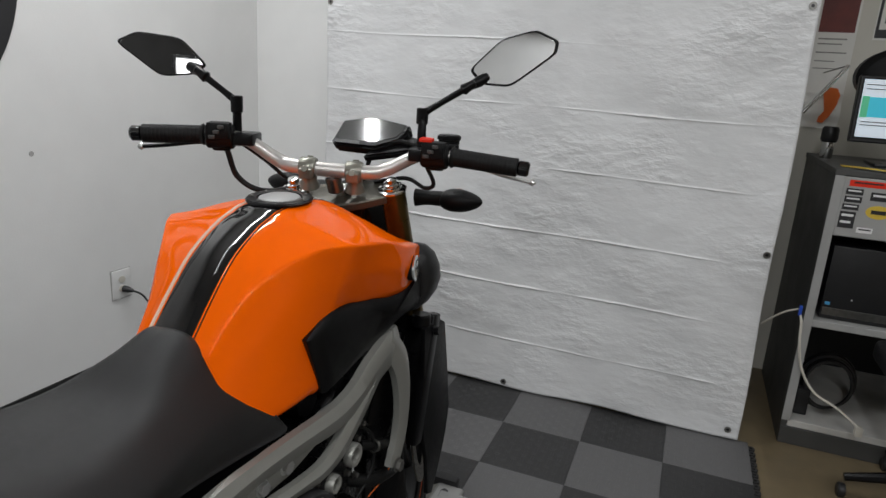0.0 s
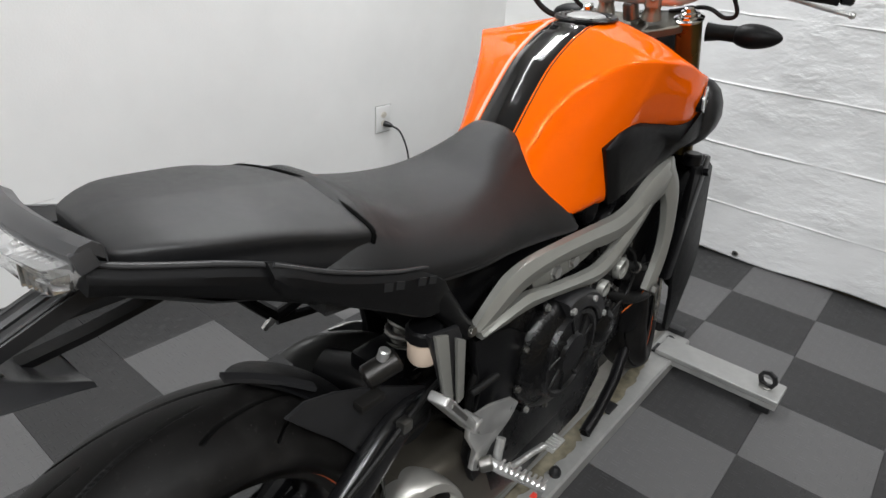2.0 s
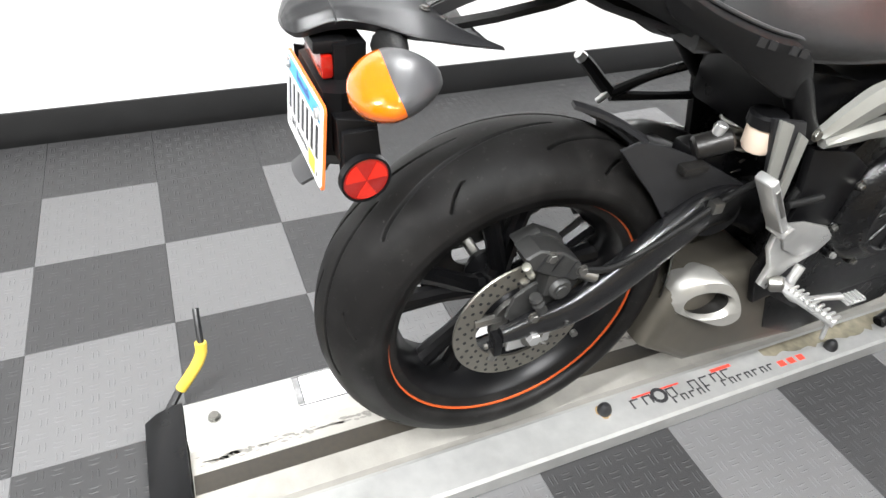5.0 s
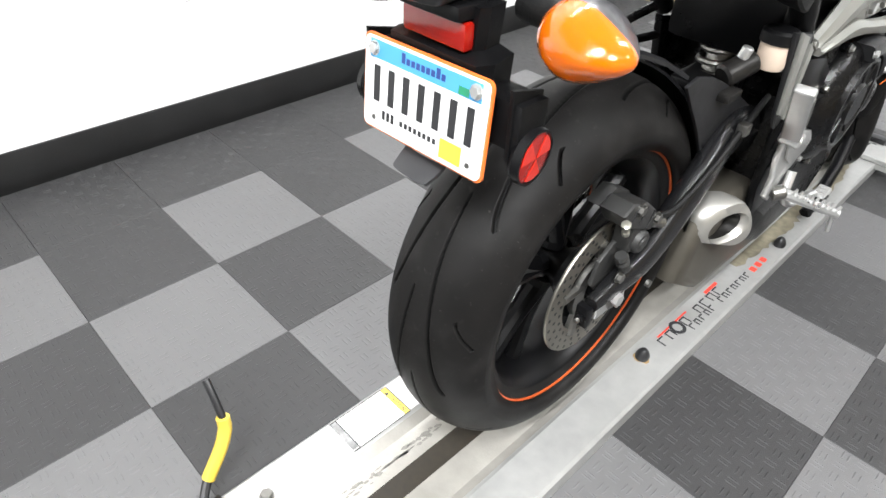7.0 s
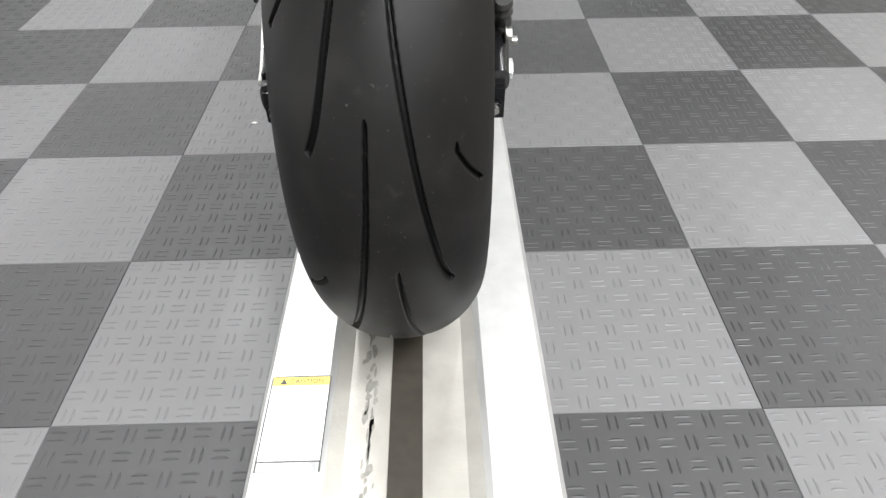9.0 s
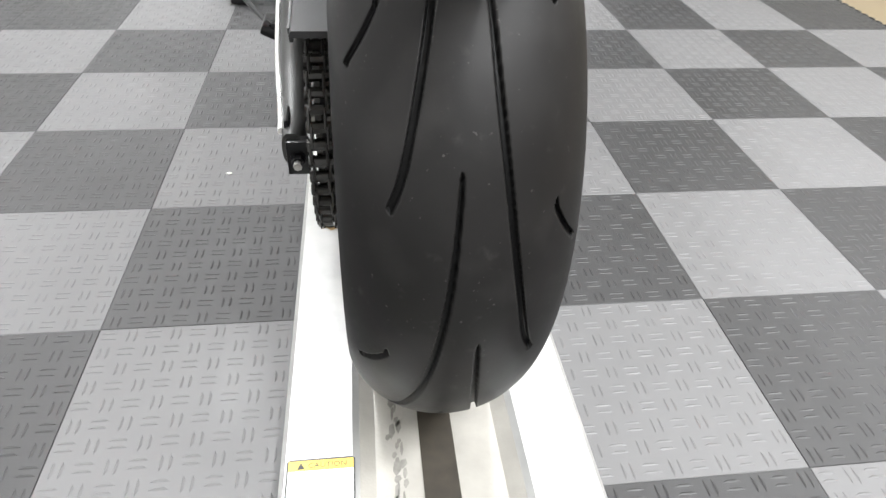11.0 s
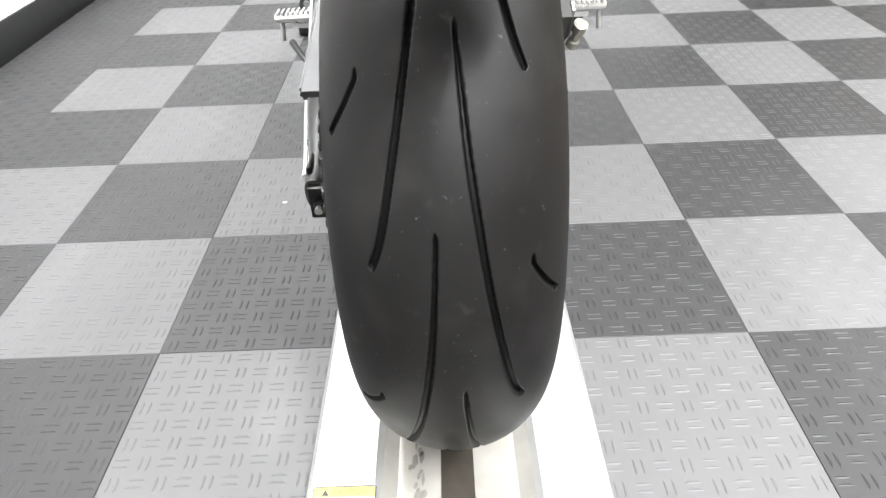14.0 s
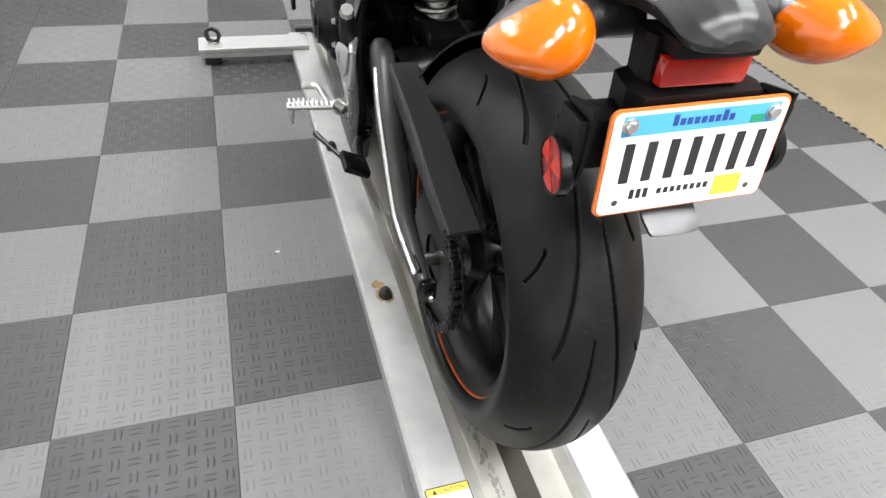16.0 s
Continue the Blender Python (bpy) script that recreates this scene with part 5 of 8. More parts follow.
def blinker(centre, point, r, length, lens_side, parent, stalk, name="turn_signal"):
    """A pear-shaped turn signal: dark shell and amber lens. point: the way the pointed shell goes."""
    d = Vector(point).normalized()
    prof = [(0.0001, -0.62), (0.42, -0.57), (0.75, -0.42), (0.95, -0.2), (1.0, 0.0), (0.98, 0.18), (0.90, 0.40), (0.74, 0.62), (0.50, 0.82), (0.24, 0.95), (0.0001, 1.0)]
    fine = spline(prof, 44)
    def piece(sel):
        return lathe([(max(0.0001, p[0]) * r, p[1] * length) for p in sel], axis_m(centre, d) @ Matrix.Diagonal((1, 0.86, 1, 1)), 36)
    cut = next(i for i, p in enumerate(fine) if p[1] > 0.10)
    if lens_side == "front":
        base = part(name, piece(fine), M_PLASTIC, parent, "black turn signal")
        part("amber_lens", lathe([(0.0001, 0.006), (r * 0.5, 0.004), (r * 0.8, -0.004), (r * 0.8, -0.012), (0.0001, -0.012)], axis_m(Vector(centre) + Vector((0, r * 0.86, 0)), (0, 1, 0)), 24), M_AMBER, base, "orange turn signal lens")
    else:
        side = math.copysign(1, d.x)
        def swell(lo, hi, n=26, m=40):
            """A strip of the body between two cuts: pointed outwards at the back and forwards at the front."""
            rings = []
            for i in range(n + 1):
                u = lo + (hi - lo) * i / n
                ring = []
                for k in range(m):
                    a = 2 * math.pi * k / m
                    ca, sa = math.cos(a), math.sin(a)
                    v = max(-1.0, min(1.0, u - 0.22 * sa * (1 - u * u) + 0.10 * side * ca * (1 - u * u)))
                    w = math.sqrt(max(0.0, 1 - v * v)) * (1 - 0.22 * max(0, v) ** 1.5)
                    out = max(0.0, side * ca)
                    yy = v * (0.058 if v > 0 else 0.043)
                    ring.append(Vector(centre) + Vector((w * ca * (0.043 + 0.018 * out ** 3 * (1 - 0.7 * max(0, v))), yy - 0.25 * side * w * ca * 0.04, 0.80 * r * w * sa * (1 - 0.12 * out ** 2))))
                rings.append(ring)
            return skin(rings, caps=False)
        base = part(name, swell(0.04, 1.0), M_SHELL, parent, "dark grey turn signal shell", 60)
        part("amber_lens", swell(-1.0, 0.04), M_AMBER, base, "orange turn signal lens", 60)
    if stalk:
        part("stalk", tube(stalk, [0.021, 0.017, 0.018], 12, 10), M_GRIP, base)
    return base


blinker((0.205, 0.965, 1.028), (0.97, -0.02, 0.05), 0.031, 0.066, "front", fork, [(0.11, 0.955, 1.025), (0.14, 0.96, 1.027), (0.178, 0.963, 1.028)])
blinker((-0.19, 0.90, 1.028), (-0.97, -0.1, 0.05), 0.031, 0.066, "front", fork, [(-0.09, 0.925, 1.025), (-0.13, 0.915, 1.027), (-0.165, 0.905, 1.028)])

# ==== tank ====
def half_loft(sections, n_around=40, n_along=60):
    """Rings from half outlines {y: [(x, z) top middle ... bottom middle]}, mirrored and smoothed both ways."""
    ys = sorted(sections)
    k = len(sections[ys[0]])
    tracks = [spline([(sections[y][i][0], y, sections[y][i][1]) for y in ys], n_along) for i in range(k)]
    rings = []
    for a in range(n_along):
        half = spline([tr[a] for tr in tracks], n_around)
        half[:, 1] = tracks[0][a][1]
        half[0, 0] = half[-1, 0] = 0
        half[:, 0] = np.maximum(half[:, 0], 0)
        rings.append([tuple(p) for p in half] + [(-p[0], p[1], p[2]) for p in half[-2:0:-1]])
    return rings


TANK_BACK = {
    0.302: [(0, 0.891), (0.045, 0.888), (0.06, 0.877), (0.072, 0.871), (0.095, 0.826), (0.11, 0.776), (0.115, 0.741), (0, 0.741)],
    0.352: [(0, 0.951), (0.045, 0.947), (0.065, 0.937), (0.084, 0.934), (0.108, 0.876), (0.122, 0.796), (0.128, 0.741), (0, 0.741)],
    0.402: [(0, 1.001), (0.045, 0.998), (0.085, 0.987), (0.115, 0.984), (0.132, 0.921), (0.138, 0.816), (0.142, 0.741), (0, 0.741)],
    0.462: [(0, 1.036), (0.046, 1.034), (0.102, 1.023), (0.158, 1.016), (0.155, 0.951), (0.148, 0.846), (0.15, 0.743), (0, 0.743)],
}
TANK_MIDDLE = {
    0.500: [(0, 1.050), (0.047, 1.048), (0.116, 1.035), (0.186, 1.020), (0.169, 0.956), (0.153, 0.861), (0.152, 0.750), (0, 0.750)],
    0.530: [(0, 1.058), (0.048, 1.056), (0.125, 1.039), (0.202, 1.018), (0.183, 0.961), (0.16, 0.901), (0.15, 0.876), (0, 0.876)],
    0.620: [(0, 1.064), (0.05, 1.061), (0.135, 1.038), (0.209, 1.004), (0.199, 0.951), (0.177, 0.901), (0.165, 0.879), (0, 0.879)],
    0.700: [(0, 1.044), (0.05, 1.041), (0.13, 1.014), (0.208, 0.979), (0.207, 0.934), (0.189, 0.883), (0.17, 0.863), (0, 0.863)],
}
TANK_NOSE = {
    0.767: [(0, 1.006), (0.045, 1.003), (0.115, 0.987), (0.197, 0.964), (0.198, 0.925), (0.188, 0.875), (0.17, 0.858), (0, 0.858)],
    0.815: [(0, 0.976), (0.04, 0.974), (0.10, 0.967), (0.183, 0.954), (0.185, 0.920), (0.178, 0.882), (0.15, 0.866), (0, 0.862)],
    0.860: [(0, 0.946), (0.04, 0.945), (0.09, 0.943), (0.167, 0.938), (0.171, 0.920), (0.167, 0.902), (0.14, 0.890), (0, 0.886)],
}
TANK = {**TANK_BACK, **TANK_MIDDLE, **TANK_NOSE}


def edged_loft(sections, n_around=72, n_along=90, passes=1, soft=0):
    """As half_loft, but with straight flanks between the creases, only slightly rounded."""
    ys = sorted(sections)
    k = len(sections[ys[0]])
    tracks = [spline([(sections[y][i][0], y, sections[y][i][1]) for y in ys], n_along) for i in range(k)]
    rings = []
    for a in range(n_along):
        ctl = np.array([tr[a] for tr in tracks])
        per = n_around // (k - 1)
        half = np.array([ctl[i] + (ctl[i + 1] - ctl[i]) * j / per for i in range(k - 1) for j in range(per)] + [ctl[-1]])
        # slight outward swell of each flank
        for i in range(k - 1):
            d = ctl[i + 1] - ctl[i]
            n = np.array((-d[2], 0, d[0])) * (-1)
            for j in range(per):
                f = j / per
                half[i * per + j] += n * 0.10 * f * (1 - f) * (0.7 if i == 3 else 0.7 if i in (1, 2) else 0.3)
        for n_pass in range(passes):
            half[1:-1] = 0.25 * half[:-2] + 0.5 * half[1:-1] + 0.25 * half[2:]
        # all but the one sharp shoulder is rolled over softly
        if soft:
            keep = np.maximum(np.clip(np.abs(np.arange(len(half)) - 3 * per) / (0.7 * per), 0.04, 1), min(1, max(0, (0.47 - tracks[0][a][1]) / 0.08)))[:, None]
            for n_pass in range(soft):
                blur = 0.25 * half[:-2] + 0.5 * half[1:-1] + 0.25 * half[2:]
                half[1:-1] += keep[1:-1] * (blur - half[1:-1])
        half[0, 0] = half[-1, 0] = 0
        half[:, 0] = np.maximum(half[:, 0], 0)
        half[:, 1] = tracks[0][a][1]
        rings.append([tuple(p) for p in half] + [(-p[0], p[1], p[2]) for p in half[-2:0:-1]])
    return rings


TR = edged_loft(TANK, 154, 110, 2, 36)
tank = part("fuel_tank", skin(TR), M_ORANGE, bike, "gloss orange fuel tank", 60)
bm = bmesh.new()
rows = []
for ring in TR[1:90]:
    top = [p for p in ring[:50] if p[0] <= 0.075]
    w = 0.040
    xs = np.linspace(-w, w, 9)
    zz = np.interp(np.abs(xs), [p[0] for p in top], [p[2] for p in top])
    rows.append([(x, ring[0][1], z + 0.0022 - (0.0030 if abs(x) > 0.037 else 0)) for x, z in zip(xs, zz)])
part("tank_stripe", skin(rows, closed=False, caps=False), M_BLACKGLOSS, tank, "gloss black centre strip", 60)
# left edge carries a pale painted glint, as of a lamp on the chamfer
for s in (-1, 1):
    part("strip_edge", tube([(s * (0.043 if s < 0 else 0.0415), r[4][1], (r[0][2] if s < 0 else r[-1][2]) + (0.0 if s < 0 else 0.001)) for r in rows[::3]], 0.0034 if s < 0 else 0.0012, 8), M_EDGE_GLINT if s < 0 else M_BLACKGLOSS, tank)
CAPM = Matrix.Translation((0, 0.582, 1.0615)) @ Matrix.Rotation(radians(3), 4, "X")
part("filler_ring", lathe([(0.040, 0.0), (0.060, 0.0), (0.061, 0.003), (0.058, 0.006), (0.042, 0.006), (0.040, 0.003)], CAPM, 48, closed=True), M_SATIN, tank, "black filler ring")
part("filler_cap", lathe([(0, 0.009), (0.030, 0.0085), (0.037, 0.006), (0.0395, 0.001), (0.0395, -0.004), (0, -0.004)], CAPM, 48), M_CAPDISC, tank, "brushed filler cap")
for k in range(7):
    a = 2 * math.pi * k / 7
    part("cap_screw", merge(None, cyl((0.050 * math.cos(a), 0.050 * math.sin(a), 0.006), (0.050 * math.cos(a), 0.050 * math.sin(a), 0.0085), 0.0032, 8, 0.0006), CAPM), M_STEEL, tank)
for s in (-1, 1):
    bx = Matrix.Translation((s * 0.2015, 0.757, 0.919)) @ Vector((s * 1.0, 0.20, 0.06)).to_track_quat("Z", "Y").to_matrix().to_4x4()
    part("round_badge", lathe([(0, 0.002), (0.021, 0.002), (0.024, 0.004), (0.026, 0.002), (0.026, -0.01), (0, -0.01)], bx, 32), M_SATIN, tank, "round dark badge")
    bm = bmesh.new()
    for k in range(3):
        a = 2 * math.pi * k / 3 + 0.5
        tube([(0.003 * math.cos(a), 0.003 * math.sin(a), 0.0025), (0.019 * math.cos(a), 0.019 * math.sin(a), 0.0025)], 0.0030, 6, 0, bm)
    lathe([(0.0195, 0.002), (0.0265, 0.001), (0.0265, 0.0045), (0.0195, 0.0060)], Matrix.Identity(4), 32, bm, closed=True)
    part("badge_relief", merge(None, bm, bx), M_CHROME, tank)

# side covers below the tank's shoulders
for s in (-1, 1):
    x = 0.150
    outl = [(0.437, 0.868), (0.500, 0.900), (0.560, 0.898), (0.700, 0.876), (0.800, 0.872), (0.862, 0.905), (0.895, 0.860), (0.885, 0.825), (0.830, 0.812), (0.760, 0.806), (0.680, 0.785), (0.580, 0.762), (0.490, 0.748)]
    rings = []
    c = np.mean(outl, axis=0)
    for f, dx in ((0.90, -0.10), (0.985, -0.012), (1.0, 0.004), (0.97, 0.010), (0.86, 0.016), (0.5, 0.022), (0.1, 0.024)):
        rings.append([(s * (x + dx + 0.10 * max(0, y - 0.62) * (1 - 2.2 * max(0, y - 0.78))), c[0] + (y - c[0]) * f, c[1] + (z - c[1]) * f) for y, z in outl])
    part("side_cover", skin(rings), M_PLASTIC, bike, "matt black side cover", 40)
    pod = []
    for z, f, yc in ((0.944, 0.10, 0.825), (0.938, 0.42, 0.828), (0.920, 0.76, 0.832), (0.892, 0.95, 0.838), (0.862, 1.0, 0.842), (0.835, 0.90, 0.838), (0.812, 0.66, 0.826), (0.798, 0.36, 0.812), (0.792, 0.08, 0.805)):
        pod.append([(s * (0.160 + 0.048 * f * math.copysign(abs(math.cos(a)) ** 0.8, math.cos(a))), yc + 0.034 + 0.056 * f * math.copysign(abs(math.sin(a)) ** 0.8, math.sin(a)), z) for a in np.linspace(0, 2 * math.pi, 37)[:-1]])
    part("air_scoop", skin(pod), M_PLASTIC_G, bike, "charcoal air scoop", 60)

# ==== seat ====
def leaned(ring, k=-0.015):
    """The seat lies a little tilted."""
    return [(x, y, z + k * x) for x, y, z in ring]


def pad(zc, w, drop, zb):
    """Half a seat section: domed crown, rolled edge, flank drawn in below it."""
    return [(0, zc), (w * 0.50, zc - drop * 0.30), (w * 0.80, zc - drop * 0.62), (w * 0.96, zc - drop * 0.92), (w, zc - drop - 0.006), (w - 0.003, zc - drop - 0.020), (w - 0.012, zb), (0.0, zb)]


PAD_BACK = {
    -0.386: pad(0.927, 0.052, 0.006, 0.906),
    -0.379: pad(0.932, 0.066, 0.008, 0.902),
    -0.352: pad(0.937, 0.083, 0.010, 0.896),
    -0.318: pad(0.9375, 0.095, 0.012, 0.888),
    -0.240: pad(0.929, 0.107, 0.014, 0.866),
}
PAD_FRONT = {
    -0.190: pad(0.9195, 0.112, 0.015, 0.846),
    -0.150: pad(0.911, 0.116, 0.016, 0.832),
    -0.110: pad(0.904, 0.119, 0.017, 0.820),
    -0.103: pad(0.898, 0.117, 0.017, 0.816),
}
PILLION = {**PAD_BACK, **PAD_FRONT}
RIDER_BACK = {
    -0.190: [(0, 0.858), (0.066, 0.857), (0.100, 0.854), (0.116, 0.846), (0.130, 0.828), (0.130, 0.812), (0.120, 0.806), (0.0, 0.806)],
    -0.108: [(0, 0.904), (0.066, 0.896), (0.104, 0.880), (0.120, 0.864), (0.135, 0.834), (0.134, 0.806), (0.122, 0.798), (0.0, 0.798)],
    -0.070: [(0, 0.894), (0.069, 0.887), (0.105, 0.871), (0.126, 0.853), (0.141, 0.822), (0.139, 0.798), (0.126, 0.790), (0.0, 0.790)],
    -0.020: [(0, 0.868), (0.072, 0.864), (0.106, 0.854), (0.130, 0.838), (0.147, 0.810), (0.144, 0.787), (0.130, 0.779), (0.0, 0.779)],
    0.080: [(0, 0.846), (0.074, 0.845), (0.106, 0.838), (0.132, 0.820), (0.154, 0.792), (0.151, 0.770), (0.136, 0.762), (0.0, 0.762)],
}
RIDER_NOSE = {
    0.170: [(0, 0.852), (0.060, 0.850), (0.090, 0.842), (0.112, 0.822), (0.136, 0.790), (0.142, 0.756), (0.130, 0.746), (0.0, 0.746)],
    0.240: [(0, 0.884), (0.040, 0.881), (0.066, 0.866), (0.089, 0.840), (0.118, 0.797), (0.138, 0.742), (0.128, 0.732), (0.0, 0.732)],
    0.290: [(0, 0.908), (0.034, 0.903), (0.056, 0.884), (0.078, 0.849), (0.114, 0.795), (0.144, 0.734), (0.134, 0.726), (0.0, 0.726)],
    0.312: [(0, 0.903), (0.030, 0.899), (0.050, 0.881), (0.071, 0.847), (0.108, 0.793), (0.140, 0.736), (0.130, 0.728), (0.0, 0.728)],
}
RIDER = {**RIDER_BACK, **RIDER_NOSE}
rr_ = []
for ring in half_loft(RIDER, 40, 64):
    y0 = ring[0][1]
    f = min(1, max(0, (y0 - 0.02) / 0.27)) * 0.50
    rr_.append(leaned([(x, y + f * (ring[0][2] - z), z) for x, y, z in ring], -0.09 * (1 - min(1, max(0, (y0 + 0.1) / 0.25)))))
seat = part("rider_seat", skin(rr_), M_SEAT, bike, "black vinyl rider seat", 55)
for s in (-1, 1):
    part("seat_welt", tube([(s * 0.050, 0.318, 0.876), (s * 0.062, 0.325, 0.862), (s * 0.080, 0.338, 0.838), (s * 0.112, 0.361, 0.797), (s * 0.140, 0.392, 0.737)], 0.0022, 6, 20), M_SEAT2, seat)
pr_ = []
for ring in half_loft(PILLION, 40, 64):
    y0 = ring[0][1]
    f = max(0.0, 1 + (y0 + 0.103) / 0.10)
    g = max(0.0, 1 - (y0 + 0.384) / 0.10)
    zc = ring[0][2]
    pr_.append(leaned([(x, y - f * (0.036 * (max(0.0, -x) / 0.12) ** 1.5 - 0.10 * max(0, zc - 0.030 - z)) + g * 0.010 * (abs(x) / 0.10) ** 2, z) for x, y, z in ring], -0.07 - 0.04 * min(1, max(0, (y0 + 0.25) / 0.14))))
part("pillion_seat", skin(pr_), M_SEAT2, bike, "black vinyl pillion seat", 55)

fr_ = pr_[-2]
k_ = len(fr_) // 2
arc = [p for p in fr_[k_ + 1:] + fr_[:k_] if p[2] > 0.832 - 0.1 * p[0]]
part("seat_seam", tube([(p[0] * 1.01, p[1] + 0.002, p[2] + 0.0022) for p in arc], 0.0040, 8), M_GROOVE, bike, "black piping between the seats")

# ==== tail covers ====
def cover(sections, s, name, parent, material, n=48, label=""):
    """A moulded side panel from rows (y, outer x, top z, bottom z), with a ledge along its top."""
    p = spline(sections, n)
    rings = []
    for y, xo, zt, zb in p:
        h = zt - zb
        prof = [(xo - 0.040, zt - 0.010), (xo - 0.016, zt - 0.001), (xo - 0.010, zt), (xo - 0.001, zt - 0.010), (xo + 0.001, zt - 0.013), (xo + 0.002, zt - h * 0.55), (xo - 0.004, zb + 0.004), (xo - 0.008, zb), (xo - 0.045, zb + 0.006)]
        rings.append([(s * x, y, z + 0.05 * (s * x - x)) for x, z in prof])
    return part(name, skin(rings), material, parent, label, 28)


for s in (-1, 1):
    tc = cover([(-0.420, 0.100, 0.938, 0.902), (-0.392, 0.108, 0.928, 0.896), (-0.350, 0.116, 0.916, 0.880), (-0.300, 0.124, 0.902, 0.860), (-0.250, 0.131, 0.884, 0.838), (-0.200, 0.136, 0.858, 0.814)], s, "tail_cover", bike, M_PLASTIC, label="matt black tail cover")
    fc = cover([(-0.262, 0.139, 0.892, 0.866), (-0.240, 0.144, 0.885, 0.842), (-0.180, 0.150, 0.856, 0.810), (-0.094, 0.152, 0.824, 0.762), (-0.030, 0.150, 0.805, 0.724), (0.006, 0.146, 0.784, 0.712), (0.030, 0.140, 0.755, 0.706)], s, "seat_side_panel", bike, M_PLASTIC, label="matt black panel below the seat")
    # thin lighter tubes draw the highlight on the panels' top edges
    part("cover_ridge", tube([(s * (xo - 0.006), y, zt - 0.001 - (0.1 * xo if s < 0 else 0)) for y, xo, zt in ((-0.414, 0.102, 0.937), (-0.392, 0.108, 0.928), (-0.350, 0.116, 0.916), (-0.300, 0.124, 0.902), (-0.250, 0.131, 0.884), (-0.215, 0.135, 0.866))], 0.0032, 8, 24), M_RIDGE, tc)
    part("panel_ridge", tube([(s * (xo - 0.006), y, zt - 0.001 - (0.1 * xo if s < 0 else 0)) for y, xo, zt in ((-0.258, 0.140, 0.891), (-0.180, 0.150, 0.856), (-0.094, 0.152, 0.824), (-0.030, 0.150, 0.805), (0.000, 0.147, 0.788))], 0.0028, 8, 24), M_RIDGE, fc)
    part("lower_strut", tube([(s * 0.128, -0.005, 0.755), (s * 0.128, 0.030, 0.715), (s * 0.126, 0.068, 0.668), (s * 0.128, 0.098, 0.635)], [0.020, 0.021, 0.018, 0.017], 14, 12), M_PLASTIC, bike)
    part("strut_bolt", hexbolt((s * 0.146, 0.086, 0.648), (s, 0, 0.2), 0.008, 0.006), M_STEEL, bike)
    for k in range(5):
        if k != 2:
            yy = -0.116 + 0.021 * k
            zz = 0.818 - 0.27 * (yy + 0.116) - (0.0 if s > 0 else 0.015)
            part("model_badge_strip", plate([(yy, zz), (yy + 0.015, zz - 0.005), (yy + 0.013, zz - 0.016), (yy - 0.002, zz - 0.011)], s * 0.1525, s * 0.1542), M_PLASTIC_G, fc)
part("undertray", skin([[(w, y, z), (w * 0.8, y, z + 0.02), (-w * 0.8, y, z + 0.02), (-w, y, z), (-w * 0.8, y, z - 0.012), (w * 0.8, y, z - 0.012)] for y, z, w in ((-0.385, 0.888, 0.080), (-0.30, 0.850, 0.100), (-0.15, 0.800, 0.110), (0.05, 0.74, 0.11), (0.2, 0.70, 0.10))]), M_PLASTIC, bike)
for s in (-1, 1):
    x0 = 0.0125 * s
    part("mudguard_strut", skin([[(x0 - 0.009, y, z - h), (x0 - 0.009, y, z + h - 0.004), (x0 - 0.005, y, z + h), (x0 + 0.005, y, z + h), (x0 + 0.009, y, z + h - 0.004), (x0 + 0.009, y, z - h)] for y, z, h in ((-0.35, 0.876, 0.016), (-0.395, 0.865, 0.013), (-0.45, 0.846, 0.0105), (-0.50, 0.828, 0.009), (-0.530, 0.817, 0.008))]), M_PLASTIC_G, bike, "", 25)
    part("strut_ridge", tube([(x0 + 0.007 * s, y, z) for y, z in ((-0.36, 0.890), (-0.395, 0.878), (-0.45, 0.8568), (-0.50, 0.8370))], 0.0022, 6, 14), M_RIDGE, bike)
part("mudguard_brace", skin([[(-0.010, y, z - 0.004), (-0.010, y, z + 0.004), (0.010, y, z + 0.004), (0.010, y, z - 0.004)] for y, z in ((-0.250, 0.840), (-0.320, 0.822), (-0.400, 0.810), (-0.480, 0.803))]), M_PLASTIC, bike, "", 25)
part("strut_web", skin([[(-0.006, y, z - 0.003), (-0.006, y, z + 0.002), (0.006, y, z + 0.002), (0.006, y, z - 0.003)] for y, z in ((-0.465, 0.844), (-0.50, 0.832), (-0.535, 0.820))]), M_PLASTIC, bike)

# tail lamp: clear lens under a dark hood, silver inside
TLX = [-0.104, -0.097, -0.088, -0.078, -0.062, -0.046, -0.036, -0.028, -0.014, 0.0, 0.014, 0.028, 0.036, 0.046, 0.062, 0.078, 0.088, 0.097, 0.104]


def lamp_ring(y, grow, drop=1.0):
    """The lamp's outline across, at this depth: two deep ends, a shallower middle, raked forwards to its foot."""
    top, bot = [], []
    for x in TLX:
        a = abs(x) / 0.104
        lean = 0.06 * x
        deep = float(np.interp(abs(x), [0.0, 0.026, 0.036, 0.062, 0.080, 0.104], [0.038, 0.038, 0.049, 0.050, 0.044, 0.020])) * drop
        yy = y + 0.012 * a * a
        top.append((x * grow, yy, 0.941 - 0.004 * a + lean))
        bot.append((x * grow * 0.93, yy + 0.34 * deep, 0.941 - deep + lean))
    return top + bot[::-1]


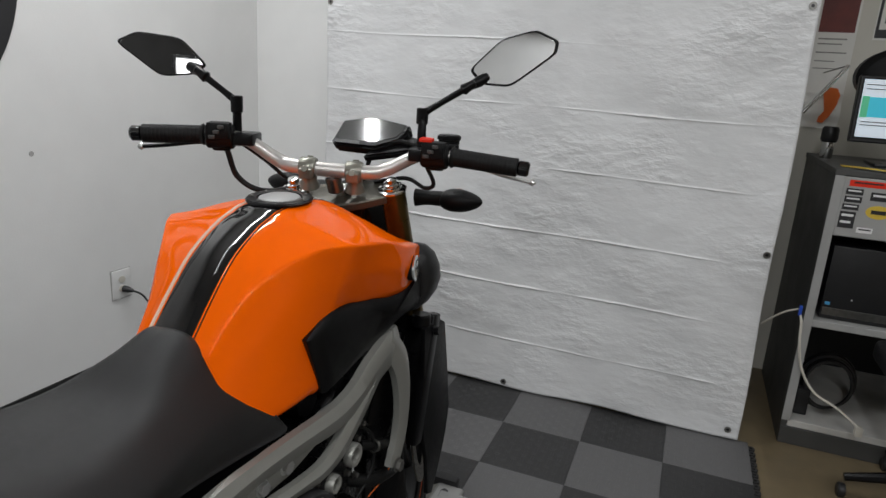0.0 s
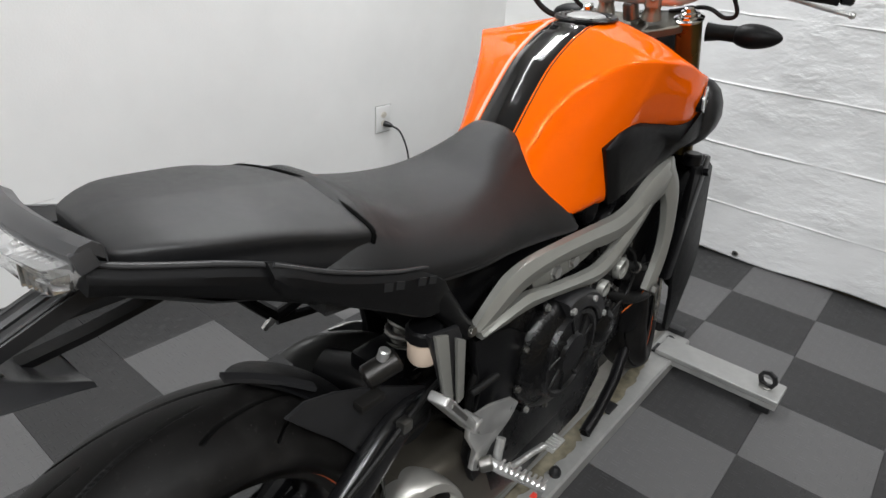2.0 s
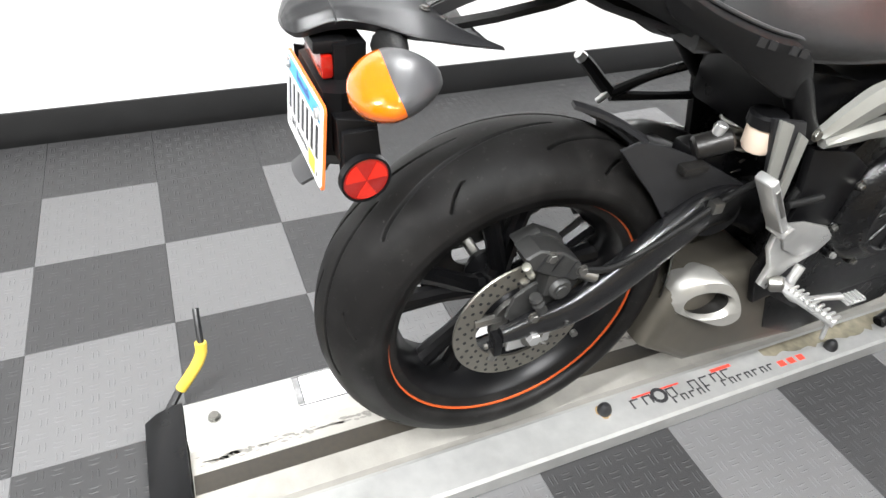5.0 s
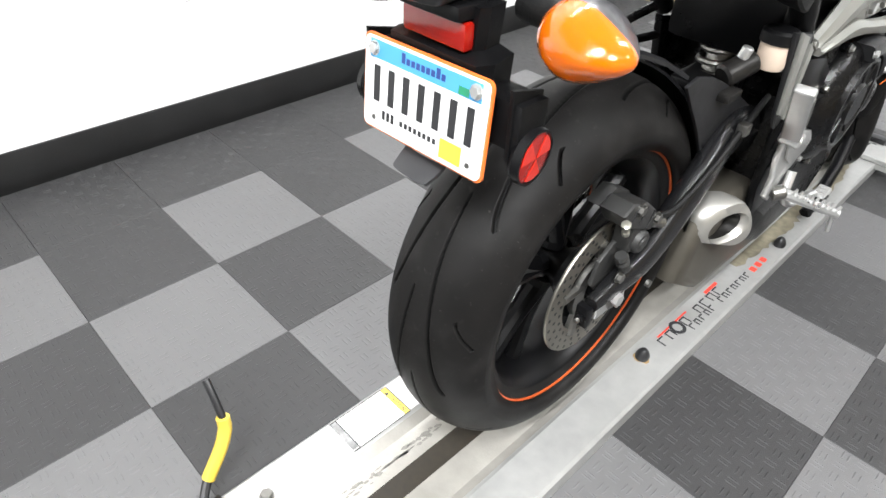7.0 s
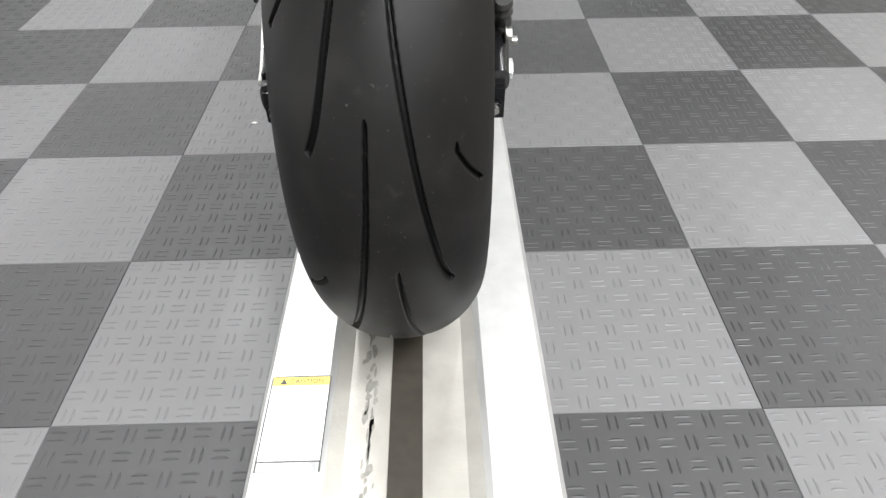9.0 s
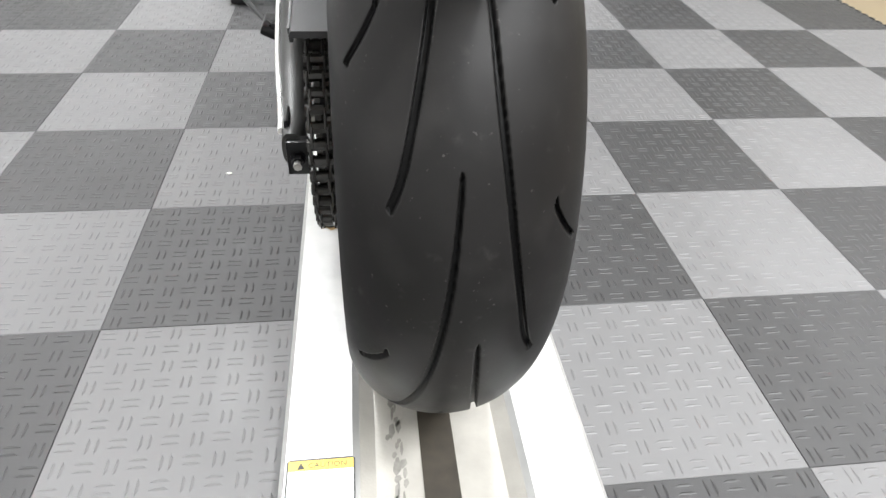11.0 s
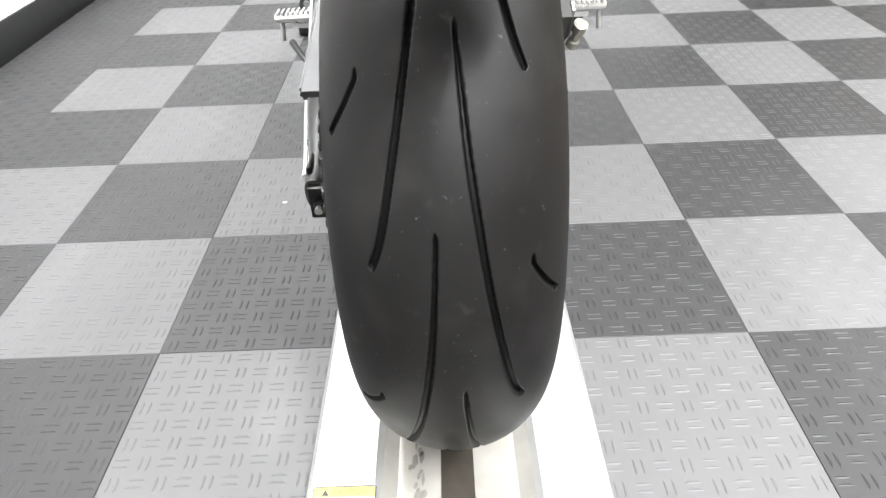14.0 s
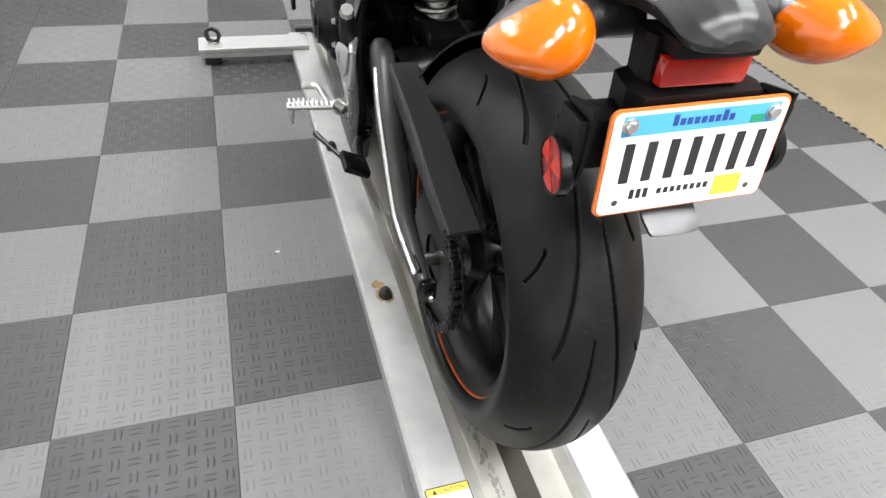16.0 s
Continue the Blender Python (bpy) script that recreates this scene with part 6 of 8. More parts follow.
tl = part("tail_lamp", skin([lamp_ring(-0.438, 0.965, 0.93), lamp_ring(-0.428, 0.94, 0.90), lamp_ring(-0.419, 0.84, 0.85)]), M_LAMPSILVER, bike, "silvery tail lamp reflector", 30)
part("tail_lens", skin([lamp_ring(-0.463, 0.95, 0.92), lamp_ring(-0.460, 0.975, 0.98), lamp_ring(-0.452, 0.985, 1.03), lamp_ring(-0.430, 0.96)]), M_CLEARLENS, tl, "clear tail lamp lens", 30).visible_shadow = False
for s in (-1, 1):
    for k in range(6):
        x = s * (0.040 + 0.0075 * k)
        part("lens_rib", box(x - 0.0018, x + 0.0018, -0.452 + 0.0022 * k, -0.438 + 0.0022 * k, 0.902 + 0.06 * x, 0.926 + 0.06 * x, 0.0008, 1), M_CHROME, tl)
    part("lens_bulb", lathe([(0, 0.010), (0.006, 0.008), (0.009, 0.0), (0.006, -0.004), (0, -0.004)], axis_m((s * 0.018, -0.438, 0.922), (0, -1, 0)), 16), M_CHROME, tl)
    part("lens_facet", box(s * 0.040 - 0.0012, s * 0.040 + 0.0012, -0.446, -0.424, 0.897 + 0.0024 * s, 0.936 + 0.0024 * s, 0.0005, 1), M_LAMPSILVER, tl)
part("lamp_mount", skin([[(-w, y, z - 0.024), (-w, y, z - 0.006), (-w + 0.008, y, z), (w - 0.008, y, z), (w, y, z - 0.006), (w, y, z - 0.024)] for y, z, w in ((-0.422, 0.928, 0.060), (-0.395, 0.915, 0.060), (-0.360, 0.905, 0.066))]), M_PLASTIC, bike, "black tail lamp mount", 30)
hood = []
for y, z, w in ((-0.411, 0.938, 0.098), (-0.414, 0.949, 0.102), (-0.423, 0.956, 0.104), (-0.434, 0.954, 0.104), (-0.441, 0.946, 0.102)):
    hood.append([(x * w, y + 0.012 * x * x, z - 0.004 * x * x + 0.06 * x * w) for x in np.linspace(-1, 1, 15)] + [(x * w, y + 0.012 * x * x, z - 0.011 - 0.006 * abs(x) ** 6 + 0.06 * x * w) for x in np.linspace(1, -1, 15)])
hd = part("lamp_hood", skin(hood), M_SHELL, tl, "charcoal lamp hood", 40)
for s in (-1, 1):
    part("hood_end", merge(None, box(-0.004, 0.004, -0.010, 0.009, -0.013, 0.009, 0.003), Matrix.Translation((s * 0.1005, -0.419, 0.938 + 0.0062 * s)) @ Matrix.Rotation(radians(16), 4, "X")), M_SHELL, hd)

# rear mudguard with plate holder
GUARD_BACK = {
    -0.663: [(0, 0.829), (0.006, 0.8285), (0.011, 0.826), (0.014, 0.823), (0.010, 0.820), (0, 0.819)],
    -0.658: [(0, 0.838), (0.012, 0.836), (0.024, 0.831), (0.031, 0.824), (0.024, 0.818), (0, 0.816)],
    -0.648: [(0, 0.848), (0.018, 0.846), (0.036, 0.839), (0.045, 0.828), (0.036, 0.818), (0, 0.814)],
    -0.616: [(0, 0.858), (0.020, 0.856), (0.042, 0.850), (0.054, 0.840), (0.043, 0.826), (0, 0.815)],
    -0.585: [(0, 0.862), (0.022, 0.860), (0.048, 0.852), (0.070, 0.841), (0.055, 0.828), (0, 0.816)],
    -0.540: [(0, 0.860), (0.022, 0.857), (0.054, 0.847), (0.091, 0.830), (0.066, 0.818), (0, 0.814)],
}
GUARD_FRONT = {
    -0.508: [(0, 0.846), (0.022, 0.845), (0.056, 0.838), (0.090, 0.822), (0.066, 0.812), (0, 0.809)],
    -0.478: [(0, 0.820), (0.028, 0.822), (0.060, 0.826), (0.087, 0.815), (0.068, 0.806), (0, 0.803)],
    -0.452: [(0, 0.800), (0.034, 0.803), (0.066, 0.815), (0.084, 0.809), (0.070, 0.802), (0, 0.796)],
    -0.424: [(0, 0.793), (0.040, 0.795), (0.072, 0.803), (0.081, 0.801), (0.073, 0.798), (0, 0.791)],
}
MG = {**GUARD_BACK, **GUARD_FRONT}
GR = edged_loft(MG, 40, 60, 1)
rmg = part("rear_mudguard", skin(GR), M_PLASTIC_G, bike, "charcoal rear mudguard", 24)
jr = min(GR, key=lambda r: abs(r[0][1] + 0.616))
nj = len(jr) // 2
part("mudguard_joint", tube([(p[0], p[1], p[2] - 0.0004) for p in jr[nj + 14:] + jr[:nj - 13]], 0.0013, 6), M_DARK, rmg)
for s in (-1, 1):
    for yy in (-0.512, -0.490):
        part("mudguard_screw", hexbolt((s * 0.044, yy, 0.842 if yy < -0.5 else 0.828), (0, 0.3, 1), 0.005, 0.004), M_STEEL, rmg)
part("plate_bracket", skin([[(x, y, z) for x, y in ((-0.050 - d, -0.636), (0.070 + d, -0.636), (0.078 + d, -0.618), (0.070 + d, -0.582), (-0.050 - d, -0.582), (-0.058 - d, -0.618))] for z, d in ((0.668, -0.022), (0.690, -0.004), (0.770, 0.0))] + [[(x, y, z) for x, y in ((-0.038 - d, -0.618), (0.050 + d, -0.618), (0.054 + d, -0.606), (0.050 + d, -0.582), (-0.038 - d, -0.582), (-0.042 - d, -0.606))] for z, d in ((0.774, 0.0), (0.815, 0.004))]), M_PLASTIC, rmg, "", 25)
part("plate_lamp", box(-0.035, 0.048, -0.640, -0.60, 0.803, 0.818, 0.004), M_PLASTIC, rmg)
part("red_reflector", box(-0.037, 0.050, -0.632, -0.618, 0.775, 0.802, 0.004), M_REDLENS, rmg, "red rear reflector bar")
part("flap_root", skin([[(0.011 + w * u, y + d, z) for u, d in ((-1, 0), (1, 0), (0.92, 0.010), (-0.92, 0.010))] for y, z, w in ((-0.630, 0.690, 0.036), (-0.634, 0.668, 0.034), (-0.640, 0.652, 0.030))]), M_PLASTIC_G, rmg)
part("mud_flap", skin([[(0.011 + w * u, y - 0.003 * (1 - u * u), z) for u in np.linspace(-1, 1, 9)] + [(0.011 + w * u, y - 0.003 * (1 - u * u) + 0.003, z - 0.003) for u in np.linspace(1, -1, 9)] for y, z, w in ((-0.640, 0.653, 0.030), (-0.650, 0.646, 0.0295), (-0.662, 0.639, 0.027), (-0.664, 0.637, 0.025))]), M_FLAP, rmg, "smoky grey plastic tongue below the plate", 40)
for s in (-1, 1):
    cx = 0.012 + s * 0.118
    part("reflector_arm", box(min(0.022 + s * 0.05, cx - s * 0.005), max(0.022 + s * 0.05, cx - s * 0.005), -0.630, -0.590, 0.698, 0.748, 0.004), M_PLASTIC, rmg)
    part("reflector_tab", plate([(-0.634, 0.762), (-0.590, 0.752), (-0.584, 0.700), (-0.596, 0.664), (-0.618, 0.662), (-0.632, 0.690)], cx - s * 0.018, cx - s * 0.013, 0.001), M_PLASTIC, rmg)
    d = (s, 0.10, -0.05)
    o = Vector((cx - s * 0.012, -0.608, 0.691))
    part("reflector_cup", lathe([(0, 0.0), (0.028, 0.0), (0.0305, 0.004), (0.0298, 0.013), (0.0272, 0.013), (0.0272, 0.009), (0, 0.009)], axis_m(o, d), 36), M_SATIN, rmg)
    lens = lathe([(0, 0.013), (0.02, 0.0128), (0.0270, 0.0115), (0.0270, 0.008), (0, 0.008)], axis_m(o, d), 36)
    rl = part("side_reflector", lens, M_REDLENS, rmg, "round red side reflector")
    for k in range(3):
        wedge = []
        for a in np.linspace(2 * math.pi * k / 3, 2 * math.pi * k / 3 + 1.05, 7):
            wedge.append((0.0246 * math.cos(a), 0.0246 * math.sin(a)))
        part("reflector_facet", merge(None, skin([[(0.001 * math.cos(2 * math.pi * k / 3 + 0.5), 0.001 * math.sin(2 * math.pi * k / 3 + 0.5), z)] + [(x, y, z - 0.0007) for x, y in wedge] for z in (0.0132, 0.0140)]), axis_m(o, d)), M_REDBRIGHT, rl)
    b = blinker((0.010 + s * 0.136, -0.588, 0.807), (0.16 * s, 1.0, 0.06), 0.043, 0.064, "rear", rmg, [(0.016 + s * 0.050, -0.560, 0.815), (0.016 + s * 0.085, -0.566, 0.812), (0.016 + s * 0.115, -0.572, 0.805)])

# licence plate
PM = Matrix.Translation((0.0105, -0.648, 0.7135)) @ Matrix.Rotation(radians(90 - 5), 4, "X") @ Matrix.Rotation(radians(1.2), 4, "Z")
pl = empty("licence_plate", (0.014, -0.648, 0.710), "", "", parent=rmg)


def pslab(x0, x1, y0, y1, z0, z1, material, name, bevel=0.0, label="", par=None):
    return part(name, merge(None, box(x0, x1, y0, y1, z0, z1, bevel), PM), material, par or rmg, label)


def rounded(w, h, r, n=6):
    out = []
    for cx, cy, a0 in ((w - r, h - r, 0), (-w + r, h - r, 90), (-w + r, -h + r, 180), (w - r, -h + r, 270)):
        out += [(cx + r * math.cos(radians(a0 + 90 * k / n)), cy + r * math.sin(radians(a0 + 90 * k / n))) for k in range(n + 1)]
    return out


def pcard(w, h, r, z0, z1, material, name, label=""):
    o = rounded(w, h, r)
    return part(name, skin([[PM @ Vector((x, y, z)) for x, y in o] for z in (z0, z1)]), material, rmg, label, 0)


bpy.data.objects.remove(pl)
pcard(0.0910, 0.0520, 0.008, -0.004, -0.001, M_RIMTAPE, "plate_frame", "orange plate backing frame")
pcard(0.0885, 0.0497, 0.007, -0.001, 0.0006, M_WHITE, "licence_plate", "white licence plate with a blue top band")
pslab(-0.080, 0.080, 0.028, 0.047, 0.0006, 0.0009, M_BLUE, "blue_band")
for k in range(7):
    x = -0.068 + k * 0.0228
    pslab(x - 0.0046, x + 0.0046, -0.018, 0.021, 0.0006, 0.0014, M_INK, "number_bar")
for k in range(12):
    if k not in (3,):
        pslab(-0.058 + 0.0072 * k, -0.0535 + 0.0072 * k, -0.036 + (0 if k < 3 else 0.002), -0.026 - (0 if k < 3 else 0.002), 0.0006, 0.0010, M_INK, "print_bar")
pslab(0.032, 0.062, -0.044, -0.023, 0.0006, 0.0012, M_YELLOW, "sticker")
for k in range(9):
    pslab(-0.031 + 0.0072 * k, -0.0258 + 0.0072 * k, 0.034, 0.0405 + (0.004 if k in (0, 7) else 0), 0.0009, 0.0012, M_NAVY, "state_bar")
pslab(0.050, 0.064, 0.029, 0.037, 0.0009, 0.0012, M_GREEN, "green_patch")
for x in (-0.073, 0.073):
    part("plate_bolt", merge(None, hexbolt((x, 0.038, 0.0006), (0, 0, 1), 0.0062, 0.005), PM), M_ALU, rmg)
    part("lower_hole", merge(None, cyl((x * 0.98, -0.038, 0.0006), (x * 0.98, -0.038, 0.0012), 0.003, 12), PM), M_STEEL, rmg)

# ==== swingarm, chain, brake ====
swing = empty("swingarm", (0, 0.1, 0.43), "", "", parent=bike)
for s in (-1, 1):
    x = s * (0.112 if s > 0 else 0.138)
    rise = 0.018 if s > 0 else 0.0
    pts = [(x + s * 0.006, -0.388, 0.332 + rise), (x + s * 0.006, -0.335, 0.340 + rise), (x + s * 0.008, -0.265, 0.362 + 0.6 * rise), (x + s * 0.004, -0.187, 0.413), (x, -0.10, 0.476), (x - s * 0.012, -0.02, 0.508), (x - s * 0.03, 0.08, 0.480), (x - s * 0.04, 0.16, 0.430)]
    p = spline(pts, 44)
    rings = []
    for i, q in enumerate(p):
        u = i / 43
        hh = float(np.interp(u, [0, 0.08, 0.22, 0.38, 0.55, 0.8, 1], [0.014 if s > 0 else 0.020, 0.019, 0.027, 0.034, 0.037, 0.042, 0.040]))
        ww = 0.0105 + 0.010 * min(1, u * 2.5)
        d = Vector(p[min(i + 1, 43)] - p[max(i - 1, 0)]).normalized()
        up = Vector((0, -d.z, d.y)).normalized()
        if up.z < 0:
            up = -up
        ring = []
        for a in np.linspace(0, 2 * math.pi, 25)[:-1]:
            ca, sa = math.cos(a), math.sin(a)
            ring.append(Vector(q) + Vector((ww * math.copysign(abs(ca) ** 0.7, ca), 0, 0)) + up * hh * math.copysign(abs(sa) ** 0.8, sa))
        rings.append(ring)
    part("arm", skin(rings), M_ARM if s > 0 else M_CAST, swing, "satin black swingarm" if s > 0 else "dark grey swingarm", 50)
    if s < 0:
        part("bright_edge", tube([r[10] for r in rings[2:30]], 0.0045, 8), M_ALU, swing, "bare alloy edge")
    part("axle_block", box(min(x + s * 0.008, x + s * 0.014), max(x + s * 0.008, x + s * 0.014), -0.378, -0.300, 0.316, 0.360, 0.003), M_ALU if s > 0 else M_SATIN, swing)
    part("axle_nut", hexbolt((x + s * 0.014, -0.335, 0.338), (s, 0, 0), 0.012, 0.012 if s > 0 else 0.004), M_ALU if s > 0 else M_STEEL, swing, "bright axle nut")
    part("axle_washer", cyl((x + s * 0.013, -0.335, 0.338), (x + s * 0.016, -0.335, 0.338), 0.020, 24), M_STEEL, swing)
    part("adjuster", cyl((x, -0.412, 0.325), (x, -0.375, 0.330), 0.0045, 8), M_STEEL, swing)
    part("adjuster_nut", hexbolt((x, -0.398, 0.327), (0, -1, -0.12), 0.007, 0.008), M_SATIN, swing)
    part("adjuster_plate", box(x - 0.0115, x + 0.0115, -0.398, -0.384, 0.308, 0.346, 0.002), M_SATIN, swing)
part("cross_beam", tube([(-0.10, 0.0, 0.485), (0, 0.02, 0.49), (0.10, 0.0, 0.485)], 0.045, 18, 14), M_SATIN, swing)
part("axle", cyl((-0.15, -0.335, 0.338), (0.13, -0.335, 0.338), 0.011, 16), M_STEEL, swing)
part("spacer", cyl((0.06, -0.335, 0.338), (0.10, -0.335, 0.338), 0.02, 20), M_SATIN, swing)
part("paddock_bobbin", cyl((0.143, -0.27, 0.343), (0.15, -0.27, 0.343), 0.006, 12), M_STEEL, swing)
# rear brake caliper with bracket and hose
cal = part("rear_caliper", plate([(-0.373, 0.508), (-0.350, 0.519), (-0.307, 0.504), (-0.274, 0.477), (-0.261, 0.455), (-0.277, 0.440), (-0.302, 0.452), (-0.331, 0.466), (-0.362, 0.485)], 0.084, 0.127, 0.007, segs=3), M_CAST, swing, "grey cast brake caliper")
part("caliper_back", plate([(-0.366, 0.501), (-0.326, 0.516), (-0.283, 0.492), (-0.272, 0.464), (-0.318, 0.468)], 0.056, 0.083, 0.006), M_CAST, cal)
part("caliper_neck", plate([(-0.326, 0.464), (-0.288, 0.450), (-0.278, 0.424), (-0.299, 0.410), (-0.328, 0.421)], 0.092, 0.124, 0.006), M_CAST, cal)
part("caliper_piston", lathe([(0, 0.014), (0.009, 0.014), (0.010, 0.012), (0.016, 0.012), (0.0185, 0.009), (0.020, 0.0), (0.020, -0.02), (0, -0.02)], axis_m((0.120, -0.302, 0.432), (1, 0, 0)), 32), M_CAST, cal)
for by, bz, bh in ((-0.344, 0.496, 0.130), (-0.317, 0.487, 0.130), (-0.290, 0.468, 0.130)):
    part("bridge_groove", merge(None, box(-0.012, 0.0012, -0.0014, 0.0014, -0.015, 0.015), Matrix.Translation((0.127, by, bz)) @ Matrix.Rotation(radians(-28), 4, "X")), M_DARK, cal)
part("caliper_bracket", plate([(-0.375, 0.37), (-0.335, 0.325), (-0.29, 0.36), (-0.245, 0.42), (-0.28, 0.44), (-0.335, 0.43), (-0.365, 0.41)], 0.096, 0.104, 0.003), M_CAST, cal)
for by, bz in ((-0.331, 0.503), (-0.270, 0.462), (-0.340, 0.384)):
    part("caliper_bolt", hexbolt((0.126, by, bz), (1, 0, 0), 0.008, 0.008), M_STEEL, cal)
part("slide_boot", lathe([(0, 0), (0.009, 0), (0.011, 0.006), (0.0085, 0.012), (0.011, 0.018), (0.0085, 0.024), (0.0095, 0.036), (0, 0.037)], axis_m((0.122, -0.342, 0.424), (0.1, 0.45, -0.9)), 18), M_CAST, cal)
part("bleed_nipple", lathe([(0, 0), (0.006, 0), (0.006, 0.008), (0.004, 0.010), (0.004, 0.020), (0.007, 0.022), (0.007, 0.030), (0, 0.032)], axis_m((0.128, -0.360, 0.476), (0.15, -0.5, 0.85)), 12), M_TITAN, cal)
part("rear_sensor", cyl((0.112, -0.270, 0.448), (0.124, -0.236, 0.436), 0.010, 14, 0.002), M_STEEL, cal)
part("rear_brake_hose", tube([(0.118, -0.262, 0.452), (0.128, -0.21, 0.452), (0.132, -0.13, 0.490), (0.128, -0.02, 0.545), (0.12, 0.05, 0.56)], 0.0055, 8, 30), M_GRIP, swing)
part("hose_clip", box(0.122, 0.140, -0.055, -0.035, 0.525, 0.545, 0.003), M_STEEL, swing)
# hugger
rings = []
for k in range(34):
    a = radians(14 + 81 * k / 33)
    right = float(np.interp(14 + 81 * k / 33, [14, 18, 24, 32, 42, 50], [0.004, 0.024, 0.040, 0.058, 0.086, 0.100]))
    left = -right
    ring = []
    for sgn in (1, -1):
        for i in range(17) if sgn > 0 else range(16, -1, -1):
            x = left + (right - left) * i / 16
            r = (0.337 if sgn > 0 else 0.333) - 0.050 * abs(x / 0.098) ** 2.2 + 0.006 * (1 - k / 33)
            ring.append((x, AX.y + r * math.sin(a), AX.z + r * math.cos(a)))
    rings.append(ring)
part("hugger", skin(rings), M_PLASTIC, swing, "matt black tyre hugger", 45)
part("hugger_side", plate([(-0.232, 0.646), (-0.195, 0.603), (-0.152, 0.556), (-0.112, 0.503), (-0.083, 0.456), (-0.030, 0.500), (0.030, 0.522), (0.039, 0.540), (-0.071, 0.604), (-0.150, 0.640), (-0.200, 0.654)], 0.093, 0.100, 0.003), M_PLASTIC_G, swing)
part("hugger_lip", skin([[(x - 0.004, AX.y + r * math.sin(radians(b)), AX.z + r * math.cos(radians(b))), (x + 0.008, AX.y + (r - 0.004) * math.sin(radians(b)), AX.z + (r - 0.004) * math.cos(radians(b))), (x + 0.008, AX.y + (r - 0.010) * math.sin(radians(b)), AX.z + (r - 0.010) * math.cos(radians(b))), (x - 0.004, AX.y + (r - 0.006) * math.sin(radians(b)), AX.z + (r - 0.006) * math.cos(radians(b)))] for b, x, r in ((13, 0.002, 0.350), (18, 0.022, 0.352), (24, 0.038, 0.351), (32, 0.056, 0.348))]), M_PLASTIC_G, swing, "", 25)
# chain: links along the two runs and round the sprocket
FS = Vector((0, 0.225, 0.445))
link = bmesh.new()
for sx in (-0.0075, 0.0075):
    box(sx - 0.0013, sx + 0.0013, -0.0118, 0.0118, -0.0080, 0.0080, 0.002, 1, link)
cyl((-0.0105, -0.0079, 0), (0.0105, -0.0079, 0), 0.0058, 8, 0, link)
cyl((-0.0105, 0.0079, 0), (0.0105, 0.0079, 0), 0.0058, 8, 0, link)
link_me = mesh_of("chain_link", link, M_CHAIN, 30)
chain = empty("drive_chain", (-0.097, -0.1, 0.40), "", "", parent=bike)
path = []
r1, r2 = 0.110, 0.042
for a in np.linspace(radians(82), radians(278), 60):
    path.append((AX.y + r1 * math.cos(a), AX.z + r1 * math.sin(a)))
for a in np.linspace(radians(-82), radians(82), 24):
    path.append((FS.y + r2 * math.cos(a), FS.z + r2 * math.sin(a)))
path.append(path[0])
path = np.array(path)
seg = np.hypot(*np.diff(path, axis=0).T)
cum = np.r_[0, np.cumsum(seg)]
nl = int(cum[-1] / 0.0158)
for k in range(nl):
    s0 = (k + 0.5) * cum[-1] / nl
    y, z = np.interp(s0, cum, path[:, 0]), np.interp(s0, cum, path[:, 1])
    y2, z2 = np.interp((s0 + 0.004) % cum[-1], cum, path[:, 0]), np.interp((s0 + 0.004) % cum[-1], cum, path[:, 1])
    ob = new("chain_link", link_me)
    ob.parent = chain
    ob.matrix_parent_inverse = chain.matrix_world.inverted()
    ob.matrix_basis = Matrix.Translation((-0.112 + (0.001 if k % 2 else -0.001), y, z)) @ Matrix.Rotation(math.atan2(z2 - z, y2 - y), 4, "X")
part("chain_guard", skin([[(-0.131, y, z), (-0.129, y, z + 0.004), (-0.085, y, z + 0.004), (-0.083, y, z), (-0.085, y, z - 0.002), (-0.127, y, z - 0.002)] for y, z in spline([(-0.43, 0.465), (-0.34, 0.485), (-0.22, 0.520), (-0.08, 0.545)], 20)]), M_PLASTIC_G, swing, "black chain guard")
part("guard_skirt", plate([(-0.42, 0.468), (-0.34, 0.486), (-0.22, 0.52), (-0.08, 0.545), (-0.08, 0.515), (-0.20, 0.49), (-0.33, 0.46), (-0.41, 0.452)], -0.133, -0.129, 0.001), M_PLASTIC_G, swing)

# ==== frame ====
frame_ = empty("main_frame", (0, 0.5, 0.6), "", "", parent=bike)


def bar_section(points, heights, widths, name, label="", material=None, parent=None, n=40, chamfer=0.006):
    """A box-section bar in a side plane, with soft edges."""
    p = spline(points, n)
    hs = np.interp(np.linspace(0, len(points) - 1, n), range(len(points)), heights)
    ws = np.interp(np.linspace(0, len(points) - 1, n), range(len(points)), widths)
    rings = []
    for i, q in enumerate(p):
        d = Vector(p[min(i + 1, n - 1)] - p[max(i - 1, 0)])
        d.x = 0
        d.normalize()
        up = Vector((0, -d.z, d.y))
        c = chamfer
        w, h = ws[i], hs[i] * 0.92
        half = [(w * 0.42, h), (w * 0.60, h - c), (w, 0.28 * h), (w * 0.96, 0.10 * h), (w * 0.70, -h + c), (w * 0.50, -h)]
        rings.append([Vector(q) + Vector((dx, 0, 0)) + up * dz for dx, dz in half + [(-a, b) for a, b in reversed(half)]])
    return part(name, skin(rings), material or M_FRAME, parent or frame_, label, 30)


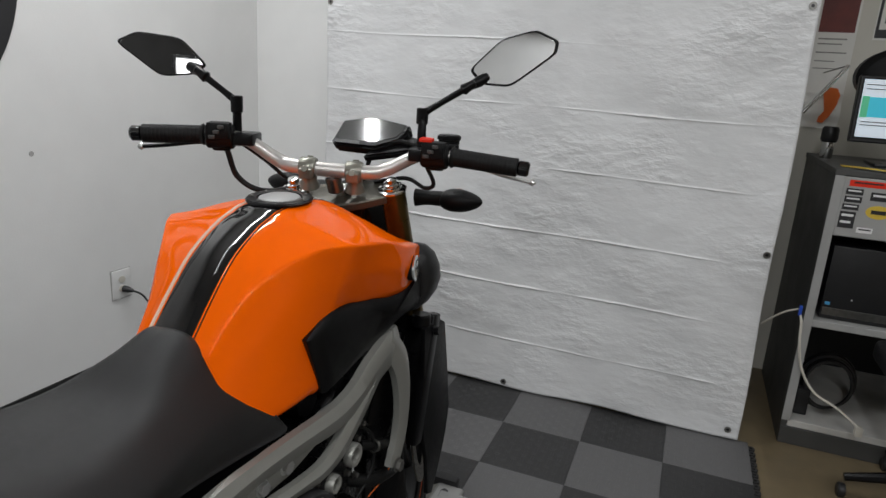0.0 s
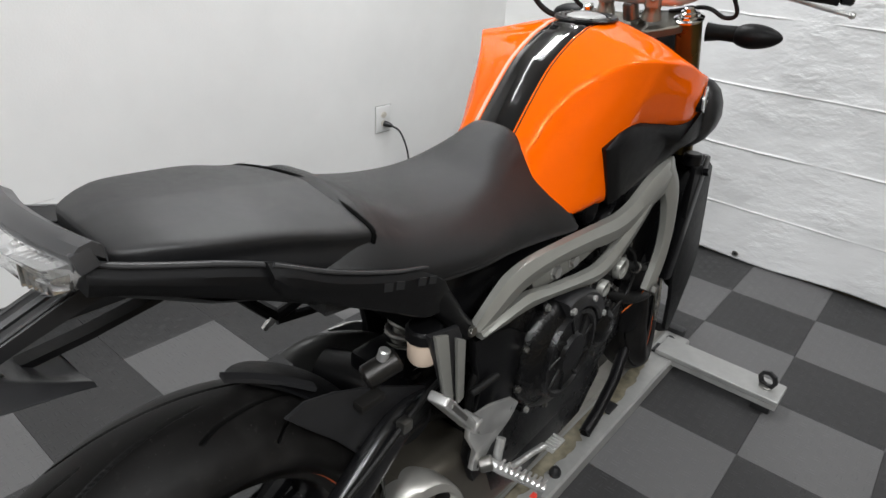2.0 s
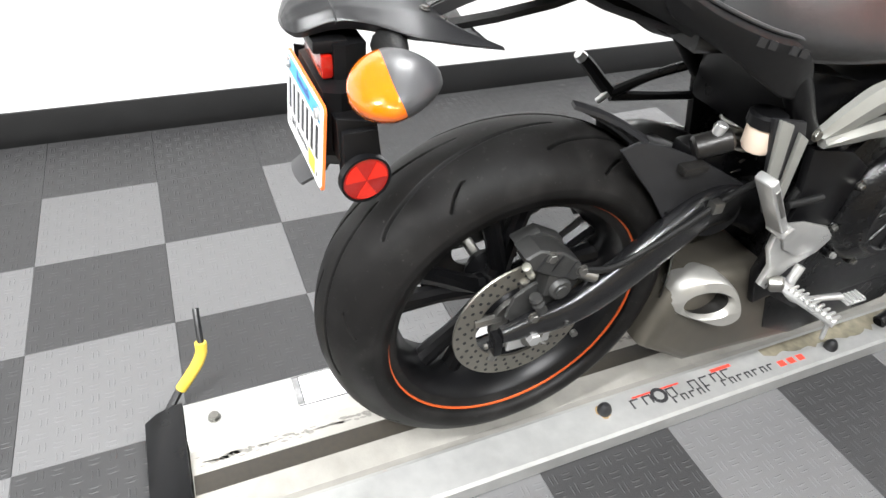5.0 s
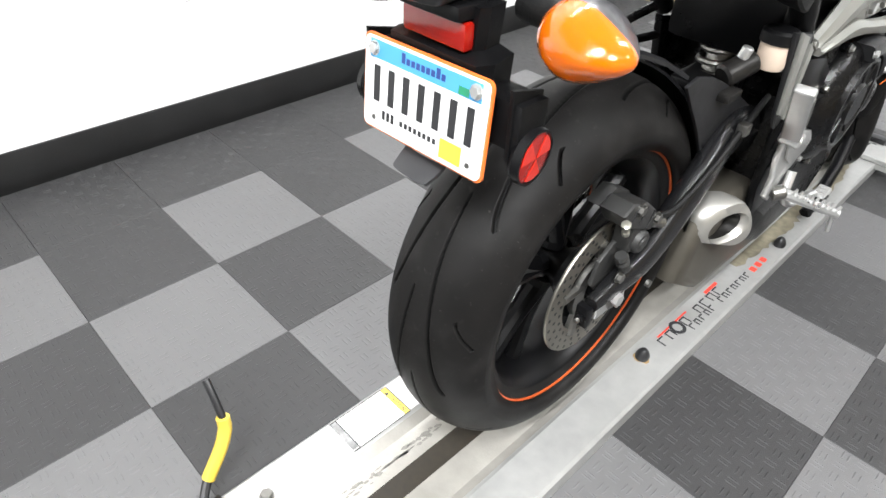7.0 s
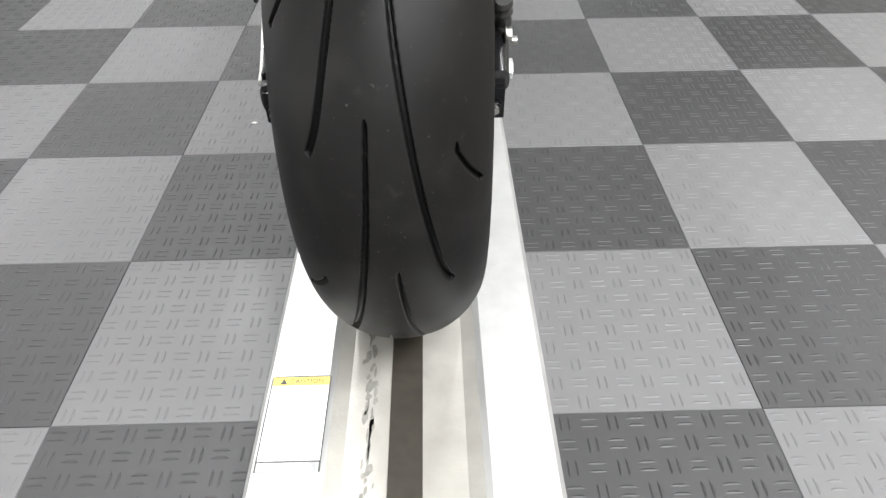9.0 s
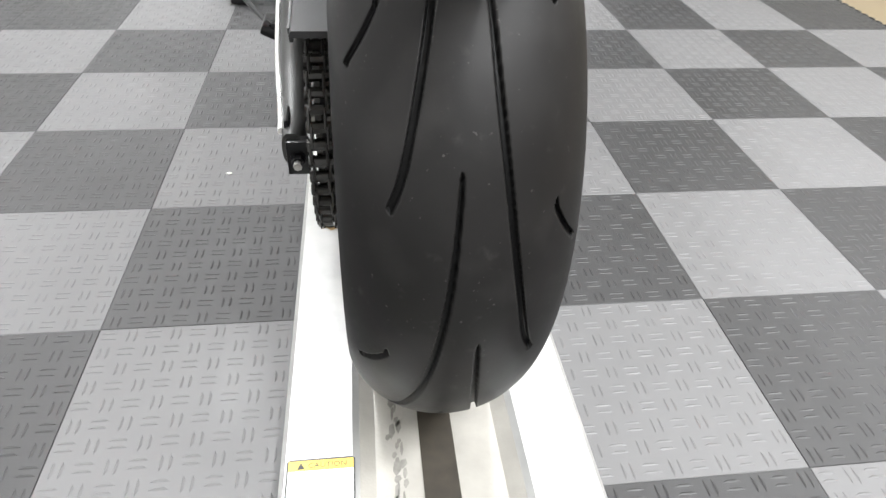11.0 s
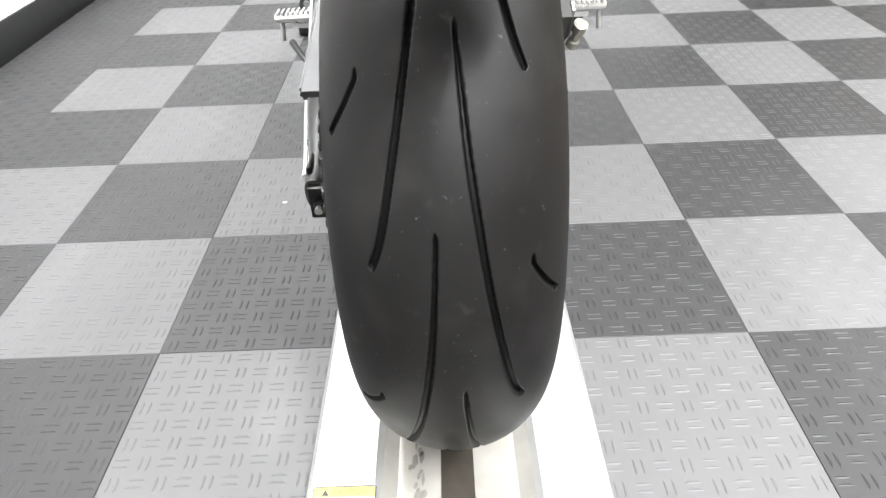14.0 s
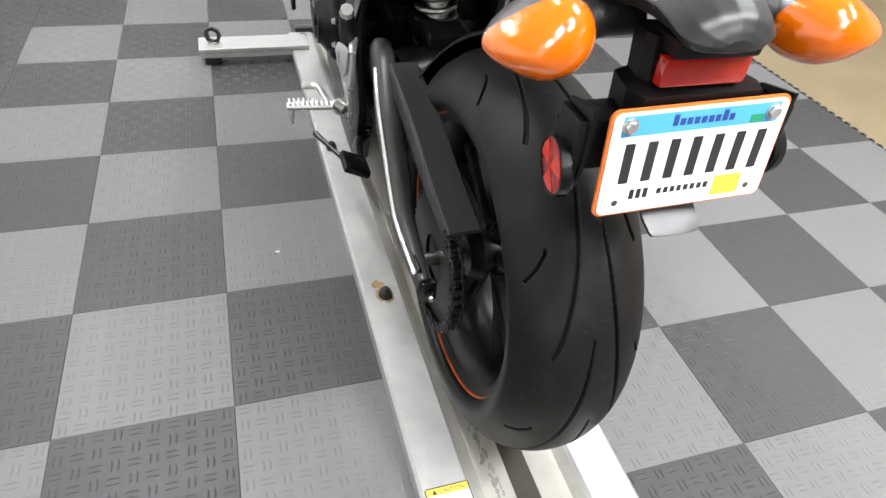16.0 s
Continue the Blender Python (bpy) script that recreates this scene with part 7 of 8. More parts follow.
for s in (-1, 1):
    bar_section([(s * 0.140, 0.100, 0.640), (s * 0.148, 0.125, 0.664), (s * 0.154, 0.165, 0.695), (s * 0.157, 0.215, 0.709), (s * 0.160, 0.300, 0.712), (s * 0.163, 0.400, 0.706), (s * 0.166, 0.500, 0.697), (s * 0.170, 0.570, 0.708), (s * 0.174, 0.630, 0.737), (s * 0.176, 0.690, 0.757), (s * 0.168, 0.745, 0.762)],
                [0.010, 0.023, 0.029, 0.025, 0.0205, 0.0225, 0.027, 0.031, 0.037, 0.040, 0.034], [0.012, 0.014, 0.016, 0.016, 0.016, 0.017, 0.018, 0.018, 0.018, 0.018, 0.014], "upper_spar", "silver painted frame spar", n=80, chamfer=0.005)
    bar_section([(s * 0.176, 0.690, 0.780), (s * 0.184, 0.735, 0.720), (s * 0.188, 0.752, 0.660), (s * 0.190, 0.755, 0.600), (s * 0.190, 0.747, 0.545), (s * 0.190, 0.726, 0.500), (s * 0.190, 0.712, 0.478)],
                [0.030, 0.034, 0.032, 0.029, 0.028, 0.027, 0.024], [0.015, 0.015, 0.014, 0.014, 0.014, 0.014, 0.013], "down_spar", "silver painted frame spar", n=60, chamfer=0.005)
    bar_section([(s * 0.150, 0.102, 0.634), (s * 0.154, 0.160, 0.644), (s * 0.157, 0.220, 0.649), (s * 0.160, 0.300, 0.637), (s * 0.163, 0.390, 0.622), (s * 0.166, 0.460, 0.614), (s * 0.169, 0.510, 0.626), (s * 0.172, 0.555, 0.656), (s * 0.174, 0.600, 0.690), (s * 0.174, 0.650, 0.728)],
                [0.008, 0.015, 0.017, 0.012, 0.014, 0.019, 0.025, 0.026, 0.025, 0.024], [0.012, 0.014, 0.014, 0.014, 0.014, 0.015, 0.015, 0.015, 0.015, 0.014], "lower_spar", "silver painted frame spar", n=80, chamfer=0.0045)
    part("spar_web", plate([(0.262, 0.645), (0.40, 0.640), (0.50, 0.655), (0.575, 0.700), (0.50, 0.705), (0.42, 0.690), (0.34, 0.690), (0.235, 0.690)], s * 0.138, s * 0.150, 0.002), M_FRAME, frame_)
    for yy, zz in ((0.322, 0.664), (0.386, 0.664)):
        part("web_bolt", hexbolt((s * 0.150, yy, zz), (s, 0, 0), 0.012, 0.010), M_ALU, frame_)
    for yy, zz, rr in ((0.572, 0.585, 0.024), (0.500, 0.566, 0.018)):
        part("mount_boss", lathe([(rr * 0.55, 0.0), (rr * 0.62, 0.014), (rr * 0.9, 0.016), (rr, 0.012), (rr, 0.0)], axis_m((s * 0.166, yy, zz), (s, 0, 0)), 28), M_FRAME, frame_)
        part("mount_bolt", hexbolt((s * 0.164, yy, zz), (s, 0, 0), rr * 0.42, 0.010), M_STEEL, frame_)
    part("pivot_plate", plate([(0.10, 0.62), (0.20, 0.60), (0.26, 0.56), (0.24, 0.42), (0.22, 0.30), (0.14, 0.28), (0.11, 0.36), (0.13, 0.50)], s * 0.128, s * 0.146, 0.006), M_SATIN, frame_)
    part("frame_bolt", hexbolt((s * 0.203, 0.716, 0.486), (s, 0, 0), 0.013, 0.012), M_STEEL, frame_)
    part("pivot_nut", hexbolt((s * 0.146, 0.175, 0.430), (s, 0, 0), 0.016, 0.010), M_STEEL, frame_)
    part("head_gusset", box(min(s * 0.03, s * 0.10), max(s * 0.03, s * 0.10), 0.77, 0.84, 0.76, 0.90, 0.01), M_FRAME, frame_)

# ==== engine ====
eng = empty("engine", (0, 0.45, 0.4), "", "", parent=bike)
part("crankcase", plate([(0.16, 0.52), (0.25, 0.62), (0.45, 0.60), (0.62, 0.50), (0.70, 0.42), (0.70, 0.28), (0.60, 0.22), (0.30, 0.20), (0.18, 0.28)], -0.135, 0.135, 0.02), M_CASE, eng, "black crankcase")
part("cylinder_block", merge(None, box(-0.145, 0.145, -0.09, 0.09, -0.10, 0.12, 0.012), Matrix.Translation((0, 0.58, 0.60)) @ Matrix.Rotation(radians(-32), 4, "X")), M_CASE, eng)
for k in range(5):
    part("cooling_fin", merge(None, box(-0.150, 0.150, -0.096, 0.096, -0.003, 0.003, 0.002, 1), Matrix.Translation((0, 0.58, 0.60)) @ Matrix.Rotation(radians(-32), 4, "X") @ Matrix.Translation((0, 0, -0.06 + 0.025 * k))), M_CASE, eng)
part("head_cover", merge(None, box(-0.140, 0.140, -0.08, 0.08, -0.03, 0.05, 0.02, 3), Matrix.Translation((0, 0.655, 0.715)) @ Matrix.Rotation(radians(-32), 4, "X")), M_CASE, eng)
part("oil_pan", plate([(0.20, 0.26), (0.66, 0.30), (0.70, 0.22), (0.62, 0.13), (0.34, 0.11), (0.24, 0.16)], -0.125, 0.130, 0.015), M_CASE, eng)
part("oil_filter", cyl((0.0, 0.70, 0.30), (0.0, 0.78, 0.28), 0.034, 24, 0.006), M_SATIN, eng)
for s in (-1, 1):
    cm = axis_m((s * 0.128, 0.385 if s > 0 else 0.46, 0.468 if s > 0 else 0.425), (s, 0, 0))
    R = 0.136 if s > 0 else 0.092
    cover = part("clutch_cover" if s > 0 else "alternator_cover", lathe([(0, 0.060), (R * 0.30, 0.060), (R * 0.34, 0.052), (R * 0.60, 0.050), (R * 0.64, 0.056), (R * 0.70, 0.056), (R * 0.74, 0.046), (R * 0.92, 0.034), (R, 0.018), (R, 0.0), (0, 0.0)], cm, 72), M_CASE, eng, "round black engine cover")
    for k in range(10):
        a = 2 * math.pi * k / 10 + 0.2
        c, d = R * 1.03 * math.cos(a), R * 1.03 * math.sin(a)
        part("cover_boss", merge(None, cyl((c, d, 0), (c, d, 0.022), 0.010, 12, 0.003), cm), M_CASE, cover)
        part("cover_bolt", merge(None, hexbolt((c, d, 0.022), (0, 0, 1), 0.006, 0.007), cm), M_STEEL if k % 3 else M_ALU, cover)
    for k in range(9):
        a = 2 * math.pi * k / 9 + 0.1
        part("cover_rib", merge(None, tube([(R * 0.30 * math.cos(a), R * 0.30 * math.sin(a), 0.051), (R * 0.62 * math.cos(a + 0.25), R * 0.62 * math.sin(a + 0.25), 0.051)], 0.0042, 8), cm), M_CASE, cover)
band = []
for a in np.linspace(radians(72), radians(158), 26):
    band.append([(x, 0.385 - r * math.cos(a), 0.468 + r * math.sin(a)) for x, r in ((0.150, 0.100), (0.186, 0.101), (0.190, 0.106), (0.184, 0.130), (0.178, 0.134), (0.150, 0.134))])
part("band_cover", skin(band), M_PLASTIC_G, eng, "black cover band")
for a in (74, 116, 156):
    part("band_bolt", hexbolt((0.184, 0.385 - 0.118 * math.cos(radians(a)), 0.468 + 0.118 * math.sin(radians(a))), (1, 0, 0.1), 0.007, 0.008), M_ALU, eng)
part("starter_cover", lathe([(0, 0.04), (0.03, 0.038), (0.045, 0.026), (0.05, 0.0), (0, 0)], axis_m((0.132, 0.585, 0.42), (1, 0, 0)), 32), M_CASE, eng)
for by, bz in ((0.535, 0.545), (0.585, 0.53), (0.62, 0.505), (0.635, 0.455), (0.625, 0.585), (0.645, 0.610), (0.655, 0.555), (0.600, 0.400), (0.560, 0.360)):
    part("engine_bolt", hexbolt((0.15, by, bz), (1, 0, 0), 0.006, 0.010), M_STEEL, eng)
part("water_hose", tube([(0.12, 0.60, 0.50), (0.165, 0.66, 0.47), (0.17, 0.75, 0.44), (0.15, 0.84, 0.40)], 0.014, 12, 24), M_GRIP, eng, "black water hose")
part("breather_hose", tube([(0.10, 0.30, 0.66), (0.13, 0.20, 0.62), (0.135, 0.12, 0.52), (0.13, 0.13, 0.40)], 0.008, 10, 24), M_GRIP, eng)
part("coolant_pipe", tube([(0.150, 0.640, 0.560), (0.168, 0.690, 0.540), (0.172, 0.740, 0.520), (0.160, 0.800, 0.500)], 0.011, 12, 20), M_GRIP, eng)
for yy, zz in ((0.668, 0.549), (0.755, 0.514)):
    part("hose_clamp", lathe([(0.0118, -0.004), (0.0135, -0.004), (0.0135, 0.004), (0.0118, 0.004)], axis_m((0.170, yy, zz), (0.1, 0.9, -0.35)), 24, closed=True), M_STEEL, eng)
part("clutch_cable", tube([(0.135, 0.62, 0.62), (0.165, 0.665, 0.575), (0.170, 0.660, 0.500), (0.158, 0.600, 0.440)], 0.004, 8, 24), M_GRIP, eng)
part("orange_lead", tube([(0.170, 0.700, 0.545), (0.182, 0.735, 0.500), (0.178, 0.720, 0.455), (0.165, 0.660, 0.430)], 0.0014, 6, 24), M_RIMTAPE, eng)
part("sensor_plug", box(0.135, 0.165, 0.600, 0.625, 0.630, 0.655, 0.004), M_PLASTIC_G, eng)
part("brake_switch", cyl((0.150, 0.095, 0.520), (0.158, 0.160, 0.528), 0.007, 12, 0.002), M_GRIP, bike)
part("throttle_body", cyl((-0.12, 0.50, 0.72), (0.12, 0.50, 0.72), 0.03, 20, 0.004), M_SATIN, eng)
for x in (-0.07, 0.0, 0.07):
    part("header_pipe", tube([(x, 0.72, 0.60), (x, 0.82, 0.55), (x, 0.86, 0.40), (x * 0.9, 0.80, 0.22), (x * 0.6, 0.62, 0.14), (x * 0.4, 0.45, 0.13)], 0.019, 14, 40), M_STEEL, eng, "steel exhaust header")
# radiator
rad = part("radiator", merge(None, box(-0.165, 0.165, -0.014, 0.014, -0.145, 0.145, 0.006), Matrix.Translation((0, 0.905, 0.60)) @ Matrix.Rotation(radians(-14), 4, "X")), M_SATIN, eng, "black radiator")
for s in (-1, 1):
    part("radiator_tank", merge(None, box(-0.014, 0.014, -0.022, 0.022, -0.16, 0.16, 0.008), Matrix.Translation((s * 0.176, 0.905, 0.60)) @ Matrix.Rotation(radians(-14), 4, "X")), M_SATIN, rad)
    part("radiator_shroud", plate([(0.87, 0.74), (0.965, 0.735), (1.000, 0.715), (1.040, 0.58), (1.075, 0.45), (1.060, 0.37), (1.02, 0.29), (0.985, 0.235), (0.955, 0.25), (0.935, 0.36), (0.90, 0.45), (0.885, 0.60)], s * 0.176, s * 0.188, 0.004, segs=2), M_PLASTIC, rad)
    part("radiator_guard", plate([(0.735, 0.27), (0.86, 0.30), (0.94, 0.42), (0.93, 0.70), (0.83, 0.72), (0.74, 0.56)], s * 0.108, s * 0.118, 0.004), M_CASE, rad)
part("radiator_cap", cyl((0.165, 0.90, 0.735), (0.165, 0.90, 0.765), 0.022, 20, 0.004), M_SATIN, rad)
part("bracket_bolt", hexbolt((0.192, 0.915, 0.722), (1, 0, 0.2), 0.010, 0.014), M_SATIN, rad)

# ==== exhaust box, pedals and pegs ====
exh = part("silencer", plate([(-0.045, 0.330), (-0.01, 0.365), (0.16, 0.350), (0.36, 0.24), (0.42, 0.16), (0.36, 0.095), (0.05, 0.12), (-0.07, 0.20)], -0.10, 0.125, 0.03, segs=4), M_SILENCER, bike, "short steel underslung silencer")


SHROUD = spline([(-0.091, 0.333), (-0.080, 0.370), (-0.036, 0.392), (0.018, 0.386), (0.064, 0.340), (0.088, 0.276), (0.054, 0.250), (-0.020, 0.278), (-0.070, 0.303), (-0.091, 0.333)], 73)[:-1]


def shroud_ring(f, dx, round_off=0.0):
    """The tail shroud's outline, drawn in towards the outlet by f; round_off turns it to the outlet's oval."""
    out = []
    for k, (y, z) in enumerate(SHROUD):
        a = math.atan2(z - 0.320, y)
        oy, oz = 0.052 * math.cos(a) * 1.05, 0.034 * math.sin(a) * 1.05
        yy = (1 - round_off) * (y * f) + round_off * (oy * f * math.cos(-0.25) - oz * f * math.sin(-0.25))
        zz = (1 - round_off) * ((z - 0.320) * f) + round_off * (oy * f * math.sin(-0.25) + oz * f * math.cos(-0.25))
        out.append((0.140 + dx + 0.30 * yy, 0.022 + 0.74 * yy, 0.312 + 0.86 * zz + 0.12 * yy))
    return out


part("tail_shroud", skin([shroud_ring(0.80, -0.06), shroud_ring(0.98, -0.035), shroud_ring(1.0, -0.014), shroud_ring(0.97, 0.0), shroud_ring(0.90, 0.008), shroud_ring(1.10, 0.009, 1.0), shroud_ring(1.03, 0.004, 1.0), shroud_ring(1.0, -0.02, 1.0)], caps=False), M_SHROUD, exh, "satin silver tail shroud", 50)
part("outlet_ring", skin([shroud_ring(0.98, -0.015, 1.0), shroud_ring(0.97, -0.004, 1.0), shroud_ring(0.92, -0.004, 1.0), shroud_ring(0.88, -0.034, 1.0)], caps=False), M_CHAIN, exh)
# black cap painted as the shade deep in the outlet
part("outlet_bore", skin([shroud_ring(0.90, -0.032, 1.0), shroud_ring(0.4, -0.0325, 1.0), shroud_ring(0.02, -0.033, 1.0)]), M_GROOVE, exh)

for s in (-1, 1):
    rs = part("footrest_plate", plate([(0.075, 0.500), (0.105, 0.445), (0.165, 0.425), (0.205, 0.450), (0.225, 0.435), (0.205, 0.410), (0.150, 0.385), (0.115, 0.345), (0.095, 0.360), (0.100, 0.400), (0.075, 0.445)], s * 0.158, s * 0.170, 0.003), M_ALU, bike, "bare alloy footrest plate")
    part("heel_guard", plate([(0.066, 0.506), (0.120, 0.498), (0.185, 0.474), (0.212, 0.448), (0.196, 0.425), (0.140, 0.420), (0.100, 0.445)], s * 0.170, s * 0.176, 0.004), M_ALU, rs)
    part("peg", tube([(s * 0.185, 0.125, 0.368), (s * 0.21, 0.130, 0.366), (s * 0.245, 0.140, 0.362), (s * 0.285, 0.150, 0.358)], [0.010, 0.0105, 0.0095, 0.008], 10), M_ALU, rs, "ribbed alloy peg")
    bm = bmesh.new()
    for k in range(9):
        f = k / 8
        x = s * (0.205 + 0.075 * f)
        box(x - 0.0025, x + 0.0025, 0.119 + 0.02 * f, 0.143 + 0.02 * f, 0.372 - 0.008 * f, 0.378 - 0.008 * f, 0.001, 1, bm)
    part("peg_teeth", bm, M_ALU, rs)
    part("feeler", tube([(s * 0.275, 0.148, 0.356), (s * 0.277, 0.150, 0.335), (s * 0.279, 0.15, 0.318)], 0.004, 8), M_ALU, rs)
    part("peg_spring", cyl((s * 0.172, 0.112, 0.362), (s * 0.190, 0.128, 0.372), 0.014, 14, 0.003), M_STEEL, rs)
pb = part("pillion_bracket", plate([(-0.020, 0.690), (0.048, 0.676), (0.058, 0.655), (0.060, 0.560), (0.070, 0.525), (0.050, 0.510), (0.030, 0.545), (0.005, 0.62)], 0.140, 0.150, 0.003), M_PLASTIC_G, bike, "cast pillion footrest bracket")
part("bracket_rib", plate([(-0.016, 0.692), (0.014, 0.680), (0.040, 0.540), (0.020, 0.548)], 0.150, 0.158, 0.003), M_FRAME, pb)
part("bracket_rib", plate([(0.036, 0.664), (0.058, 0.650), (0.066, 0.535), (0.052, 0.530)], 0.150, 0.158, 0.003), M_FRAME, pb)
FPM = Matrix.Translation((0.188, 0.000, 0.566)) @ Vector((0.10, -0.60, 0.72)).to_track_quat("Y", "Z").to_matrix().to_4x4()
fp = part("folded_peg", merge(None, box(-0.016, 0.016, -0.074, 0.082, -0.008, 0.008, 0.005, 3), FPM), M_ALU, pb, "folded alloy pillion peg")
part("peg_slot", merge(None, box(-0.007, 0.007, -0.020, 0.050, 0.006, 0.0092, 0.001, 1), FPM), M_STEEL, fp)
part("peg_slot", merge(None, box(-0.0175, -0.0145, -0.020, 0.060, -0.004, 0.004, 0.001, 1), FPM), M_STEEL, fp)
part("peg_rivet", merge(None, cyl((0, 0.02, 0.008), (0, 0.02, 0.012), 0.006, 14, 0.001), FPM), M_ALU, fp)
part("peg_knuckle", cyl((0.160, 0.056, 0.505), (0.196, 0.062, 0.500), 0.014, 14, 0.003), M_ALU, pb)
pl_ = part("pillion_bracket", tube([(-0.125, 0.095, 0.650), (-0.16, 0.02, 0.615), (-0.19, -0.035, 0.575)], [0.010, 0.009, 0.012], 10, 16), M_SATIN, bike, "cast pillion footrest bracket")
part("bracket_arm", tube([(-0.125, 0.150, 0.580), (-0.16, 0.06, 0.572), (-0.19, -0.035, 0.570)], [0.010, 0.009, 0.012], 10, 16), M_SATIN, pl_)
part("folded_peg", tube([(-0.192, -0.035, 0.575), (-0.198, -0.06, 0.600), (-0.204, -0.092, 0.634), (-0.206, -0.108, 0.648)], [0.014, 0.013, 0.012, 0.010], 8), M_PLASTIC, pl_, "folded black pillion peg")
part("peg_tip", tube([(-0.2055, -0.103, 0.643), (-0.2068, -0.113, 0.652)], [0.0115, 0.0095], 8), M_ALU, pl_)
part("peg_foot", tube([(-0.185, -0.045, 0.578), (-0.190, -0.062, 0.560)], [0.008, 0.006], 8), M_ALU, pl_)
part("brake_pedal", tube([(0.178, 0.165, 0.395), (0.185, 0.150, 0.350), (0.192, 0.185, 0.318), (0.200, 0.250, 0.312), (0.206, 0.285, 0.310)], [0.009, 0.009, 0.008, 0.007, 0.008], 10, 24, flat=0.8), M_ALU, bike, "polished brake pedal")
pad_ = part("pedal_pad", box(0.202, 0.228, 0.282, 0.330, 0.304, 0.309, 0.002), M_ALU, bike, "toothed pedal pad")
for k in range(5):
    part("pad_tooth", box(0.203, 0.227, 0.284 + 0.0095 * k, 0.288 + 0.0095 * k, 0.308, 0.314, 0.001, 1), M_ALU, pad_)
part("gear_lever", tube([(-0.178, 0.165, 0.33), (-0.19, 0.25, 0.31), (-0.20, 0.33, 0.305), (-0.235, 0.34, 0.305)], 0.008, 10, 20), M_ALU, bike)
ss = part("side_stand", tube([(-0.120, 0.19, 0.25), (-0.150, 0.10, 0.285), (-0.168, 0.0, 0.315), (-0.180, -0.04, 0.330)], [0.014, 0.012, 0.012, 0.014], 10, 16), M_SATIN, bike, "folded black side stand")
part("stand_foot", merge(None, box(-0.026, 0.026, -0.030, 0.030, -0.008, 0.008, 0.006), Matrix.Translation((-0.184, -0.045, 0.334)) @ Matrix.Rotation(radians(25), 4, "Y")), M_SATIN, ss)
part("stand_spur", tube([(-0.200, -0.030, 0.336), (-0.222, 0.015, 0.340), (-0.243, 0.058, 0.346)], [0.005, 0.0045, 0.006], 8), M_SATIN, ss)
part("prop_bar", tube([(0.120, 0.88, 0.235), (0.140, 0.78, 0.150), (0.145, 0.70, 0.092), (0.147, 0.635, 0.066)], [0.015, 0.0155, 0.0155, 0.0155], 16), M_SATIN, bike, "black pipe end resting above the rail")
# black disc painted as the shade in the pipe's hollow end
part("pipe_bore", cyl((0.147, 0.6345, 0.0655), (0.1473, 0.6335, 0.0652), 0.0115, 16), M_GROOVE, bike)
# rear brake reservoir, master cylinder, shock
resv = part("brake_reservoir", lathe([(0, 0), (0.020, 0.0), (0.024, 0.008), (0.025, 0.042), (0, 0.042)], Matrix.Translation((0.118, 0.005, 0.622)), 24), M_RESERVOIR, bike, "translucent brake fluid reservoir")
part("reservoir_cap", lathe([(0, 0.020), (0.024, 0.020), (0.029, 0.016), (0.029, 0.0), (0, 0)], Matrix.Translation((0.118, 0.005, 0.664)), 12), M_PLASTIC, resv, "black ribbed cap")
part("shock_reservoir", cyl((0.085, -0.085, 0.618), (0.105, -0.035, 0.640), 0.019, 24, 0.004), M_CHAIN, bike)
part("damper_knob", cyl((0.096, -0.060, 0.645), (0.100, -0.058, 0.664), 0.009, 12, 0.002), M_ALU, bike)
part("damper_bracket", box(0.095, 0.120, -0.120, -0.075, 0.594, 0.608, 0.004), M_CHAIN, bike)
coil = [(0.0 + 0.036 * math.cos(k * 0.5), 0.08 + 0.036 * math.sin(k * 0.5) + 0.0016 * k * 0.3, 0.50 + 0.0016 * k) for k in range(90)]
part("shock_spring", tube(coil, 0.006, 8), M_STEEL, bike)
part("shock_body", cyl((0, 0.07, 0.48), (0, 0.12, 0.68), 0.022, 18, 0.003), M_STEEL, bike)
part("linkage", box(-0.04, 0.04, 0.0, 0.16, 0.50, 0.56, 0.01), M_SATIN, bike)
part("subframe_filler", box(-0.10, 0.10, 0.06, 0.42, 0.60, 0.74, 0.02), M_SATIN, bike)
part("airbox", box(-0.12, 0.12, 0.44, 0.80, 0.72, 0.86, 0.02), M_SATIN, bike)
part("front_frame_box", box(-0.09, 0.09, 0.62, 0.80, 0.60, 0.76, 0.02), M_SATIN, bike)

# the whole machine set on its rail
bike.location = (0.0, -0.367, 0.034)

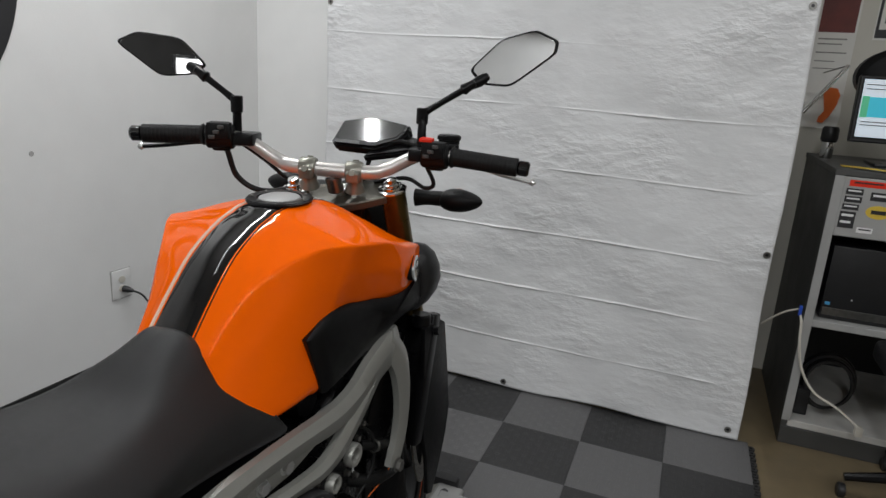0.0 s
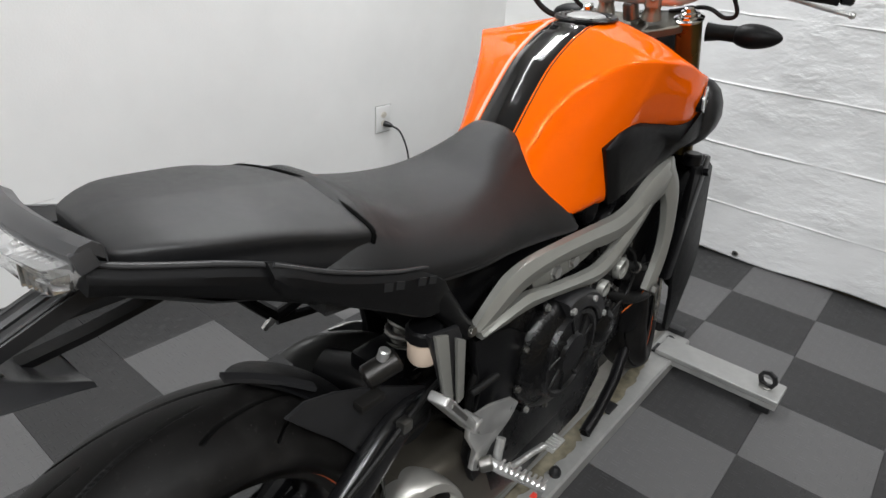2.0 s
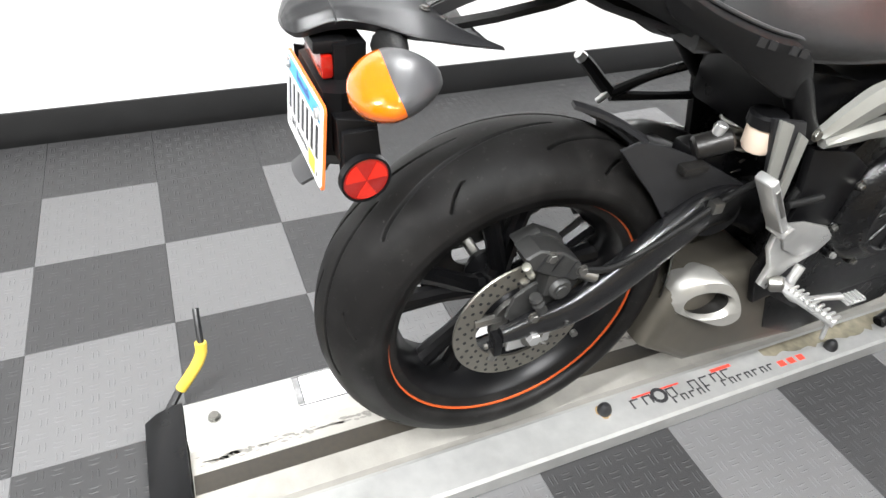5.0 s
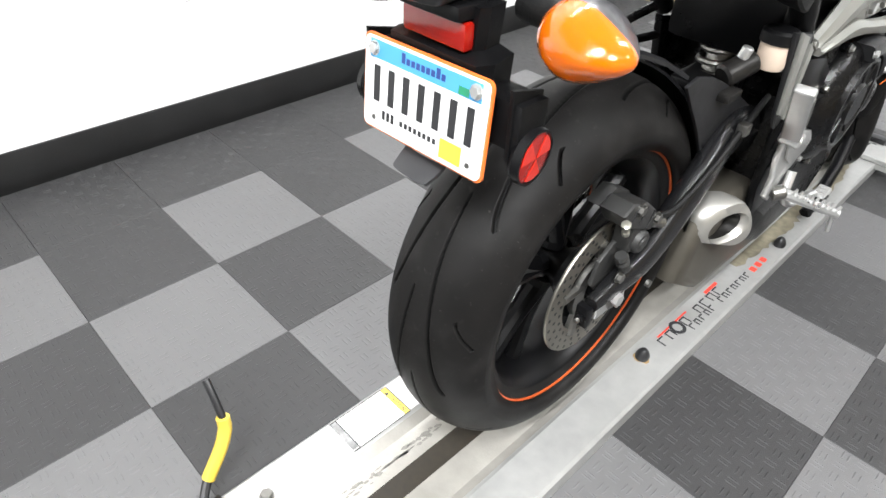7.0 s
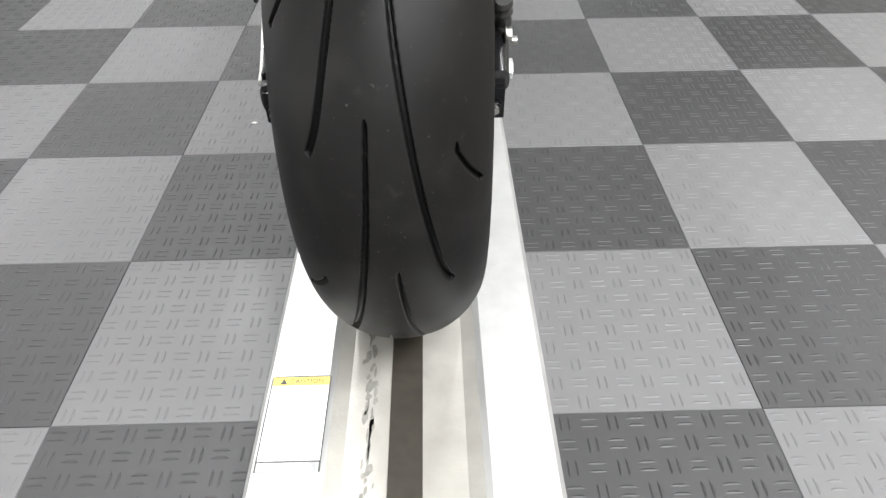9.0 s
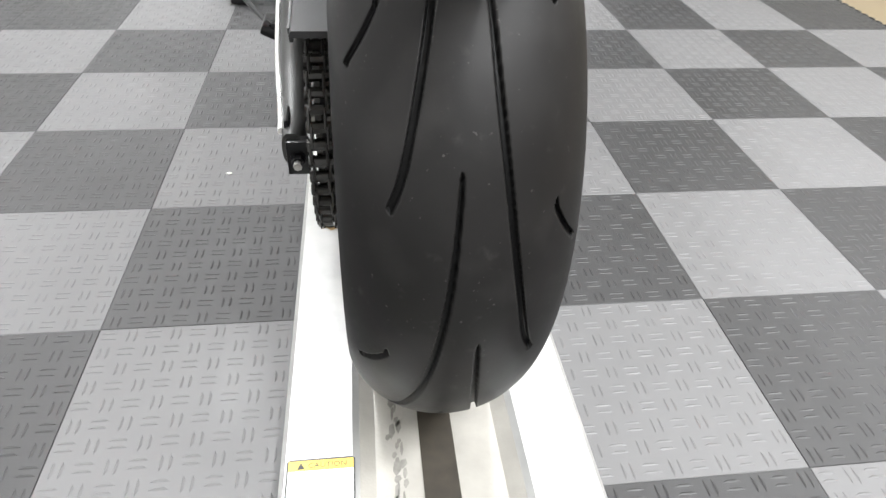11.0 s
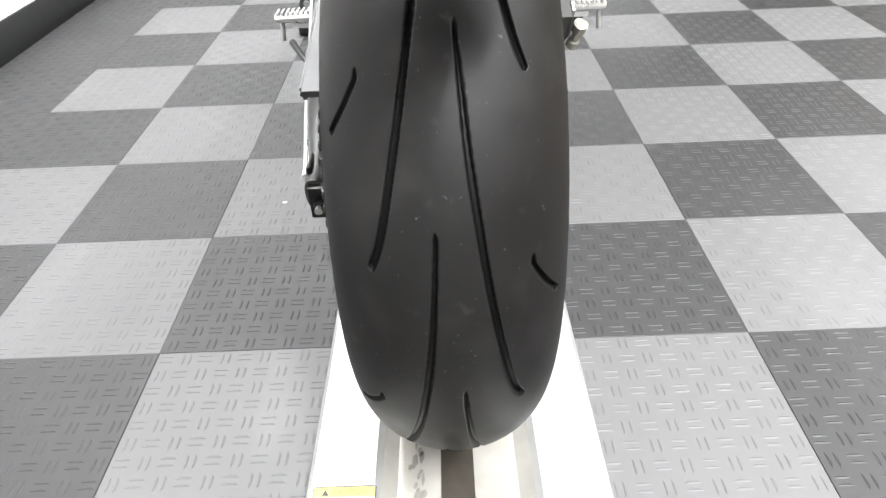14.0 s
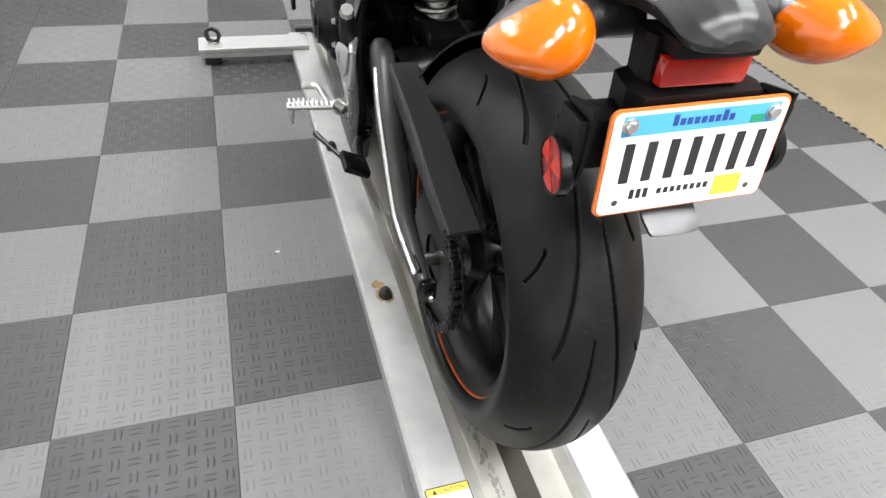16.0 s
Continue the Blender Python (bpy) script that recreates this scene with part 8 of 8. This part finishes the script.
# ==== floor tiles ====
def tile_mesh(name, material):
    """A square interlocking tile with pairs of low ribs, turned by quarter from cell to cell."""
    bm = bmesh.new()
    h = T / 2 - 0.0002
    c = 0.0009
    lo = [bm.verts.new((x, y, -0.014)) for x, y in ((-h, -h), (h, -h), (h, h), (-h, h))]
    mid = [bm.verts.new((x, y, -c)) for x, y in ((-h, -h), (h, -h), (h, h), (-h, h))]
    hi = [bm.verts.new((x, y, 0)) for x, y in ((-h + c, -h + c), (h - c, -h + c), (h - c, h - c), (-h + c, h - c))]
    for a, b in ((lo, mid), (mid, hi)):
        for i in range(4):
            bm.faces.new((a[i], a[(i + 1) % 4], b[(i + 1) % 4], b[i]))
    bm.faces.new(hi)
    n = 10
    cell = 2 * h / n
    for i in range(n):
        for j in range(n):
            cx, cy = -h + (i + 0.5) * cell, -h + (j + 0.5) * cell
            for s in (-1, 1):
                L, W = 0.0122, 0.0021
                o = s * 0.0052
                pts = []
                for u, w, z in ((-L, 0, 0), (-L * 0.4, -W, 0), (L * 0.4, -W, 0), (L, 0, 0), (L * 0.4, W, 0), (-L * 0.4, W, 0), (-L * 0.6, 0, 0.0009), (L * 0.6, 0, 0.0009)):
                    bend = 0.0016 * (1 - (u / L) ** 2)
                    q = (u, w + o + bend)
                    pts.append(bm.verts.new((cx + q[0], cy + q[1], z + 0.00005) if (i + j) % 2 else (cx + q[1], cy + q[0], z + 0.00005)))
                a, b, c2, d, e, f, p, q = pts
                for fc in ((a, b, p), (b, c2, q, p), (c2, d, q), (d, e, q), (e, f, p, q), (f, a, p)):
                    bm.faces.new(fc)
    return mesh_of(name, bm, material, 0)


bm = box(WALL_X + 0.01, 3.5 * T - 0.002, -14 * T, 7 * T, -0.0155, -0.0145)
box(3.5 * T - 0.002, 5.5 * T - 0.002, -14 * T, 5 * T - 0.002, -0.0155, -0.0145, bm=bm)
floor = tagged(part("floor", bm, M_SEAM), "checkered interlocking floor of light grey and graphite tiles", "floor", kind="structure")
tile_l, tile_d = tile_mesh("floor_tile", M_TILE_L), tile_mesh("floor_tile", M_TILE_D)
for i in range(-3, 7):
    for j in range(-14, 7 if i < 5 else 5):
        ob = new("floor_tile", tile_l if i >= -2 and (i + j) % 2 == 0 else tile_d)
        ob.location = ((i - 1) * T, (j + 0.5) * T, 0)
        if i == -3:
            ob.scale.x, ob.location.x = 1.06, -1.228
        ob.parent = floor
# loops along the mat's open edge
bm = bmesh.new()
RIM = [(3.5 * T + 0.009, y) for y in np.arange(5 * T + 0.04, 7 * T, 0.038)] + [(5.5 * T + 0.009, y) for y in np.arange(-14 * T + 0.019, 5 * T, 0.038)] + [(x, 5 * T + 0.009) for x in np.arange(3.5 * T + 0.025, 5.5 * T, 0.038)]
for x, y in RIM:
    lathe([(0.007, -0.012), (0.015, -0.012), (0.015, -0.002), (0.007, -0.002)], Matrix.Translation((x, y, 0)), 10, bm, closed=True)
tagged(part("edge_loops", bm, M_TILE_D, floor), "", kind="stuff")
